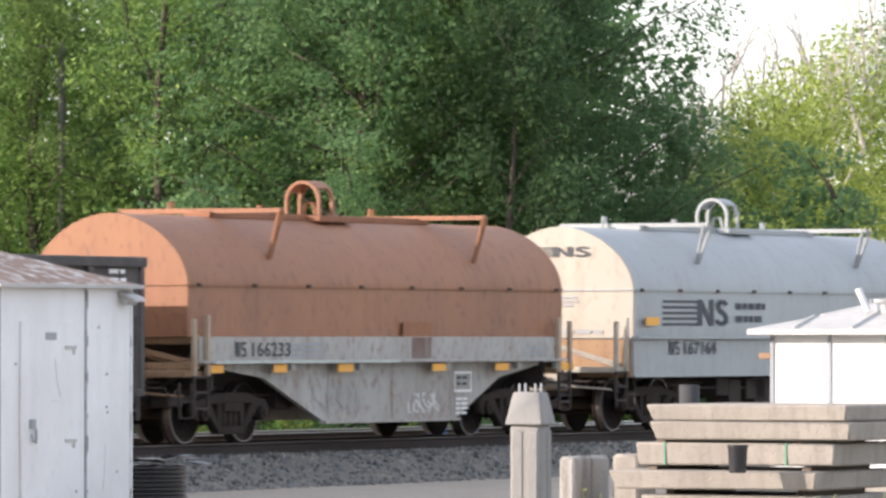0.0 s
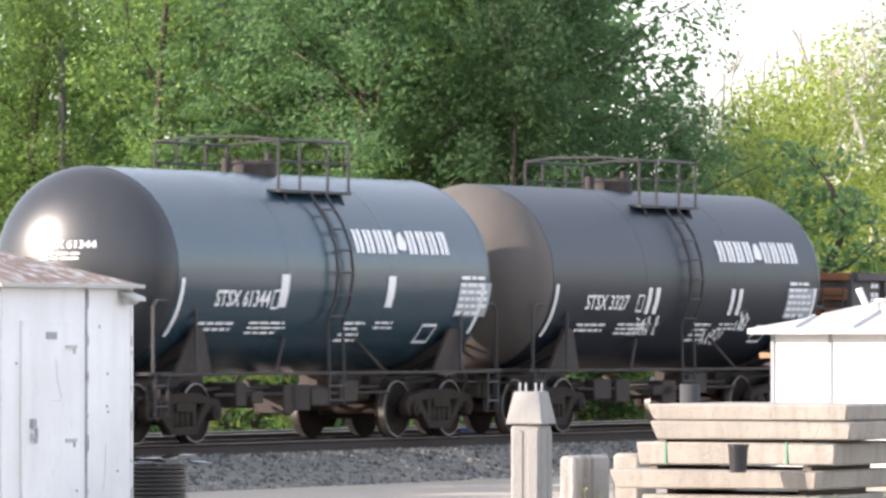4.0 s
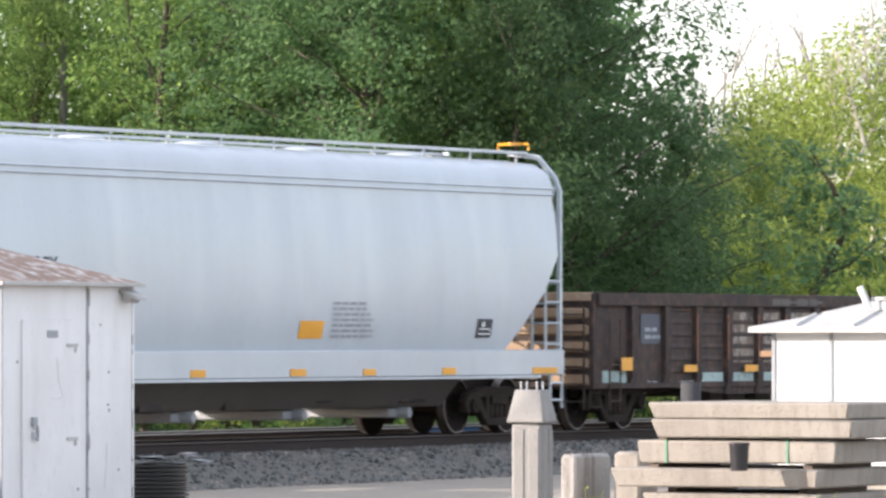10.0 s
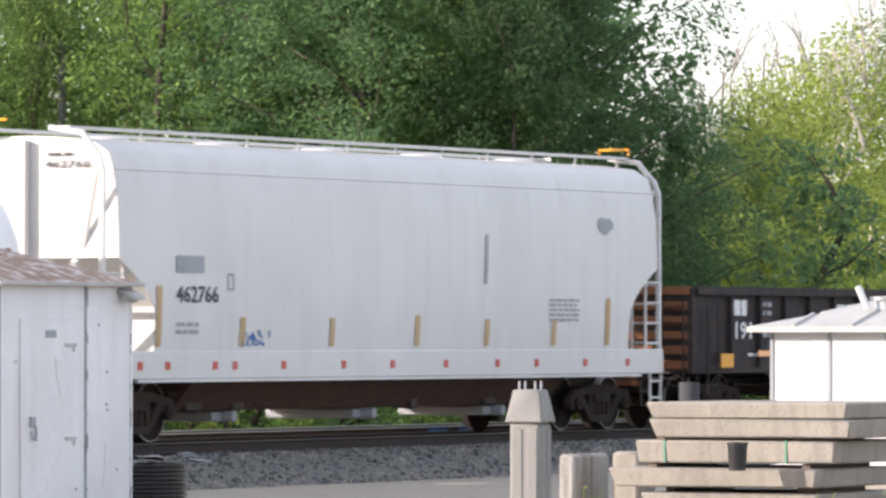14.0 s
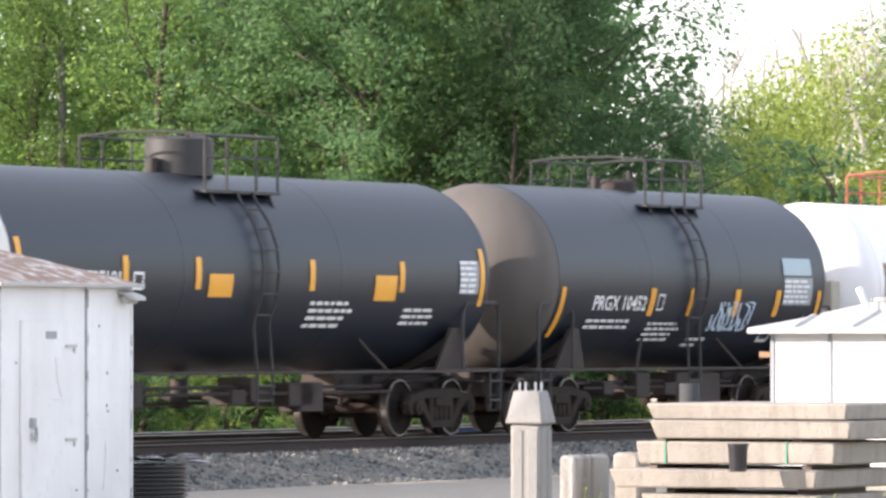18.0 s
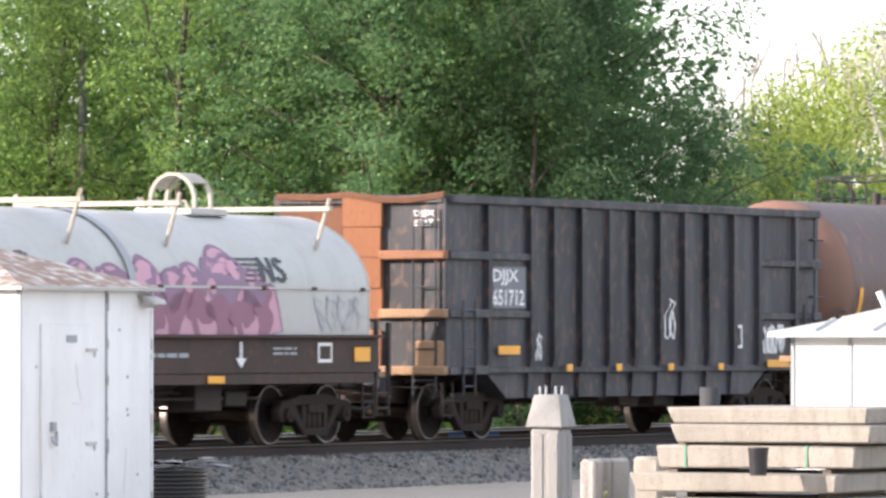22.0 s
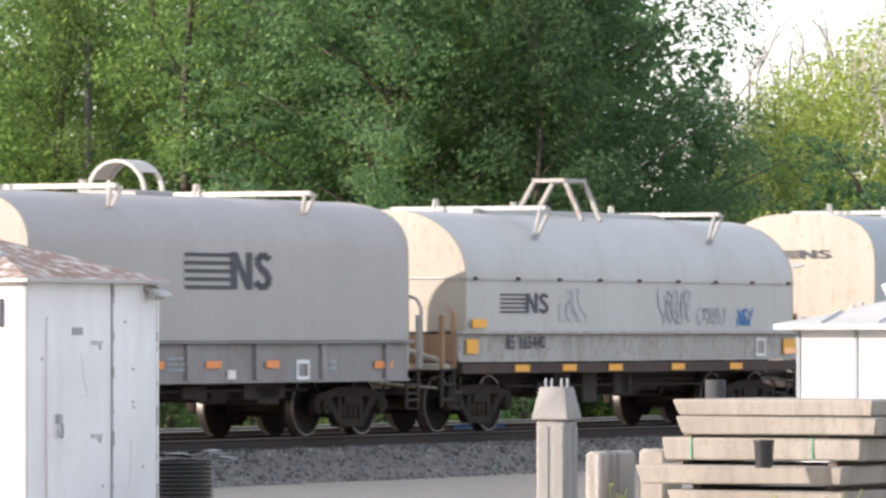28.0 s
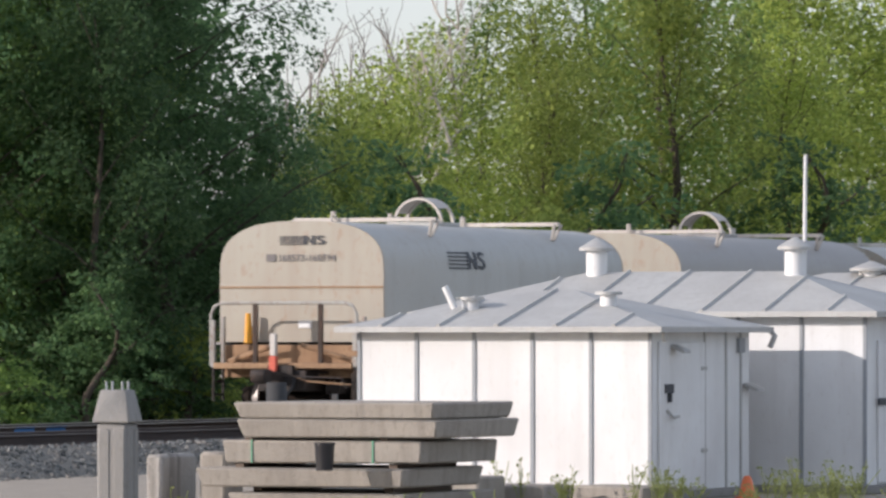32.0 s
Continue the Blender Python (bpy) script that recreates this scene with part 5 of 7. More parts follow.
TANK_BROWN = paint("sooty_brown_tank_paint", (.095, .052, .043), (.052, .038, .037), rough=.55, spots=.6, spot=(.20, .10, .055), scale=.9)
# lightened grey stands in for sun on the black tanks' near ends
HEAD_GREY = paint("sunlit_end_and_grime_grey", (0.094, 0.083, 0.072), (0.058, 0.050, 0.047), rough=.6, spots=.1)
HEAD_STAINED = paint("rust_stained_white_tank_end", (.70, .68, .65), (.55, .50, .45), rough=.4, spots=.4, spot=(.36, .22, .14), scale=.7)
RAIL_DARK = plain("dark_handrail", (.032, .031, .031), .6)


def tank_side(R, zc):
    def side(x, z):
        q = max(-.99, min(.99, (z - zc) / R))
        return (x, -R * sqrt(1 - q * q), z), (0, -sqrt(1 - q * q), q)
    return side


def tank_car(name, label, centre, half, R, zc, mat, headmat, gear=STEEL_DARK, dome=(.34, .18), sill_mat=None, plat_mat=RAIL_DARK, top_rail=4.62, band=None, rail_mat=None):
    rail_mat = rail_mat or plat_mat
    car = freight_car(name, label, centre, half + .75, False)
    sill_mat = sill_mat or gear
    hd = R * .5
    head = [(hd * (1 - cos(pi / 2 * i / 9)), R * sin(pi / 2 * i / 9)) for i in range(10)]
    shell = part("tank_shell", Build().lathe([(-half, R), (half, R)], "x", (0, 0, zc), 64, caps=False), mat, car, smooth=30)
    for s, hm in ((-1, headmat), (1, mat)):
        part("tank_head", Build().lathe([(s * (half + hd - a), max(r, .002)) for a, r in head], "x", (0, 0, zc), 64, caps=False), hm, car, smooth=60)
    for x in (-half, -half / 3, half / 3, half):
        part("weld_ring", Build().lathe([(x - .025, R), (x - .02, R + .0025), (x + .02, R + .0025), (x + .025, R)], "x", (0, 0, zc), 64, caps=False), mat, shell, smooth=60)
    if band:
        part("paint_band", Build().lathe([(band[0], R + .004), (band[1], R + .004)], "x", (0, 0, zc), 64, caps=False), TANK_RED, shell, "red oxide centre band")
    # stub sills, saddles, running boards
    for s in (-1, 1):
        x0, x1 = sorted((s * (half - 2.9), s * (half + .75)))
        part("stub_sill", Build().box(x0, x1, -.3, .3, .74, 1.08), gear, car, bevel=.01)
        xs = s * (half - .85)
        part("saddle", Build().along_x([(-1.35, 1.62), (-1.28, 1.35), (-.30, .95), (.30, .95), (1.28, 1.35), (1.35, 1.62), (1.0, 1.40), (.5, 1.12), (-.5, 1.12), (-1.0, 1.40)], xs - .18, xs + .18), gear, car)
        for y in (-1, 1):
            part("saddle_web", Build().add([(xs - .55, y * 1.30, 1.05), (xs + .55, y * 1.30, 1.05), (xs + .15, y * 1.38, 1.72), (xs - .15, y * 1.38, 1.72), (xs - .55, y * 1.26, 1.05), (xs + .55, y * 1.26, 1.05), (xs + .15, y * 1.32, 1.72), (xs - .15, y * 1.32, 1.72)],
                                           [(0, 1, 2, 3), (7, 6, 5, 4), (0, 4, 5, 1), (1, 5, 6, 2), (2, 6, 7, 3), (3, 7, 4, 0)]), gear, car)
            part("running_board", Build().box(min(s * .0, s * (half + .45)), max(s * .0, s * (half + .45)), y * 1.42 - .07, y * 1.42 + .07, 1.015, 1.06), sill_mat, car, bevel=.006)
            part("board_brace", Build().tube([(s * (half - 3.2), y * 1.38, 1.05), (s * (half - 3.8), y * 1.18, 1.55)], .03), gear, car)
            x2 = s * (half + .55)
            part("end_rail", Build().tube([(x2 - s * 1.25, y * 1.42, 1.05), (x2 - s * 1.25, y * 1.42, 1.95), (x2 - s * 1.13, y * 1.42, 2.12), (x2 - s * .1, y * 1.42, 2.12), (x2, y * 1.42, 2.02), (x2, y * 1.42, .55)], .028), rail_mat, car)
            ladder(car, min(x2, x2 - s * .36), max(x2, x2 - s * .36), y * 1.45, .42, 1.02, 2, rail_mat, r=.024, name="step")
        x0, x1 = sorted((s * (half + .05), s * (half + .72)))
        part("end_platform", Build().box(x0, x1, -1.45, 1.45, 1.02, 1.07), sill_mat, car, bevel=.006)
        part("hand_brake", Build().lathe([(s * (half + .52), .19), (s * (half + .55), .21), (s * (half + .58), .19)], "x", (0, .8, 1.62), 14, False).box(min(s * (half + .6), s * (half + .75)), max(s * (half + .6), s * (half + .75)), .7, .9, 1.07, 1.7), gear, car)
    # top platform with railings, hatch and ladders
    zt = zc + R
    for y in (-1, 1):
        part("platform", Build().box(-1.15, 1.15, y * .62 if y > 0 else -1.12, 1.12 if y > 0 else -.62, zt - .33, zt - .28), plat_mat, car, bevel=.006)
        for x in (-.9, .9):
            part("platform_brace", Build().tube([(x, y * 1.05, zt - .33), (x, y * 1.16, zt - .62)], .025), plat_mat, car)
        for x in (-1.12, -.45, .45, 1.12):
            part("rail_post", Build().tube([(x, y * 1.08, zt - .30), (x, y * 1.08, top_rail - .04)], .022), plat_mat, car)
        part("top_rail", Build().tube([(-1.12, y * 1.08, top_rail - .04), (1.12, y * 1.08, top_rail - .04)], .022).tube([(-1.12, y * 1.08, top_rail - .36), (1.12, y * 1.08, top_rail - .36)], .018), plat_mat, car)
        lad = Build()
        for x in (-.24, .24):
            pts = [(x, y * (R + .10) * cos(a), zc + (R + .10) * sin(a)) for a in [radians(d) for d in (42, 28, 14, 0, -14, -28)]]
            lad.tube([(x, y * 1.14, zt - .3)] + pts + [(x, y * 1.48, 1.05), (x, y * 1.48, .55)], .024)
        for d in range(-24, 48, 12):
            a = radians(d)
            lad.tube([(-.24, y * (R + .10) * cos(a), zc + (R + .10) * sin(a)), (.24, y * (R + .10) * cos(a), zc + (R + .10) * sin(a))], .018)
        for z in (.62, .84):
            lad.tube([(-.24, y * 1.48, z), (.24, y * 1.48, z)], .018)
        part("ladder", lad, plat_mat, car)
    for x in (-1.12, 1.12):
        part("cross_rail", Build().tube([(x, -1.08, top_rail - .04), (x * 1.02, -.5, top_rail + .02), (x * 1.02, .5, top_rail + .02), (x, 1.08, top_rail - .04)], .022), plat_mat, car)
    dm = part("manway", Build().lathe([(zt - .05, dome[0]), (zt + dome[1], dome[0]), (zt + dome[1] + .05, dome[0] * .85)], "z", (0, 0, 0), 24), gear if dome[0] < .5 else plat_mat, car, smooth=35)
    for a in range(8):
        part("manway_bolt", Build().cyl((cos(a * pi / 4) * dome[0] * .9, sin(a * pi / 4) * dome[0] * .9, zt + dome[1] - .04), (cos(a * pi / 4) * dome[0] * .9, sin(a * pi / 4) * dome[0] * .9, zt + dome[1] + .08), .025, 6), gear, dm)
    part("valve", Build().cyl((.62, .05, zt - .05), (.62, .05, zt + .34), .06, 10).box(.54, .70, -.03, .13, zt + .1, zt + .16), gear, car)
    part("valve", Build().cyl((-.62, .1, zt - .05), (-.62, .1, zt + .22), .08, 10), gear, car)
    part("discharge_pipe", Build().cyl((0, 0, zc - R - .1), (0, 0, .55), .14, 12).cyl((0, 0, .50), (0, 0, .56), .18, 12), gear, car)
    return car, shell, tank_side(R, zc)


def reporting(shell, sd, mat, items):
    marks("car_number", shell, mat, [word(*i) for i in items], sd)


def block_brand(x0, x1, z0, z1, n, gap=None):
    """An owner's name as plain upright bars of its size, in two groups."""
    out = []
    w = (x1 - x0) / n
    for i in range(n):
        a = x0 + w * i
        if gap is not None and i == gap:
            out.append(blob(a + w * .5, (z0 + z1) / 2, w * .36, (z1 - z0) * .48, 3, 12, .3))
            continue
        out.append(rect(a + w * .10, a + w * .42, z0, z1))
        out.append(rect(a + w * .54, a + w * .86, z0, z1))
    return out


def end_bars(shell, sd, x0, x1, mat):
    marks("reflector_strip", shell, mat, [rect(x0, x0 + .10, 1.60, 2.45, rows=8), rect(x1 - .10, x1, 1.65, 2.45, rows=8)], sd)


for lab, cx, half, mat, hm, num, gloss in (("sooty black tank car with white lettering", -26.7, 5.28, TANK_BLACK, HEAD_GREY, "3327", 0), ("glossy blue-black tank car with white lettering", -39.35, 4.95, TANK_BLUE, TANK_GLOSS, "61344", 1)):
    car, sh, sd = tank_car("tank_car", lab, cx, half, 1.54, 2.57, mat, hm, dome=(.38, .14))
    marks("owner_lettering", sh, WHITE_MARK, block_brand(.55 if gloss else 1.15, 3.72 if gloss else 4.5, 2.88, 3.24, 9, 4), sd)
    reporting(sh, sd, WHITE_MARK, [("STSX " + num, -3.78 if gloss else -4.0, -2.12 if gloss else -2.4, 2.04, 2.29)])
    end_bars(sh, sd, .08 - half, half - .08, WHITE_MARK)
    marks("data_panel", sh, WHITE_MARK, frame_mark(-2.05, -1.82, 2.01, 2.30, .03) + bars(-4.05, -2.69, 1.66, 1.84, 2, 3) + bars(-2.5, -1.3, 1.62, 1.84, 3, 5) + bars(.5, 1.2, 1.5, 1.85, 4, 6) + bars(1.5, 2.2, 1.7, 1.85, 2, 7), sd)
    if gloss:
        marks("reflector_strip", sh, WHITE_MARK, [rect(-1.85, -1.6, 2.04, 2.53), rect(1.58, 1.82, 2.05, 2.53)], sd)
        hsd = lambda s, z: ((-4.95 - .77 * sqrt(max(.01, 1 - (s * s + (z - 2.57) ** 2) / 1.54 ** 2)), -s, z), (-1, 0, 0))
        marks("end_number", sh, WHITE_MARK, [word("STSX " + num, -.38, .56, 2.88, 3.0)] + bars(-.36, .45, 2.70, 2.84, 2, 3), hsd, lift=.02)
    else:
        marks("reflector_strip", sh, WHITE_MARK, [rect(-1.69, -1.55, 1.98, 2.42), rect(-1.4, -1.24, 1.98, 2.42), rect(1.64, 1.78, 1.97, 2.42), rect(1.95, 2.1, 1.97, 2.42)], sd)
        marks("white_scrawl", sh, WHITE_MARK, scribble(-1.9, -.9, 1.62, 1.94, 3, 6, .05) + scribble(1.1, 1.8, 1.46, 1.72, 5, 5, .05) + scribble(2.2, 2.6, 1.7, 2.05, 6, 3, .05), sd)
    marks("test_table", sh, GREY_MARK, [rect(4.0, 5.1, 1.92, 2.45)], sd)
    marks("test_writing", sh, WHITE_MARK, bars(4.05, 5.05, 1.92, 2.58, 6, 8) + frame_mark(3.1, 3.6, 1.5, 1.8), sd, lift=.014)

# ---- open coil cars and their coils ----
COIL_STEEL = material("scaled_coil_steel", (.13, .119, .113), (.195, .177, .165), .55, .4, 3, .15, .3, (.10, .065, .05), .1, 80)
COIL_FACE = material("coil_edge_laps", (.108, .096, .089), (.066, .058, .053), .75, .3, 14, .1, .4, (.13, .095, .075), .3, 60)


def steel_coil(centre, x0, x1, R, zc, seed):
    t = thing("steel_coil", "strapped dark steel coil lying on a coil car", "steel coil", None, "steel coils")
    MOVERS.append((t, centre))
    ri = R * .42
    part("wrap", Build().lathe([(x0, R), (x1, R)], "x", (0, 0, zc), 48, caps=False), COIL_STEEL, t, smooth=60)
    for x, s in ((x0, -1), (x1, 1)):
        prof = []
        k = 16
        for i in range(k + 1):
            r = R - (R - ri) * i / k
            prof.append((x + s * (.0 if i % 2 else -.012) - s * .0, r))
        part("end_face", Build().lathe(prof, "x", (0, 0, zc), 48, caps=False), COIL_FACE, t, smooth=15)
    part("bore", Build().lathe([(x0 + .01, ri), (x1 - .01, ri)], "x", (0, 0, zc), 32, caps=False), COIL_FACE, t, smooth=60)
    r = random.Random(seed)
    for i in range(r.choice((1, 2, 2))):
        x = x0 + (x1 - x0) * (i + 1) / 3.3
        part("strap", Build().lathe([(x - .02, R + .004), (x + .02, R + .004)], "x", (0, 0, zc), 48, caps=False), STEEL_DARK, t)
    if seed == 2 and R < .8 and x0 > 2.5:
        part("tie_band", Build().box(x0 - .03, x0 - .02, -R * .86, R * .80, zc - .035, zc + .02).box(x0 - .03, x1, -R * .93, -R * .90, zc - .2, zc - .15), STEEL_DARK, t, "dark tie-down band across the bore")
        for y in (-R * .80, R * .42):
            part("band_tape", Build().box(x0 - .042, x0 - .031, y - .07, y + .07, zc - .035, zc + .045), CONE, t, "red-orange tape on the band")
    for a in (70, 190, 310):
        c, s_ = cos(radians(a)), sin(radians(a))
        part("strap", Build().tube([(x0 - .018, c * ri, zc + s_ * ri), (x0 - .018, c * (R + .006), zc + s_ * (R + .006)), (x1, c * (R + .006), zc + s_ * (R + .006))], .014, 4), STEEL_DARK, t)


def open_coil_car(label, centre, num, coils, graffiti):
    car = freight_car("coil_car", label, centre, 6.75, False, (1.9, 1.75))
    well_body(car, NS_PALE, 6.25)
    end_gear(car, 6.05, TAN_RUST, None, TAN_POST, out=1.47)
    for s in (-1, 1):
        for i in range(3):
            part("end_post", Build().box(s * 6.25 - .04, s * 6.25 + .04, -1.2 + i * .9, -1.08 + i * .9, 1.5, 1.85), TAN_RUST, car, bevel=.01)
    marks("car_number", car, DARK_MARK, [word(num, -5.0, -3.94, 1.30, 1.53)], flat(-1.43))
    marks("reporting_mark", car, DARK_MARK, initials(-5.45, -5.1, 1.30, 1.53), flat(-1.43))
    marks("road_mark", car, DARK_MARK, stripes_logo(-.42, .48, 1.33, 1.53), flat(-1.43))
    marks("data_panel", car, GREY_MARK, bars(-3.6, -2.7, 1.3, 1.5, 2, 3) + bars(2.6, 3.5, 1.38, 1.5, 1, 4) + bars(3.9, 5.0, 1.40, 1.48, 1, 5), flat(-1.43))
    marks("tag_square", car, DARK_MARK, frame_mark(2.0, 2.5, .76, 1.06, .05) + bars(2.07, 2.43, .82, 1.02, 3, 5), flat(-1.28))
    yellow_plates(car, -1.47, [(-6.3, -5.95, 1.28, 1.52), (5.75, 6.2, 1.28, 1.52), (-4.38, -3.87, 1.06, 1.18), (-2.21, -1.67, 1.06, 1.18), (0, .55, 1.06, 1.18), (2.68, 3.17, 1.06, 1.18)])
    if graffiti:
        marks("dark_scrawl", car, DARK_MARK, scribble(-.55, .55, .62, 1.08, 8, 5, .04) + scribble(.2, .9, .45, .62, 3, 3, .03), flat(-1.285))
        marks("blue_scrawl", car, GREY_MARK, scribble(-2.1, -.8, .62, .98, 12, 7, .05), flat(-1.285))
    for i, (x0, x1, R) in enumerate(coils):
        steel_coil(centre, x0, x1, R, 2.80 - R if R < .84 else 2.95 - R, i)
    return car


car = open_coil_car("pale grey open coil car loaded with steel coils", -52.95, "170374", [(2.15, 3.50, .78), (3.62, 5.2, .78), (-6.1, -4.75, .78), (-4.6, -3.2, .78), (-2.65, -1.15, .78)], False)
part("load_stop", Build().box(4.9, 5.5, -.9, -.5, 1.3, 2.3), TAN_RUST, car, "rusty load stop", .03)
open_coil_car("pale grey graffitied coil car loaded with steel coils", -68.2, "170261", [(-6.2, -3.45, .80), (-1.85, -.6, .78), (2.75, 4.15, .78), (4.25, 5.7, .88)], True)

# ---- dark gondola with pressed panels ----
rib = [-6.5, -5.2, -3.95, -2.7, -1.44, -.29, .97, 2.28, 3.57, 4.76, 6.28]
car = gondola("gondola_car", "dark gondola with pressed side panels and blue patches", -84.45, 7.87, .70, 2.28, rib, GON_BROWN, END_TAN, .12, .22, 5, corrugated=[(a + .16, c - .16) for a, c in zip(rib[1:9], rib[2:10])], chord=.20)
WORN = paint("scuffed_brown_panel", (.060, .046, .041), (.42, .34, .27), rough=.8, spots=.85, spot=(.44, .44, .40), scale=2.6, streak=.95, spec=.2)
for a, c in zip(rib[3:7], rib[4:8]):
    part("scuffed_panel", Build().box(a + .13, c - .13, -1.517, -1.511, 1.12, 2.02), WORN, car, "scuffed pale-streaked panel")
for x0, x1 in ((-1.0, -.65), (-.6, -.25), (.05, .5), (.6, .9)):
    part("scraped_patch", Build().box(x0, x1, -1.614, -1.606, 2.11, 2.23), HEAD_GREY, car)
# rusty strips stand in for sunlight on the posts' left edges
for x in rib[2:8]:
    part("rust_streak", Build().box(x - .115, x - .07, -1.599, -1.594, 1.15 + .1 * (x % .5), 1.95), RUSTY, car)
PALE_BLUE = paint("pale_blue_patch_paint", (.36, .49, .47), (.26, .33, .32), rough=.7, spots=.6, spot=(.12, .10, .09), scale=3)
for x0, x1 in ((-7.6, -6.7), (-3.8, -2.85), (-2.55, -1.6), (-1.28, -.45), (-.12, .83), (1.15, 2.1)):
    part("paint_patch", Build().box(x0, x1, -1.524, -1.512, .74, 1.0), PALE_BLUE, car, "flaking pale blue patch")
marks("data_panel", car, plain("dark_blue_panel", (.085, .095, .115), .7), [rect(-6.14, -5.4, 1.45, 1.95)], flat(-1.515))
marks("data_lines", car, GREY_MARK, bars(-6.0, -5.3, 1.5, 1.75, 2, 3) + bars(-5.9, -5.3, .72, .85, 1, 4) + bars(-4.6, -4.0, .72, .85, 1, 5) + bars(5.5, 6.4, 1.2, 1.7, 5, 6), flat(-1.52))
marks("chord_lettering", car, HEAD_GREY, bars(-.7, 1.3, 2.12, 2.22, 1, 6), flat(-1.612))
yellow_plates(car, -1.60, [(-7.1, -6.63, 1.0, 1.22), (-4.6, -4.09, .97, 1.09), (-2.13, -1.6, .96, 1.08), (1.54, 2.07, .96, 1.08), (4.02, 4.55, .96, 1.09), (6.7, 7.1, .98, 1.22)])


# ---- covered hoppers ----
HOPPER_BLUE = paint("pale_blue_grey_hopper_paint", (.46, .51, .545), (.40, .435, .46), rough=.24, spots=.05, streak=.25, bump=.03)
nt = HOPPER_BLUE.node_tree
for nd in nt.nodes:
    if nd.bl_idname == "ShaderNodeBump":
        wave = nt.nodes.new("ShaderNodeBump")
        wave.inputs["Strength"].default_value, wave.inputs["Distance"].default_value = .55, .10
        nt.links.new(noise_of(nt, .75, (1, 1, .35), .3, .75, 1.5), wave.inputs["Height"])
        nt.links.new(wave.outputs["Normal"], nd.inputs["Normal"])
HOPPER_WHITE = paint("off_white_hopper_paint", (.62, .615, .60), (.50, .49, .47), rough=.42, spots=.08, spot=(.45, .33, .2), streak=.4)
# end grey set below the side paint to offset the strong sun
HOPPER_END = paint("toned_down_hopper_end", (.33, .345, .36), (.27, .28, .29), rough=.5, spots=.06)


BAY_BROWN = paint("rusty_brown_hopper_bottom", (.075, .048, .036), (.045, .032, .027), rough=.8, spots=.5, scale=3, spec=.2)


def hopper(label, centre, half, mat, bays, curve, HOPPER_END=HOPPER_END):
    car = freight_car("hopper_car", label, centre, half)
    # section from sill to roof centre
    if curve:
        sec = [(-1.44, 1.30), (-1.54, 1.75), (-1.59, 2.3), (-1.58, 2.9), (-1.53, 3.5), (-1.46, 3.85)]
    else:
        sec = [(-1.53, 1.30), (-1.56, 1.75), (-1.565, 2.0), (-1.57, 2.2), (-1.57, 2.4), (-1.57, 2.55), (-1.57, 2.70), (-1.57, 2.9), (-1.55, 3.5), (-1.50, 3.85)]
    top = [(-1.47, 4.02), (-1.40, 4.22), (-1.15, 4.38), (-.6, 4.45), (0, 4.47)]

    def inset(z):
        if z > 2.70:
            return .32
        if curve:
            return .32 + (2.70 - z) / 1.4 * 1.75
        return .32 + 1.06 * sin(pi / 2 * min(1, (2.70 - z) / .85))

    pts = sec + top
    full = pts + [(-y, z) for y, z in pts[-2::-1]]
    bb = Build()
    n = len(full)
    bb.add([(-half + inset(z), y, z) for y, z in full] + [(half - inset(z), y, z) for y, z in full], [(i, i + 1, n + i + 1, n + i) for i in range(n - 1)])
    side_ob = part("body", bb, mat, car, smooth=50)
    for s in (-1, 1):
        e = Build()
        hp = pts
        m = len(hp)
        e.add([(s * (half - inset(z)), y, z) for y, z in hp] + [(s * (half - inset(z)), -y, z) for y, z in hp], [(i, i + 1, m + i + 1, m + i) for i in range(m - 1)])
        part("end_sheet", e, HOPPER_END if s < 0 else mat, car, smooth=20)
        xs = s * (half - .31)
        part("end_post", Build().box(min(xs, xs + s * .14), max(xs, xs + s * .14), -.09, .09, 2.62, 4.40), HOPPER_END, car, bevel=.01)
        for y in (-1.0, 1.0):
            part("slope_brace", Build().tube([(xs + s * .1, y * .9, 2.66), (s * (half - 1.0), y * .6, 1.25)], .055), mat, car)
        # corner frames with ladders
        for y in (-1, 1):
            xe = s * (half - .04)
            fr = Build().tube([(xe, y * 1.46, 1.25), (xe, y * 1.46, 3.95), (xe - s * .02, y * 1.40, 4.15), (xe - s * .05, y * 1.1, 4.50), (xe - s * .05, y * .55, 4.58)], .05, 4)
            part("corner_frame", fr, mat, car)
            lx = Build()
            for z in [1.45 + .34 * i for i in range(4)]:
                lx.tube([(xe, y * 1.48, z), (xe - s * .55, y * 1.48, z)], .02)
            lx.tube([(xe - s * .55, y * 1.48, 1.25), (xe - s * .55, y * 1.48, 2.62)], .025)
            part("side_ladder", lx, mat, car)
            part("corner_brace", Build().tube([(xe, y * 1.40, 4.05), (s * (half - .36), y * .95, 2.75)], .03), mat, car)
            ladder(car, min(xe, xe - s * .42), max(xe, xe - s * .42), y * 1.50, .40, .95, 2, mat, r=.026, name="step")
        end_ladder(car, s * (half - .02), .80, 1.44, 1.3, 4.4, 9, mat, .024)
        end_ladder(car, s * (half - .02), -1.44, -.95, 1.3, 2.6, 4, mat, .024)
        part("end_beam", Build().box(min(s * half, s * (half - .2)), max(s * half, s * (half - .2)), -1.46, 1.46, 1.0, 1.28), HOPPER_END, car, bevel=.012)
        part("end_cross_rail", Build().box(s * (half - .05) - .03, s * (half - .05) + .03, -1.44, 1.44, 2.42, 2.50), mat, car, bevel=.008)
    for s in (-1, 1):
        yy = s * 1.50
        part("side_sill", Build().box(-half + .02, half - .02, yy - .05, yy + .05, .94, 1.36), mat, car, bevel=.02)
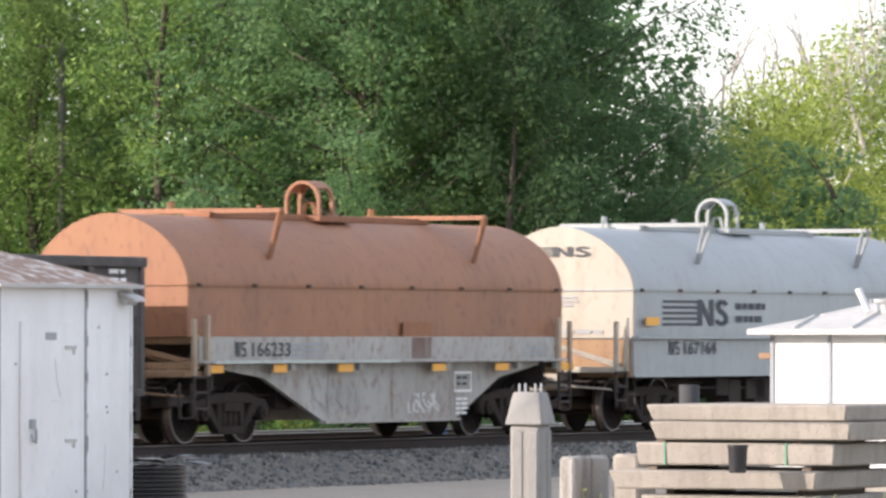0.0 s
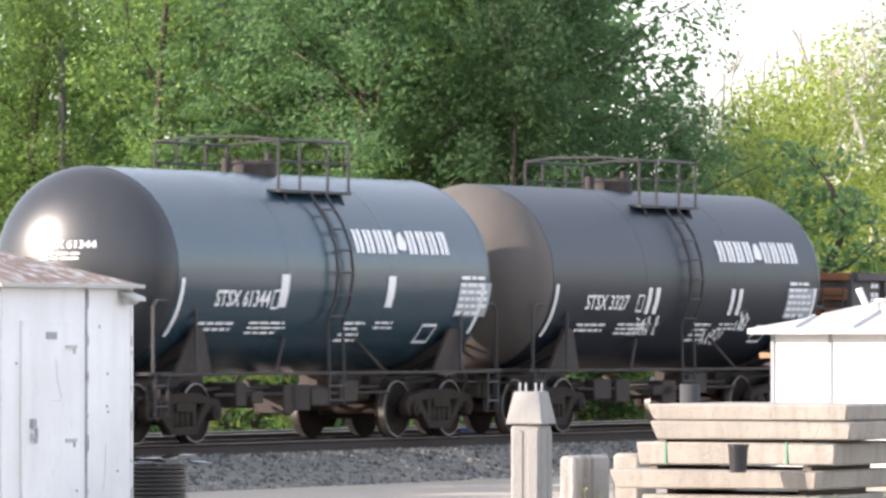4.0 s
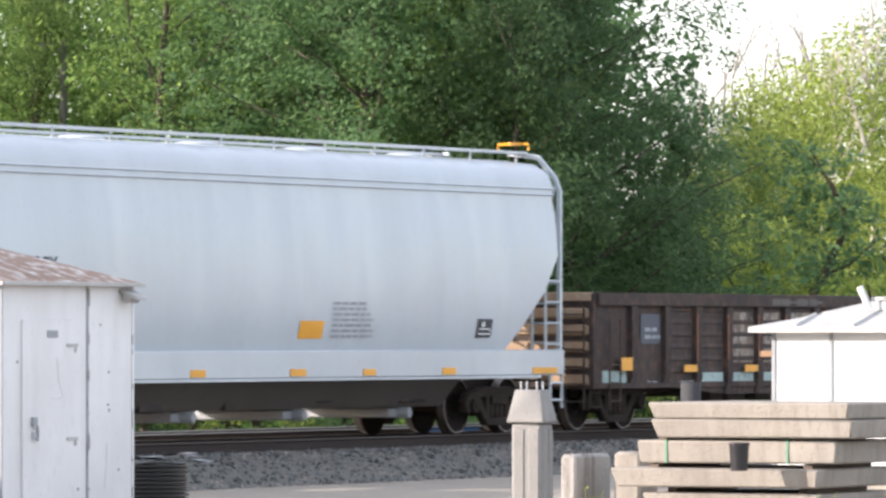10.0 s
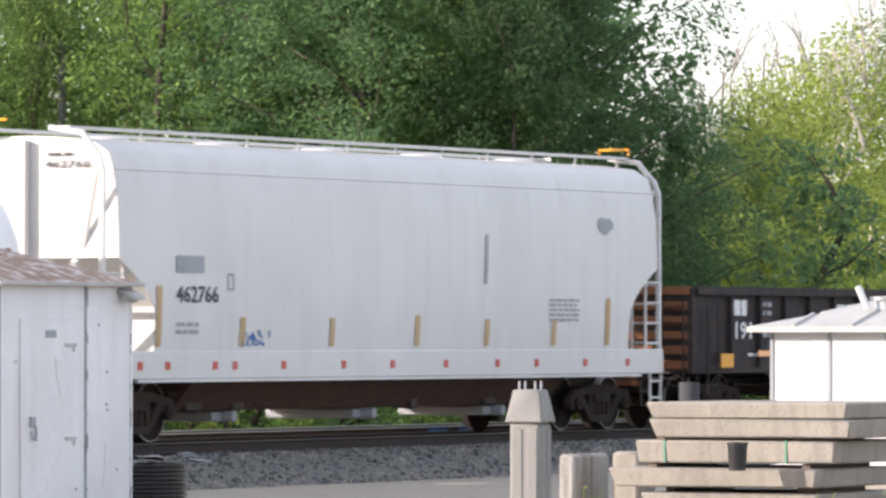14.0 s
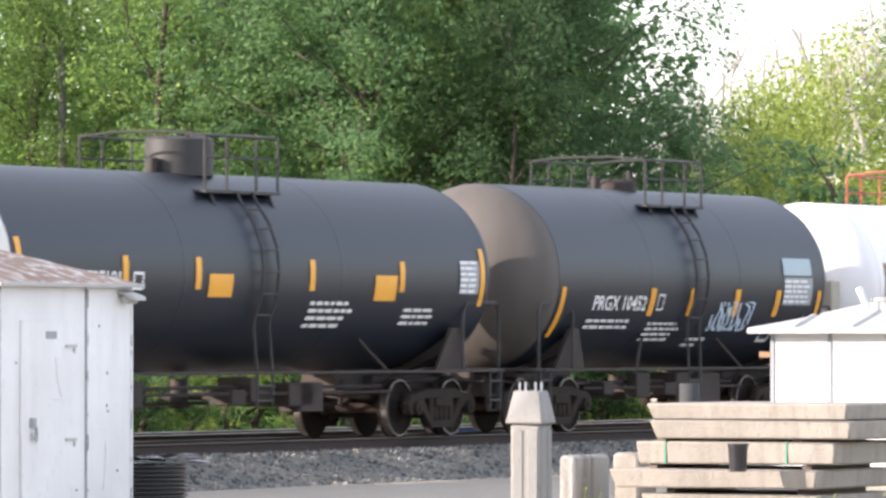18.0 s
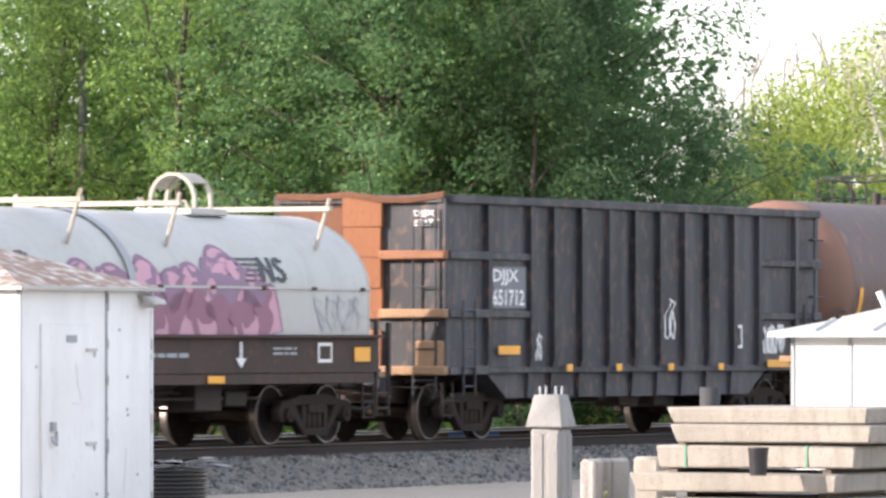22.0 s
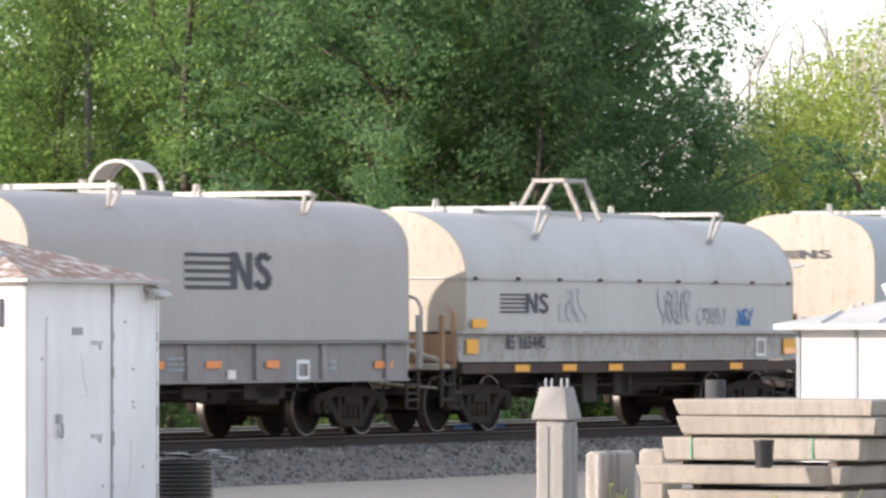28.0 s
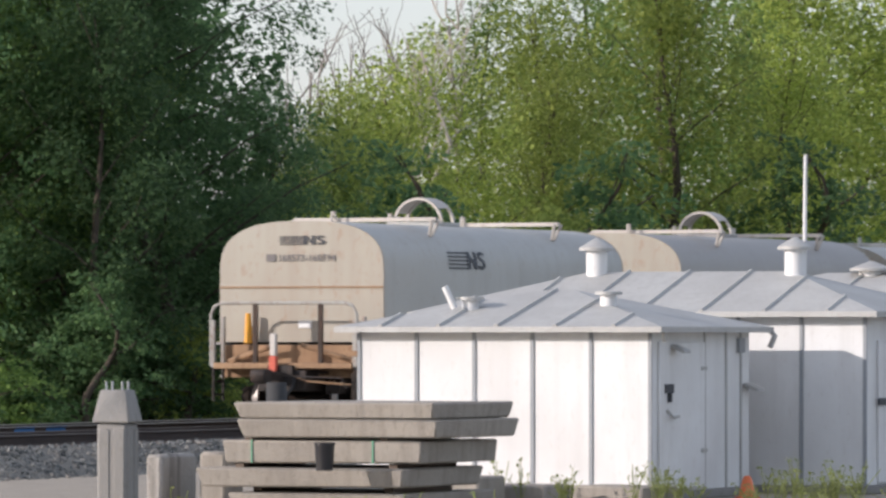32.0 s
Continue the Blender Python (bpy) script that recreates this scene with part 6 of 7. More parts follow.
        part("sill_foot", Build().box(-half + .9, half - .9, min(yy, yy + s * .06), max(yy, yy + s * .06), .90, .94), mat, car)
        for z in (3.88, 3.98, 4.08):
            yq = 1.47 if z < 4 else 1.43
            part("eave_ridge", Build().tube([(-half + .30, s * yq, z), (half - .30, s * yq, z)], .022, 5), mat, side_ob)
        # running boards on the roof edge
        part("roof_walk", Build().box(-half + .05, half - .05, s * .78 - .12, s * .78 + .12, 4.56, 4.60), mat, car)
        for i in range(12):
            x = -half + .5 + (2 * half - 1) * i / 11
            part("walk_bracket", Build().tube([(x, s * .9, 4.36), (x, s * .9, 4.56)], .018, 5), mat, car)
    for i in range(5):
        x = -half * .72 + half * 1.44 * i / 4
        part("roof_hatch", Build().lathe([(4.40, .36), (4.49, .36), (4.52, .30)], "z", (x, 0, 0), 20), mat, car, smooth=35)
    part("walk_marker", Build().tube([(-half + .25, 1.0, 4.62), (-half + .25, 1.0, 4.72), (-half + .25, .45, 4.72), (-half + .25, .45, 4.62)], .022).tube([(-half + .55, 1.0, 4.72), (-half + .55, .45, 4.72)], .022), YELLOW, car, "yellow end grab iron")
    part("walk_marker", Build().tube([(half - .25, -1.0, 4.62), (half - .25, -1.0, 4.72), (half - .25, -.45, 4.72), (half - .25, -.45, 4.62)], .022).tube([(half - .75, -.9, 4.72), (half - .25, -.9, 4.72)], .022), YELLOW, car)
    part("bay_skirt", Build().along_x([(-1.30, 1.0), (-.85, .46), (.85, .46), (1.30, 1.0)], -half + 3.1, half - 3.1), HEAD_GREY if curve else BAY_BROWN, car, "grimy sloped hopper bottom")
    for i in range(bays):
        w = (2 * half - 5.2) / bays
        x = -half + 2.6 + w * (i + .5)
        a, c = w * .47, .32
        b_ = Build().add([(x - a, -1.35, 1.0), (x + a, -1.35, 1.0), (x + a, 1.35, 1.0), (x - a, 1.35, 1.0), (x - c, -.45, .42), (x + c, -.45, .42), (x + c, .45, .42), (x - c, .45, .42)],
                         [(0, 1, 5, 4), (1, 2, 6, 5), (2, 3, 7, 6), (3, 0, 4, 7), (4, 5, 6, 7)])
        part("hopper_bay", b_, HEAD_GREY if curve else STEEL_DARK, car)
        part("outlet", Build().box(x - .34, x + .34, -.75, .75, .30, .44).cyl((x, -.95, .37), (x, .95, .37), .09, 10), GREY_MARK, car, bevel=.01)

    def side(x, z):
        for (y0, z0), (y1, z1) in zip(pts, pts[1:]):
            if z0 <= z <= z1:
                q = (z - z0) / (z1 - z0)
                return (x, y0 + (y1 - y0) * q, z), (0, -1, 0)
        return (x, -1.5, z), (0, -1, 0)
    return car, side_ob, side


car, bd, sd = hopper("pale blue-grey curved covered hopper with lit white end", -103.0, 9.5, HOPPER_BLUE, 4, True)
marks("car_number", bd, DARK_MARK, [word("CPCX", -7.58, -6.72, 2.48, 2.70), word("816087", -7.58, -6.44, 2.0, 2.23)], sd)
marks("data_panel", bd, GREY_MARK, bars(1.48, 2.88, 1.53, 2.12, 7, 3) + frame_mark(-5.98, -5.72, 2.24, 2.46, .03) + bars(-7.6, -6.7, 1.58, 1.78, 2, 5), sd)
marks("warning_square", bd, YELLOW, [rect(.47, 1.22, 1.54, 1.81)], sd)
marks("tag_square", bd, DARK_MARK, [rect(6.35, 6.87, 1.55, 1.85)], sd)
marks("tag_lines", bd, WHITE_MARK, frame_mark(6.42, 6.80, 1.60, 1.70, .02) + [rect(6.5, 6.6, 1.72, 1.8)], sd, lift=.014)
marks("end_number", car, DARK_MARK, [word("CPCX", .35, .95, 3.92, 4.06), word("816087", .35, 1.12, 3.66, 3.80)] + bars(.3, .9, 2.8, 3.1, 4, 3) + bars(-.7, -.3, 2.8, 3.2, 4, 4), rear(-9.19), lift=.02)
yellow_plates(car, -1.552, [(-9.38, -8.44, .96, 1.06), (-5.54, -5.06, .97, 1.08), (-2.89, -2.44, .97, 1.08), (.15, .64, .97, 1.08), (2.48, 2.88, .97, 1.07), (5.12, 5.58, .97, 1.08), (8.3, 9.2, .97, 1.07)])

# ---- black gondola ----
car = gondola("gondola_car", "black ribbed drop-belly gondola with faded lettering", -121.85, 7.8, .93, 2.40, [-6.39, -5.17, -4.11, -3.06, -1.99, -.94, .13, 1.22, 2.35, 3.4, 4.45, 5.5, 6.6], GON_BLACK, END_RUST, .42, .09, 5)
marks("car_number", car, WHITE_MARK, [word("191", -6.12, -5.45, 1.52, 1.82), rect(-6.18, -5.92, 1.93, 2.2), rect(-5.88, -5.66, 1.93, 2.2)], flat(-1.515))
marks("faded_lettering", car, GREY_MARK, bars(-5.02, -4.3, 1.45, 1.85, 1, 3) + bars(-5.0, -4.4, 1.9, 2.2, 2, 4), flat(-1.515))
marks("white_patch", car, WHITE_MARK, scribble(.25, 1.12, 1.62, 2.05, 5, 7, .10) + scribble(1.3, 1.75, 1.55, 2.15, 6, 4, .10) + [rect(x0, x1, z, z + .085, rows=1) for z, n_ in ((2.05, 4), (1.90, 4), (1.75, 4), (1.60, 3)) for x0, x1 in ((-1.9, -1.45), (-1.35, -1.02), (-.84, -.4), (-.3, .04))[4 - n_:]], flat(-1.517))
marks("tag_square", car, WHITE_MARK, frame_mark(-2.73, -2.35, 1.58, 1.95, .08) + frame_mark(6.2, 6.55, 1.35, 1.75, .05) + bars(-5.6, -5.1, 1.2, 1.3, 1, 3) + bars(6.0, 6.6, 1.08, 1.25, 2, 4), flat(-1.515))
yellow_plates(car, -1.61, [(-6.91, -6.4, 1.03, 1.27), (-3.85, -3.31, .85, .98), (-.7, -.21, .85, .97), (.36, .89, .85, .97), (3.46, 3.97, .85, .97), (6.9, 7.3, 1.03, 1.27)])

# ---- white hopper ----
car, bd, sd = hopper("off-white covered hopper with graffiti tag and worn sill", -140.2, 9.3, HOPPER_WHITE, 3, False, paint("bright_white_hopper_end", (.60, .59, .57), (.50, .48, .45), rough=.5, spots=.08))
marks("car_number", bd, DARK_MARK, [word("462766", -7.33, -6.07, 2.06, 2.31)], sd)
marks("faded_mark", bd, GREY_MARK, [rect(-7.33, -6.5, 2.5, 2.75)] + bars(-7.3, -6.5, 1.58, 1.8, 2, 3) + frame_mark(-5.8, -5.6, 2.25, 2.5, .03) + bars(4.9, 6.2, 1.8, 2.2, 5, 7), sd)
marks("blue_scrawl", bd, BLUE_PAINT, scribble(-5.33, -4.5, 1.42, 1.66, 3, 5, .04), sd)
marks("reflector_strip", bd, material("worn_yellow_strip", (.42, .28, .12), (.5, .42, .3), .7), [rect(x, x + .16, 1.42, z) for x, z in ((-7.9, 2.3), (-5.4, 1.85), (-2.6, 1.85), (.2, 1.9), (2.6, 1.85), (5.0, 1.85), (7.0, 2.2))], sd)
marks("dark_scrape", bd, GREY_MARK, [rect(2.55, 2.66, 2.4, 3.2, .06), blob(7.0, 3.4, .25, .16, 4)], sd)
marks("end_number", car, DARK_MARK, [word("462766", .35, 1.12, 4.0, 4.1)] + bars(.4, .9, 4.15, 4.24, 1, 3), rear(-8.99), lift=.02)
for x in (-8.4, -7.6, -6.2, -5.6, -4.1, -2.2, -.6, 1.2, 3.0, 4.4, 6.2, 7.8):
    part("reflector", Build().box(x, x + .13, -1.562, -1.553, 1.08, 1.2), plain("red_reflector", (.5, .06, .05), .4), car)

# ---- white tank with the red band ----
car, sh, sd = tank_car("tank_car", "white tank car with red oxide centre band", -157.4, 5.5, 1.52, 2.52, TANK_WHITE, TANK_WHITE, TANK_WHITE, (.60, .62), TANK_WHITE, TANK_RED, 4.68, band=(-1.5, 1.5), rail_mat=END_CREAM)
for x in (-6.64, -6.20, 6.20, 6.64):
    part("corner_post", Build().box(x - .045, x + .045, -1.50, -1.42, .36, 2.08), END_CREAM if x < 0 else TANK_WHITE, car, "tall white corner post", .012)
for x0, x1 in ((-6.60, -6.24), (6.24, 6.60)):
    for z in (.42, .72, 1.02, 1.45, 1.75):
        part("rung", Build().tube([(x0, -1.46, z), (x1, -1.46, z)], .02, 6), END_CREAM if x0 < 0 else TANK_WHITE, car)
for x in (-4.95, 4.95):
    part("side_bracket", Build().tube([(x, -1.44, 1.05), (x, -1.46, 1.66), (x - .22, -1.40, 1.84)], .045, 6), TANK_WHITE, car)
part("brake_housing", Build().box(-6.52, -6.16, -1.0, .2, 1.95, 2.60), END_CREAM, car, "white hand-brake housing", .03)
part("brake_hand_wheel", Build().lathe([(-6.60, .27), (-6.57, .30), (-6.54, .27)], "x", (0, .55, 1.62), 22, False).tube([(-6.57, .27, 1.62), (-6.57, .83, 1.62)], .018).tube([(-6.57, .55, 1.34), (-6.57, .55, 1.90)], .018), END_CREAM, car, "white brake wheel")
reporting(sh, sd, DARK_MARK, [("RCRX  2669", -4.9, -3.05, 2.12, 2.38)])
marks("warning_square", sh, YELLOW, [rect(2.04, 2.81, 2.01, 2.43)], sd)
marks("warning_lettering", sh, GREY_MARK, [rect(3.0, 4.0, 2.15, 2.24)] + bars(-4.9, -3.6, 1.66, 1.9, 2, 3) + bars(-2.9, -1.9, 1.5, 1.95, 5, 4) + bars(1.7, 3.6, 1.75, 1.9, 2, 5) + bars(4.1, 5.0, 2.0, 2.55, 6, 6) + frame_mark(-2.75, -2.5, 2.1, 2.38, .03), sd)
marks("blue_placard", sh, BLUE_PAINT, [rect(3.6, 3.95, 1.68, 1.88)], sd)
marks("reflector_strip", sh, TAN_RUST, [rect(x, x + .14, z, z + .5) for x, z in ((-2.9, 2.1), (-1.65, 2.1), (1.9, 2.1))] + [rect(-5.3, -5.15, 2.28, 2.93, rows=8), rect(5.2, 5.35, 2.1, 2.8, rows=8)], sd)

# ---- black tanks ----
TAG_BLUE = plain("pale_blue_spray", (.45, .55, .66), .6)
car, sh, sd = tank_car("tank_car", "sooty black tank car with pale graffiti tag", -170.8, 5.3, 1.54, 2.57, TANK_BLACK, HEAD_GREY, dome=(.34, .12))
reporting(sh, sd, WHITE_MARK, [("PRGX 10452", -3.93, -1.92, 2.02, 2.27)])
marks("reflector_strip", sh, YELLOW, [rect(x, x + .2, 1.94, 2.40) for x in (-1.81, -.25, 1.59, 3.28)] + [rect(-5.2, -5.05, 1.58, 2.40, rows=8), rect(5.05, 5.2, 1.58, 2.40, rows=8)], sd)
marks("graffiti_tag", sh, TAG_BLUE, scribble(.88, 2.41, 1.68, 2.18, 21, 9, .07), sd)
marks("test_table", sh, GREY_MARK, [rect(3.6, 4.8, 2.14, 2.62)], sd)
marks("pale_panel", sh, plain("pale_blue_panel", (.25, .33, .38), .3), [rect(3.55, 4.75, 2.66, 2.96)], sd)
marks("data_panel", sh, WHITE_MARK, bars(-4.0, -2.0, 1.7, 1.9, 2, 3) + bars(-1.6, -.2, 1.5, 1.85, 4, 4) + bars(3.6, 4.75, 2.16, 2.6, 5, 5) + frame_mark(-1.5, -1.25, 2.03, 2.3, .03) + frame_mark(3.2, 3.65, 1.5, 1.78, .05) + bars(.3, 1.1, 1.4, 1.6, 2, 6), sd, lift=.014)

car, sh, sd = tank_car("tank_car", "long black tank car with white end and tall hatch", -185.95, 7.3, 1.50, 2.55, TANK_BLACK, HEAD_STAINED, dome=(.52, .50))
reporting(sh, sd, WHITE_MARK, [("CTCX 727191", -6.3, -4.31, 2.28, 2.53)])
marks("reflector_strip", sh, YELLOW, [rect(x, x + .16, 2.28, 2.75) for x in (-4.25, -2.12, 1.38, 4.30)] + [rect(-7.2, -7.05, 2.07, 2.98, rows=8), rect(7.05, 7.2, 2.07, 2.98, rows=8)], sd)
marks("warning_square", sh, YELLOW, [rect(-1.72, -1.0, 2.17, 2.51), rect(3.5, 4.21, 2.14, 2.53)], sd)
marks("test_table", sh, GREY_MARK, [rect(6.35, 7.0, 2.26, 2.78)], sd)
marks("data_panel", sh, WHITE_MARK, bars(-6.3, -4.6, 1.9, 2.15, 2, 3) + bars(1.5, 3.0, 1.7, 2.15, 4, 4) + bars(4.6, 5.7, 1.75, 2.05, 3, 5) + bars(6.35, 7.0, 2.26, 2.8, 6, 6) + frame_mark(-3.95, -3.65, 2.26, 2.52, .04), sd, lift=.014)

# head brown lightened beyond the shell for the sun falling on it
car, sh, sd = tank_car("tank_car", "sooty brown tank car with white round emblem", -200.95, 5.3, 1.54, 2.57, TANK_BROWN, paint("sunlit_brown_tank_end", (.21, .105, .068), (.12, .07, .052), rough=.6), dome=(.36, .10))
marks("emblem", sh, WHITE_MARK, [blob(1.74, 2.92, .30, .30, 7, 20, .05), blob(1.74, 2.62, .47, .34, 8, 24, .08), blob(1.74, 2.28, .30, .30, 9, 20, .05)], sd)
marks("emblem_figure", sh, TANK_BROWN, [rect(1.69, 1.79, 2.45, 3.05), rect(1.46, 1.54, 2.44, 2.82, .46), rect(1.94, 2.02, 2.44, 2.82, -.50), rect(1.36, 2.12, 2.60, 2.66, rows=2), rect(1.60, 1.88, 3.02, 3.08, rows=1)], sd, lift=.016)
marks("emblem_arrow", sh, YELLOW, [rect(1.70, 1.78, 2.12, 2.42), ([(1.60, 2.36), (1.88, 2.36), (1.74, 2.52)], [(0, 1, 2)]), blob(1.74, 2.12, .09, .08, 3, 12, .1)], sd, "yellow arrow", lift=.018)
marks("script_lettering", sh, WHITE_MARK, block_brand(2.42, 4.0, 2.45, 2.82, 6), sd)
reporting(sh, sd, WHITE_MARK, [("STSX 4530", -3.74, -1.84, 2.18, 2.42)])
marks("reflector_strip", sh, YELLOW, [rect(-2.94, -2.75, 2.1, 2.42), rect(-.64, -.47, 2.12, 2.37), rect(3.6, 3.8, 2.1, 2.5), rect(-5.1, -4.95, 1.91, 2.53, rows=8), rect(5.05, 5.2, 1.9, 2.6, rows=8)], sd)
marks("test_table", sh, GREY_MARK, [rect(4.1, 5.0, 2.12, 2.6)], sd)
marks("data_panel", sh, GREY_MARK, bars(-3.8, -2.2, 1.7, 1.95, 2, 3) + bars(-1.2, -.1, 1.6, 1.85, 3, 4) + bars(.8, 2.0, 1.55, 1.85, 3, 5) + frame_mark(2.9, 3.4, 1.55, 1.8, .05), sd)

# ---- tall scrap gondola ----
car = gondola("gondola_car", "tall blue-black scrap gondola with buckled rusty end", -214.95, 7.05, 1.06, 3.86, [-5.7, -4.2, -3.37, -2.35, -1.33, -.36, .60, 1.56, 2.52, 3.53, 4.55, 6.08], GON_SCRAP, GON_SCRAP, .0, .15, 0, chord=.12)
part("belly", Build().along_y([(-5.6, 1.06), (-4.9, .66), (4.3, .66), (5.0, 1.06)], -1.46, 1.46), GON_SCRAP, car)
for x in (-4.2, -3.37, -2.35, -1.33, -.36, .60, 1.56, 2.52, 3.53):
    part("post_foot", Build().along_x([(-1.46, .66), (-1.50, .66), (-1.53, 1.06), (-1.46, 1.06)], x - .05, x + .05), GON_SCRAP, car)
DARK_RUST = paint("dark_rust_plate", (.16, .075, .045), (.09, .048, .034), rough=.85, spots=.4, scale=4, spec=.2)
plate = Build()
for i in range(4):
    z = 1.92 + i * .485
    plate.box(-7.17 - .02 * (i % 2), -7.10, -.42 + .015 * (i % 3), .29, z, z + .485)
part("rusted_end_plate", plate, END_RUST, car, "bright rusted end plate", .01)
part("rusted_end_plate", Build().box(-7.14, -7.08, .30, 1.45, 1.15, 3.70), DARK_RUST, car, "dark rusted end plate", .02)
part("bent_plate", Build().box(-7.16, -7.10, -.40, -.1, 1.1, 1.75), RUSTY, car, "rusty bent plate", .02)
part("tan_plate", Build().box(-7.18, -7.10, -1.50, -1.0, 1.16, 1.58), TAN_RUST, car, "tan scraped plate", .02)
part("bent_chord", Build().tube([(-7.12, 1.5, 3.86), (-7.16, .7, 3.84), (-7.15, .2, 3.88), (-7.18, -.4, 3.80), (-7.15, -.9, 3.79), (-7.12, -1.5, 3.87)], .06, 5), DARK_RUST, car, "buckled rusty top chord")
# end bands coloured a sunlit rust tan, left dark round the corner
for z, mm in ((1.04, TAN_RUST), (1.94, TAN_RUST), (2.86, RUSTY)):
    part("end_band", Build().box(-7.24, -7.06, -1.56, -.38, z, z + .14), mm, car, bevel=.02)
    part("corner_band", Build().box(-7.10, -5.76, -1.60, -1.50, z, z + .14), GON_SCRAP, car, bevel=.015)
    if z > 1.5:
        part("corner_band", Build().box(-5.64, -4.26, -1.58, -1.50, z, z + .12), GON_SCRAP, car, bevel=.015)
        part("corner_band", Build().box(4.62, 6.02, -1.58, -1.50, z, z + .12), GON_SCRAP, car, bevel=.015)
    part("corner_band", Build().box(6.14, 7.10, -1.60, -1.50, z, z + .14), GON_SCRAP, car, bevel=.015)
marks("number_panel", car, plain("white_panel_grey", (.16, .17, .19), .6), [rect(-5.60, -4.34, 2.10, 2.76)], flat(-1.515))
marks("car_number", car, WHITE_MARK, [word("DJJX", -5.52, -4.62, 2.46, 2.72), word("651712", -5.52, -4.42, 2.14, 2.40)], flat(-1.525))
for k, (txt, z) in enumerate((("DJJX", 3.52), ("651712", 3.38))):
    marks("end_number", car, WHITE_MARK, [word(txt, .95, 1.32 + .14 * k, z, z + .11)], rear(-7.10), lift=.01)
marks("white_scrawl", car, WHITE_MARK, scribble(.85, 1.2, 1.6, 2.3, 4, 2, .05) + scribble(4.8, 5.6, 1.35, 1.85, 6, 8, .07) + frame_mark(3.66, 3.9, 1.45, 1.85, .05) + scribble(-4.1, -3.8, 1.25, 1.7, 5, 3, .04), flat(-1.525))
yellow_plates(car, -1.62, [(4.75, 5.65, 1.12, 1.25), (-5.5, -4.75, 1.36, 1.5)] + [(x - .1, x + .1, 1.08, 1.2) for x in (-2.95, -1.12, .87, 2.85)])
for z in (1.35, 1.85, 2.35, 2.85, 3.35):
    part("grab_iron", Build().tube([(6.55, -1.6, z), (6.55, -1.68, z), (7.0, -1.68, z), (7.0, -1.6, z)], .018, 5), GON_SCRAP, car)

# ---- white hooded car with the purple piece ----
PURPLE = plain("purple_spray", (.215, .125, .20), .55)
PINK = plain("pink_spray", (.50, .27, .34), .55)
PLUM = plain("plum_spray", (.24, .10, .15), .55)
car = freight_car("coil_car", "long pale hooded coil car with purple graffiti", -231.6, 7.6)
pf, sd = hood_profile(1.40, 1.64, 2.37, 3.50, 1.85)
sill_body(car, SILL_DARK, 7.4, 1.10, 1.62)
h = hood(car, 7.2, pf, sd, 1.64, NS_PALE, END_CREAM, 2.37, 0, (-5.9, -1.4, 1.4, 5.95), (-3.3, 3.85), END_CREAM, 3.58, .62, .16, 0, False, (.40, 4.10, .55))
part("centre_seam", Build().along_x([(y * 1.024, 1.64 + (z - 1.64) * 1.018) for y, z in pf], -.10, .10, caps=False), GREY_MARK, h, "grey centre joint", smooth=35)
end_gear(car, 7.4, TAN_RUST, None, STEEL_DARK)
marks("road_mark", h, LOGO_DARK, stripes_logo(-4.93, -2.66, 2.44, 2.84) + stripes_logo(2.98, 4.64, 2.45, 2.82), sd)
LOBES = [(-1.42, .52, .62), (-.55, .55, .56), (.42, .48, .66), (1.15, .45, .50), (1.75, .42, .60), (2.72, .62, .86), (3.55, .42, .52), (4.05, .34, .30)]


def piece(grow, z0, drop, lobes=LOBES, base=2.08):
    """A scalloped shape from z0 up to a row of round lobes."""
    pts, n = [], 110
    a, c = -2.05 - grow, 4.42 + grow
    for k in range(n + 1):
        x = a + (c - a) * k / n
        top = base
        for cx, hw, hh in lobes:
            q = (x - cx) / (hw + grow)
            if abs(q) < 1:
                top = max(top, base + (hh + grow) * sqrt(1 - q * q))
        edge = min(1, (x - a) / .25, (c - x) / .25)
        top = z0 + (top - drop - z0) * max(.05, edge) ** .5
        pts += [(x + (1.2 - x) * .10 * max(0, 1 - i / 3) * (1 + .5 * sin(9 * x)), z0 + (top - z0) * i / 5) for i in range(6)]
    return pts, [(k * 6 + i, (k + 1) * 6 + i, (k + 1) * 6 + i + 1, k * 6 + i + 1) for k in range(n) for i in range(5)]


marks("graffiti_outline", h, PURPLE, [piece(.06, 1.655, 0)], sd, lift=.008)
marks("graffiti_edge", h, PINK, [piece(0, 1.665, 0)], sd, lift=.013)
for k, (cx, hw, hh) in enumerate(LOBES[:7]):
    marks("graffiti_fill", h, PURPLE, [blob(cx, 2.16 + hh * .36, hw * .84, hh * .56, k + 3, 22, .30)], sd, lift=.018)
for k, x in enumerate((-1.35, -.75, -.15, .65, 1.3, 1.95, 2.6, 3.25, 3.85)):
    marks("graffiti_shadow", h, PLUM, [blob(x, 1.95 + .06 * (k % 3), .37 - .05 * (k % 2), .30, k + 11, 18, .5)], sd, lift=.018)
    marks("graffiti_drip", h, PLUM, [rect(x - .16, x + .02, 1.67, 1.95, .12 * (-1) ** k)], sd, lift=.0185)
for x, z, q in ((-1.62, 2.42, .10), (.25, 2.45, .12), (1.6, 2.4, .1), (3.0, 2.62, .12), (2.3, 2.38, .1)):
    marks("graffiti_highlight", h, PINK, [blob(x, z, q * 1.5, q, 5, 12, .4)], sd, lift=.022)
marks("grey_scrawl", h, GREY_MARK, scribble(5.5, 6.9, 1.72, 2.25, 9, 8, .025), sd)
marks("car_number", car, WHITE_MARK, [word("139844", -5.75, -4.43, 1.25, 1.53), word("NW", -6.42, -5.9, 1.25, 1.53)], flat(-1.49))
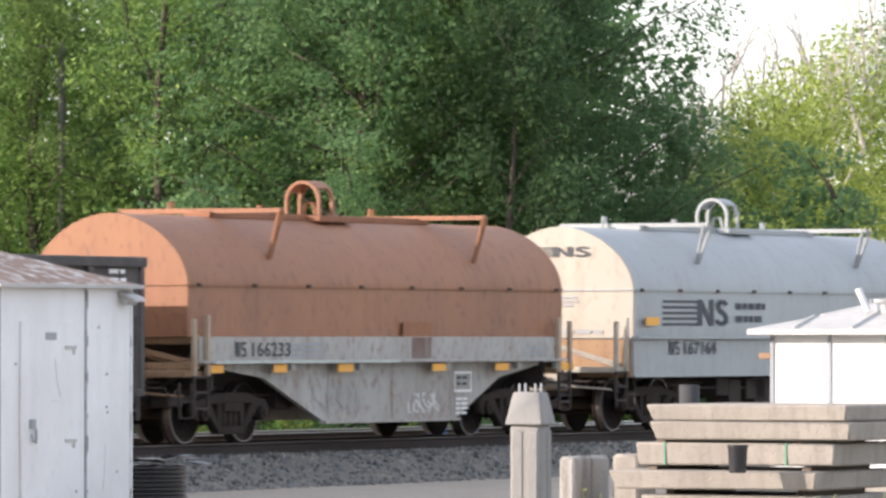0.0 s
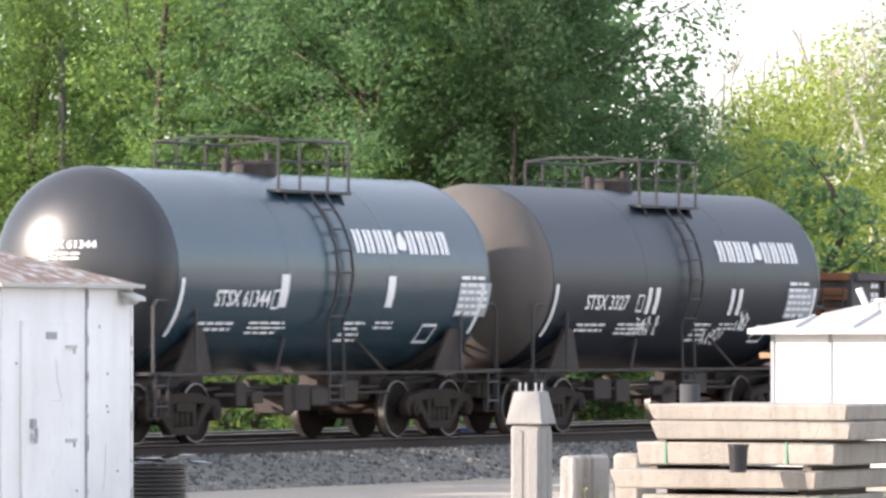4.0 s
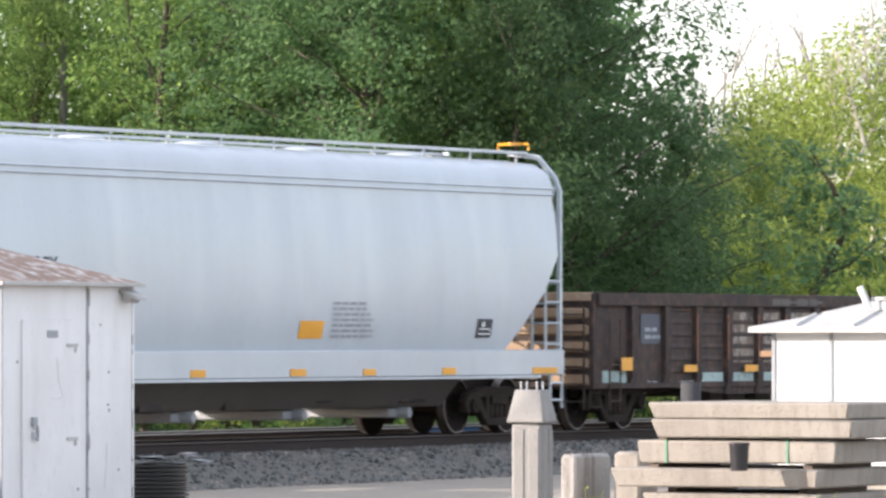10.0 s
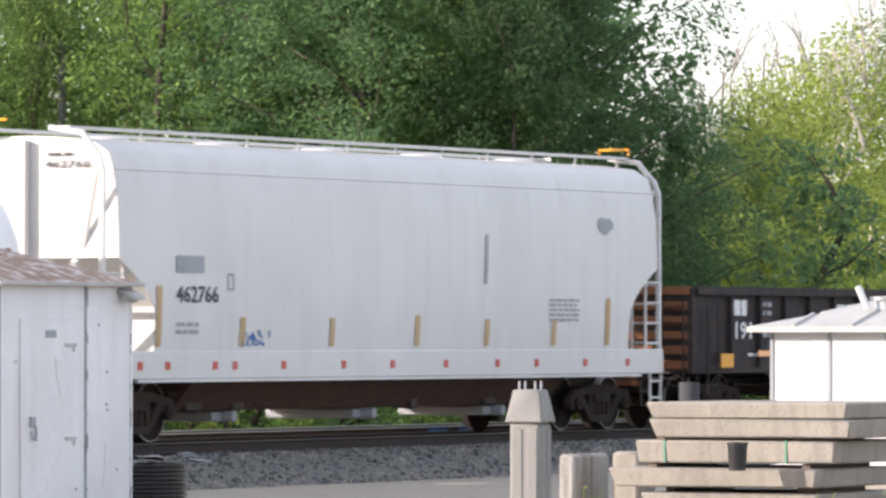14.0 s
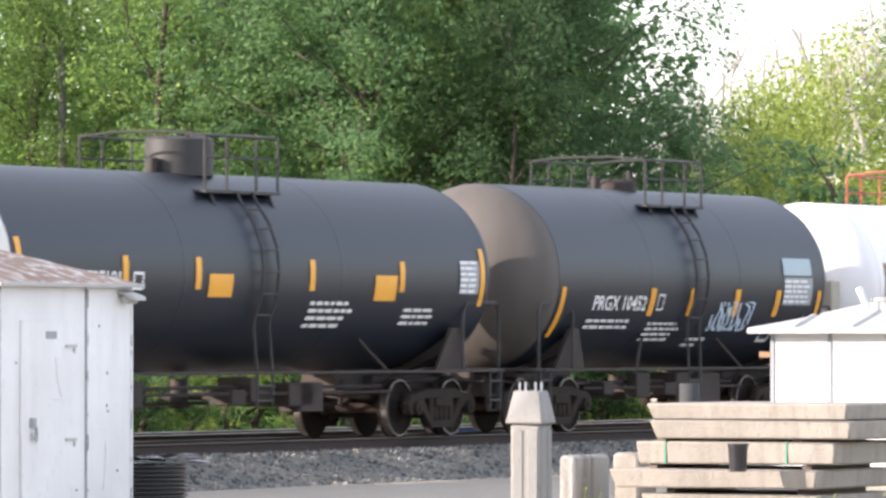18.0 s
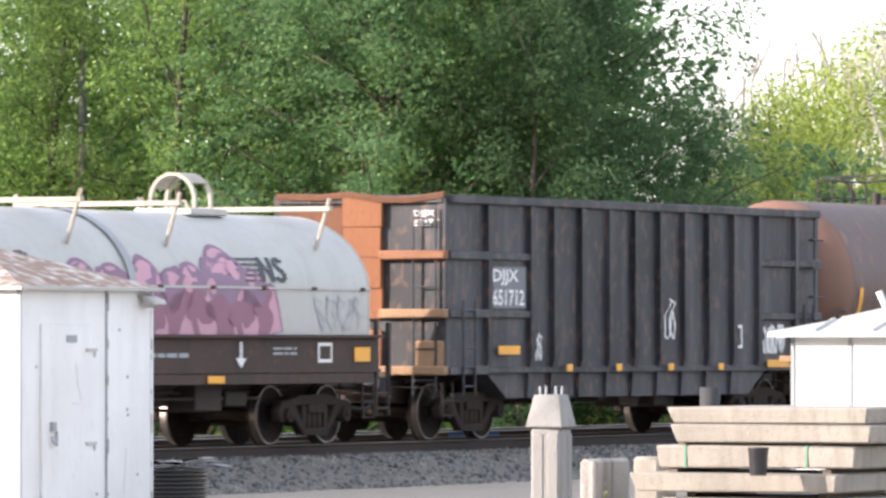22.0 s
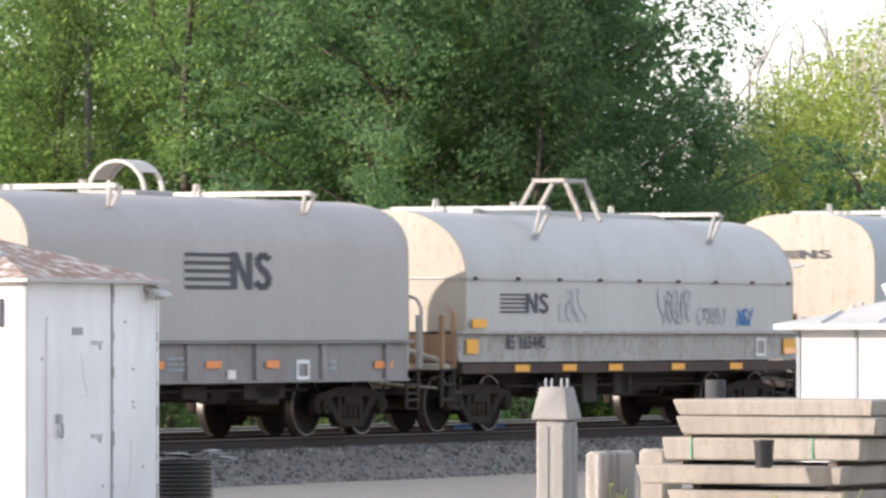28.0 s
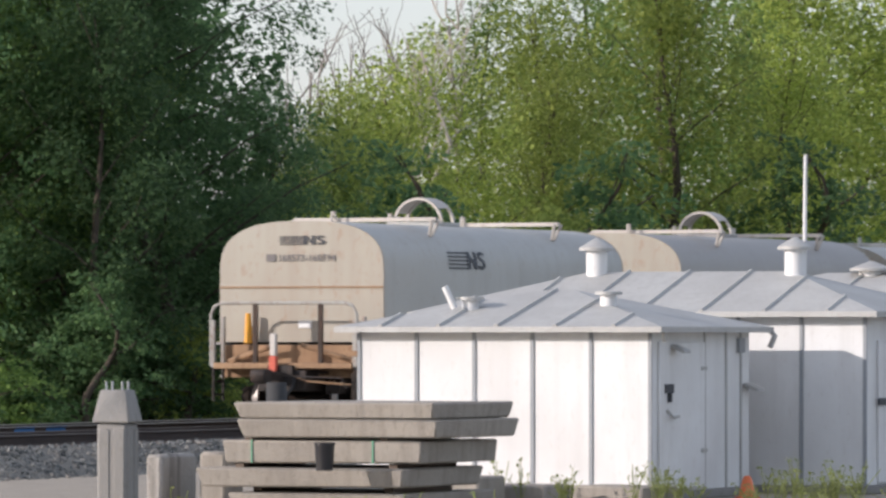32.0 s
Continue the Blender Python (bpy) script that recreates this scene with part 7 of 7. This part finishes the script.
marks("blue_panel", car, plain("faded_blue_panel", (.10, .17, .26), .6), [rect(-4.13, -3.18, 1.27, 1.56)], flat(-1.49))
marks("data_panel", car, GREY_MARK, bars(-4.1, -3.25, 1.3, 1.52, 2, 3) + bars(-.24, 1.87, 1.3, 1.43, 1, 4) + bars(4.0, 4.8, 1.35, 1.5, 2, 5), flat(-1.49), lift=.014)
marks("arrow_mark", car, WHITE_MARK, [rect(3.0, 3.07, 1.3, 1.56), ([(2.88, 1.32), (3.19, 1.32), (3.035, 1.17)], [(0, 1, 2)])] + frame_mark(5.4, 5.85, 1.25, 1.55, .05), flat(-1.49))
yellow_plates(car, -1.50, [(-7.35, -6.94, 1.3, 1.51), (6.55, 7.05, 1.26, 1.48)])
yellow_plates(car, -1.52, [(-6.92, -6.4, 1.76, 1.88), (-5.18, -4.66, .96, 1.07), (-3.03, -2.48, .95, 1.06), (2.0, 2.5, .95, 1.06)])
part("lower_sill", Build().box(-7.2, 7.2, -1.50, -1.38, .93, 1.09).box(-7.2, 7.2, 1.38, 1.50, .93, 1.09), SILL_DARK, car, bevel=.01)

# ---- dirty white hood over a deep body ----
car = freight_car("coil_car", "dirty white hooded coil car with rust-streaked body", -247.52, 6.6, False, (2.1, 1.85))
well_body(car, SILL_GREY, 6.0)
pf, sd = hood_profile(1.40, 1.62, 2.46, 3.48, 1.85)
h = hood(car, 6.17, pf, sd, 1.62, HOOD_CREAM, END_CREAM, 2.46, 6, (-3.3, 3.2), (.0,), HOOD_CREAM, 3.56, .7, arch=(.36, 4.08, .55))
end_gear(car, 5.75, TAN_RUST, None, TAN_POST, out=1.47)
part("rust_band", Build().box(-5.9, 5.9, -1.445, -1.432, 1.42, 1.58), material("rust_wash", (.38, .21, .135), (.34, .32, .30), .8, 0, 5, .7, .5, (.24, .11, .06)), car, "rust-washed band under the hood")
marks("car_number", car, DARK_MARK, [word("165915", -4.42, -3.2, 1.36, 1.57)], flat(-1.452))
marks("reporting_mark", car, DARK_MARK, initials(-4.78, -4.5, 1.36, 1.57), flat(-1.452))
marks("tag_plate", car, WHITE_MARK, frame_mark(2.6, 3.1, .80, 1.12, .05) + bars(2.6, 3.05, .42, .7, 4, 9) + bars(-2.6, -1.6, 1.27, 1.4, 2, 5), flat(-1.455))
marks("end_lettering", h, GREY_MARK, frame_mark(-.2, .5, 3.0, 3.2, .06) + bars(.0, .9, 2.75, 2.9, 2, 3), rear(-6.21))
yellow_plates(car, -1.47, [(-5.6, -5.07, 1.80, 1.93), (-5.7, -5.4, 1.3, 1.55), (-3.3, -2.85, .95, 1.07), (-1.4, -.9, .94, 1.06), (.2, .6, .94, 1.05), (1.5, 1.95, .93, 1.04), (3.2, 3.6, .94, 1.05)])

# ---- tall grey hood ----
car = freight_car("coil_car", "tall smooth grey hooded coil car", -261.75, 6.5)
sill_body(car, NS_GREY, 5.95, .84, 1.48)
pf, sd = hood_profile(1.46, 1.52, 2.75, 3.74, 2.9)
h = hood(car, 5.55, pf, sd, 1.52, NS_GREY, END_CREAM, None, 0, (-2.8, 2.8), (-.2,), NS_PALE, 3.80, .28, roof_strip=False, arch=(.48, 4.28, .6))
end_gear(car, 5.9, END_CREAM, None, NS_PALE, True)
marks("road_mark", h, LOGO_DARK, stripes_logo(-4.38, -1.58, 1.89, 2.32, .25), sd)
marks("owner_lettering", h, LOGO_DARK, bars(-1.35, .37, 1.86, 2.34, 2, 3), sd)
marks("road_mark", h, LOGO_DARK, stripes_logo(-.7, .62, 2.93, 3.08), rear(-5.59))
marks("end_lettering", h, GREY_MARK, bars(-.2, .2, 2.75, 2.85, 1, 3) + [rect(-.1, .3, 1.75, 1.88)] + bars(.3, .9, 1.56, 1.64, 1, 4), rear(-5.59))
marks("car_number", car, DARK_MARK, [word("163823", -3.95, -2.96, .93, 1.12)], flat(-1.49))
marks("reporting_mark", car, DARK_MARK, initials(-4.26, -4.05, .93, 1.12), flat(-1.49))
marks("tag_plate", car, WHITE_MARK, frame_mark(3.38, 3.84, .90, 1.2, .05) + [rect(.4, .62, 1.0, 1.13)] + bars(3.45, 3.8, .95, 1.15, 2, 3), flat(-1.49))
yellow_plates(car, -1.49, [(-5.14, -4.66, 1.88, 2.0), (-5.71, -5.21, 1.05, 1.28), (-2.72, -2.21, 1.06, 1.18), (-.46, .05, 1.06, 1.18), (1.85, 2.34, 1.06, 1.18), (5.0, 5.5, 1.04, 1.27)])
for x in (-4.75, 4.6):
    part("sill_bracket", Build().box(x - .12, x + .12, -1.58, -1.44, .86, 1.48), NS_GREY, car, bevel=.03)

# ---- round hood with peaked frame ----
car = freight_car("coil_car", "grey round-hooded coil car with graffiti and peaked frame", -277.1, 6.7)
sill_body(car, SILL_GREY, 6.5, 1.12, 1.56)
part("lower_sill", Build().box(-6.4, 6.4, -1.50, -1.38, .93, 1.10).box(-6.4, 6.4, 1.38, 1.50, .93, 1.10), SILL_DARK, car, bevel=.01)
pf, sd = hood_profile(1.46, 1.60, 2.45, 3.54, 2.15)
h = hood(car, 6.2, pf, sd, 1.60, NS_PALE, END_CREAM, 2.45, 0, (-3.3, 3.3), (), NS_PALE, 3.60, .5)
fr = Build()
for x in (-.35, .35):
    fr.tube([(x - .1, -.65, 3.45), (x, -.28, 4.12), (x, .28, 4.12), (x - .1, .65, 3.45)], .045)
fr.box(-.42, .42, -.3, .3, 4.10, 4.16)
part("peaked_frame", fr, SILL_GREY, h, "grey rust-stained peaked lifting frame")
end_gear(car, 6.4, END_CREAM, None, TAN_RUST)
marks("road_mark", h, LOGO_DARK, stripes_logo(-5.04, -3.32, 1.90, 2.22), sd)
marks("grey_scrawl", h, GREY_MARK, scribble(-2.9, -2.0, 1.75, 2.3, 4, 4, .03) + scribble(.8, 2.0, 1.72, 2.3, 5, 7, .06) + scribble(2.3, 3.4, 1.72, 2.0, 7, 8, .05), sd)
marks("blue_scrawl", h, BLUE_PAINT, scribble(3.9, 4.5, 1.70, 2.0, 6, 6, .05), sd)
marks("car_number", car, DARK_MARK, [word("165440", -4.4, -3.5, 1.32, 1.54)], flat(-1.49))
marks("reporting_mark", car, DARK_MARK, initials(-4.73, -4.5, 1.32, 1.54), flat(-1.49))
marks("tag_plate", car, WHITE_MARK, frame_mark(4.6, 5.0, 1.18, 1.5, .05), flat(-1.49))
yellow_plates(car, -1.51, [(-6.1, -5.6, 1.66, 1.80), (-6.3, -5.9, 1.25, 1.48), (-4.6, -4.1, .96, 1.07), (-2.9, -2.4, .96, 1.07), (-1.2, -.7, .96, 1.07), (5.7, 6.2, 1.22, 1.48), (3.5, 4.0, .96, 1.07), (1.2, 1.7, .96, 1.07)])

# ---- the two square-shouldered cars at the rear ----
SILL_MID = paint("mid_grey_grimy_sill", (.26, .255, .25), (.165, .145, .13), rough=.65, spots=.4, scale=3)
ORANGE_MARK = plain("orange_sill_mark", (.75, .25, .05), .5)
for lab, cx, mat, num, last in (("grey square-shouldered hooded coil car with posts", -291.15, paint("mid_grey_hood_paint", (.33, .32, .305), (.27, .255, .24), rough=.5, spots=.12, streak=.3), "168764", 0),
                                ("pale square-shouldered hooded coil car ending the train", -305.5, NS_PALE, "168710", 1)):
    car = freight_car("coil_car", lab, cx, 6.55, True, (1.95, 1.9))
    sill_body(car, SILL_MID, 5.85, .84, 1.42, 6)
    pf, sd = hood_profile(1.60, 1.47, 2.72, 3.62, 2.7)
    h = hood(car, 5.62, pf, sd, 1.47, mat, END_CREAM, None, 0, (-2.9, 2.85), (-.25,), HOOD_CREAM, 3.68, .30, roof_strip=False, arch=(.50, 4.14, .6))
    end_gear(car, 5.9, TAN_RUST, 2.16, SILL_GREY)
    part("end_joint", Build().box(-5.67, -5.64, -1.6, 1.6, 2.43, 2.46), TAN_RUST, h, "rusty end joint")
    if last:
        marks("road_mark", h, LOGO_DARK, stripes_logo(-2.77, -1.08, 2.79, 3.11), sd)
        marks("road_mark", h, LOGO_DARK, stripes_logo(-.42, .48, 3.20, 3.36), rear(-5.66))
        marks("end_number", h, plain("faded_end_mark", (.15, .14, .14), .6), [word("168573-168794", -.42, .68, 2.90, 3.03), rect(-.68, -.50, 2.90, 3.03)], rear(-5.66))
        part("red_marker", Build().box(-6.63, -6.53, .04, .18, .95, 1.22), plain("red_marker_lamp", (.55, .10, .06), .4), car, "red marker lamp", .015)
        marks("end_plate", h, WHITE_MARK, [rect(-.05, .22, 1.72, 1.85)], rear(-5.66))
        part("yellow_tank", Build().cyl((-5.85, .95, 1.45), (-5.85, .95, 1.98), .075, 12, .05), YELLOW, car, "yellow cylinder on the end platform")
        part("end_lamp", Build().box(-6.62, -6.52, .05, .17, 1.22, 1.62), plain("marker_body", (.55, .52, .48), .5), car, bevel=.02)
    else:
        marks("road_mark", h, LOGO_DARK, stripes_logo(-1.30, 1.30, 2.22, 2.77), sd)
    marks("car_number", car, plain("faded_dark_mark", (.12, .12, .125), .6), [word(num, -2.92, -1.85, 1.10, 1.30)], flat(-1.49))
    marks("tag_plate", car, WHITE_MARK, frame_mark(2.25, 2.65, .87, 1.18, .06) + [rect(.15, .4, .9, 1.03)], flat(-1.49))
    marks("sill_mark", car, ORANGE_MARK, [rect(-5.75, -4.98, 1.04, 1.15), rect(-2.12, -1.72, 1.06, 1.17), rect(-.50, -.05, 1.06, 1.17), rect(1.3, 1.7, 1.06, 1.17), rect(4.7, 5.3, 1.04, 1.15)], flat(-1.50))
    marks("data_panel", car, GREY_MARK, bars(-1.6, -.8, 1.0, 1.25, 3, 3) + bars(3.1, 3.7, 1.0, 1.2, 2, 4), flat(-1.49))
    yellow_plates(car, -1.61, [(-5.16, -4.62, 1.62, 1.76)])


def motions():
    """The whole train rolls at one steady speed, and its wheels turn with it."""
    for ob, c in MOVERS:
        walk(ob, [(s, place(c + SPEED * s, 0, RAIL)) for s in (0, 8, 16, 24, 32)])
    turn = math.degrees(SPEED / .457)
    for w, x in WHEELS:
        walk(w, [(i / 15, pose(x, 0, .457, 0, turn * i / 15, 0)) for i in range(481)])


motions()
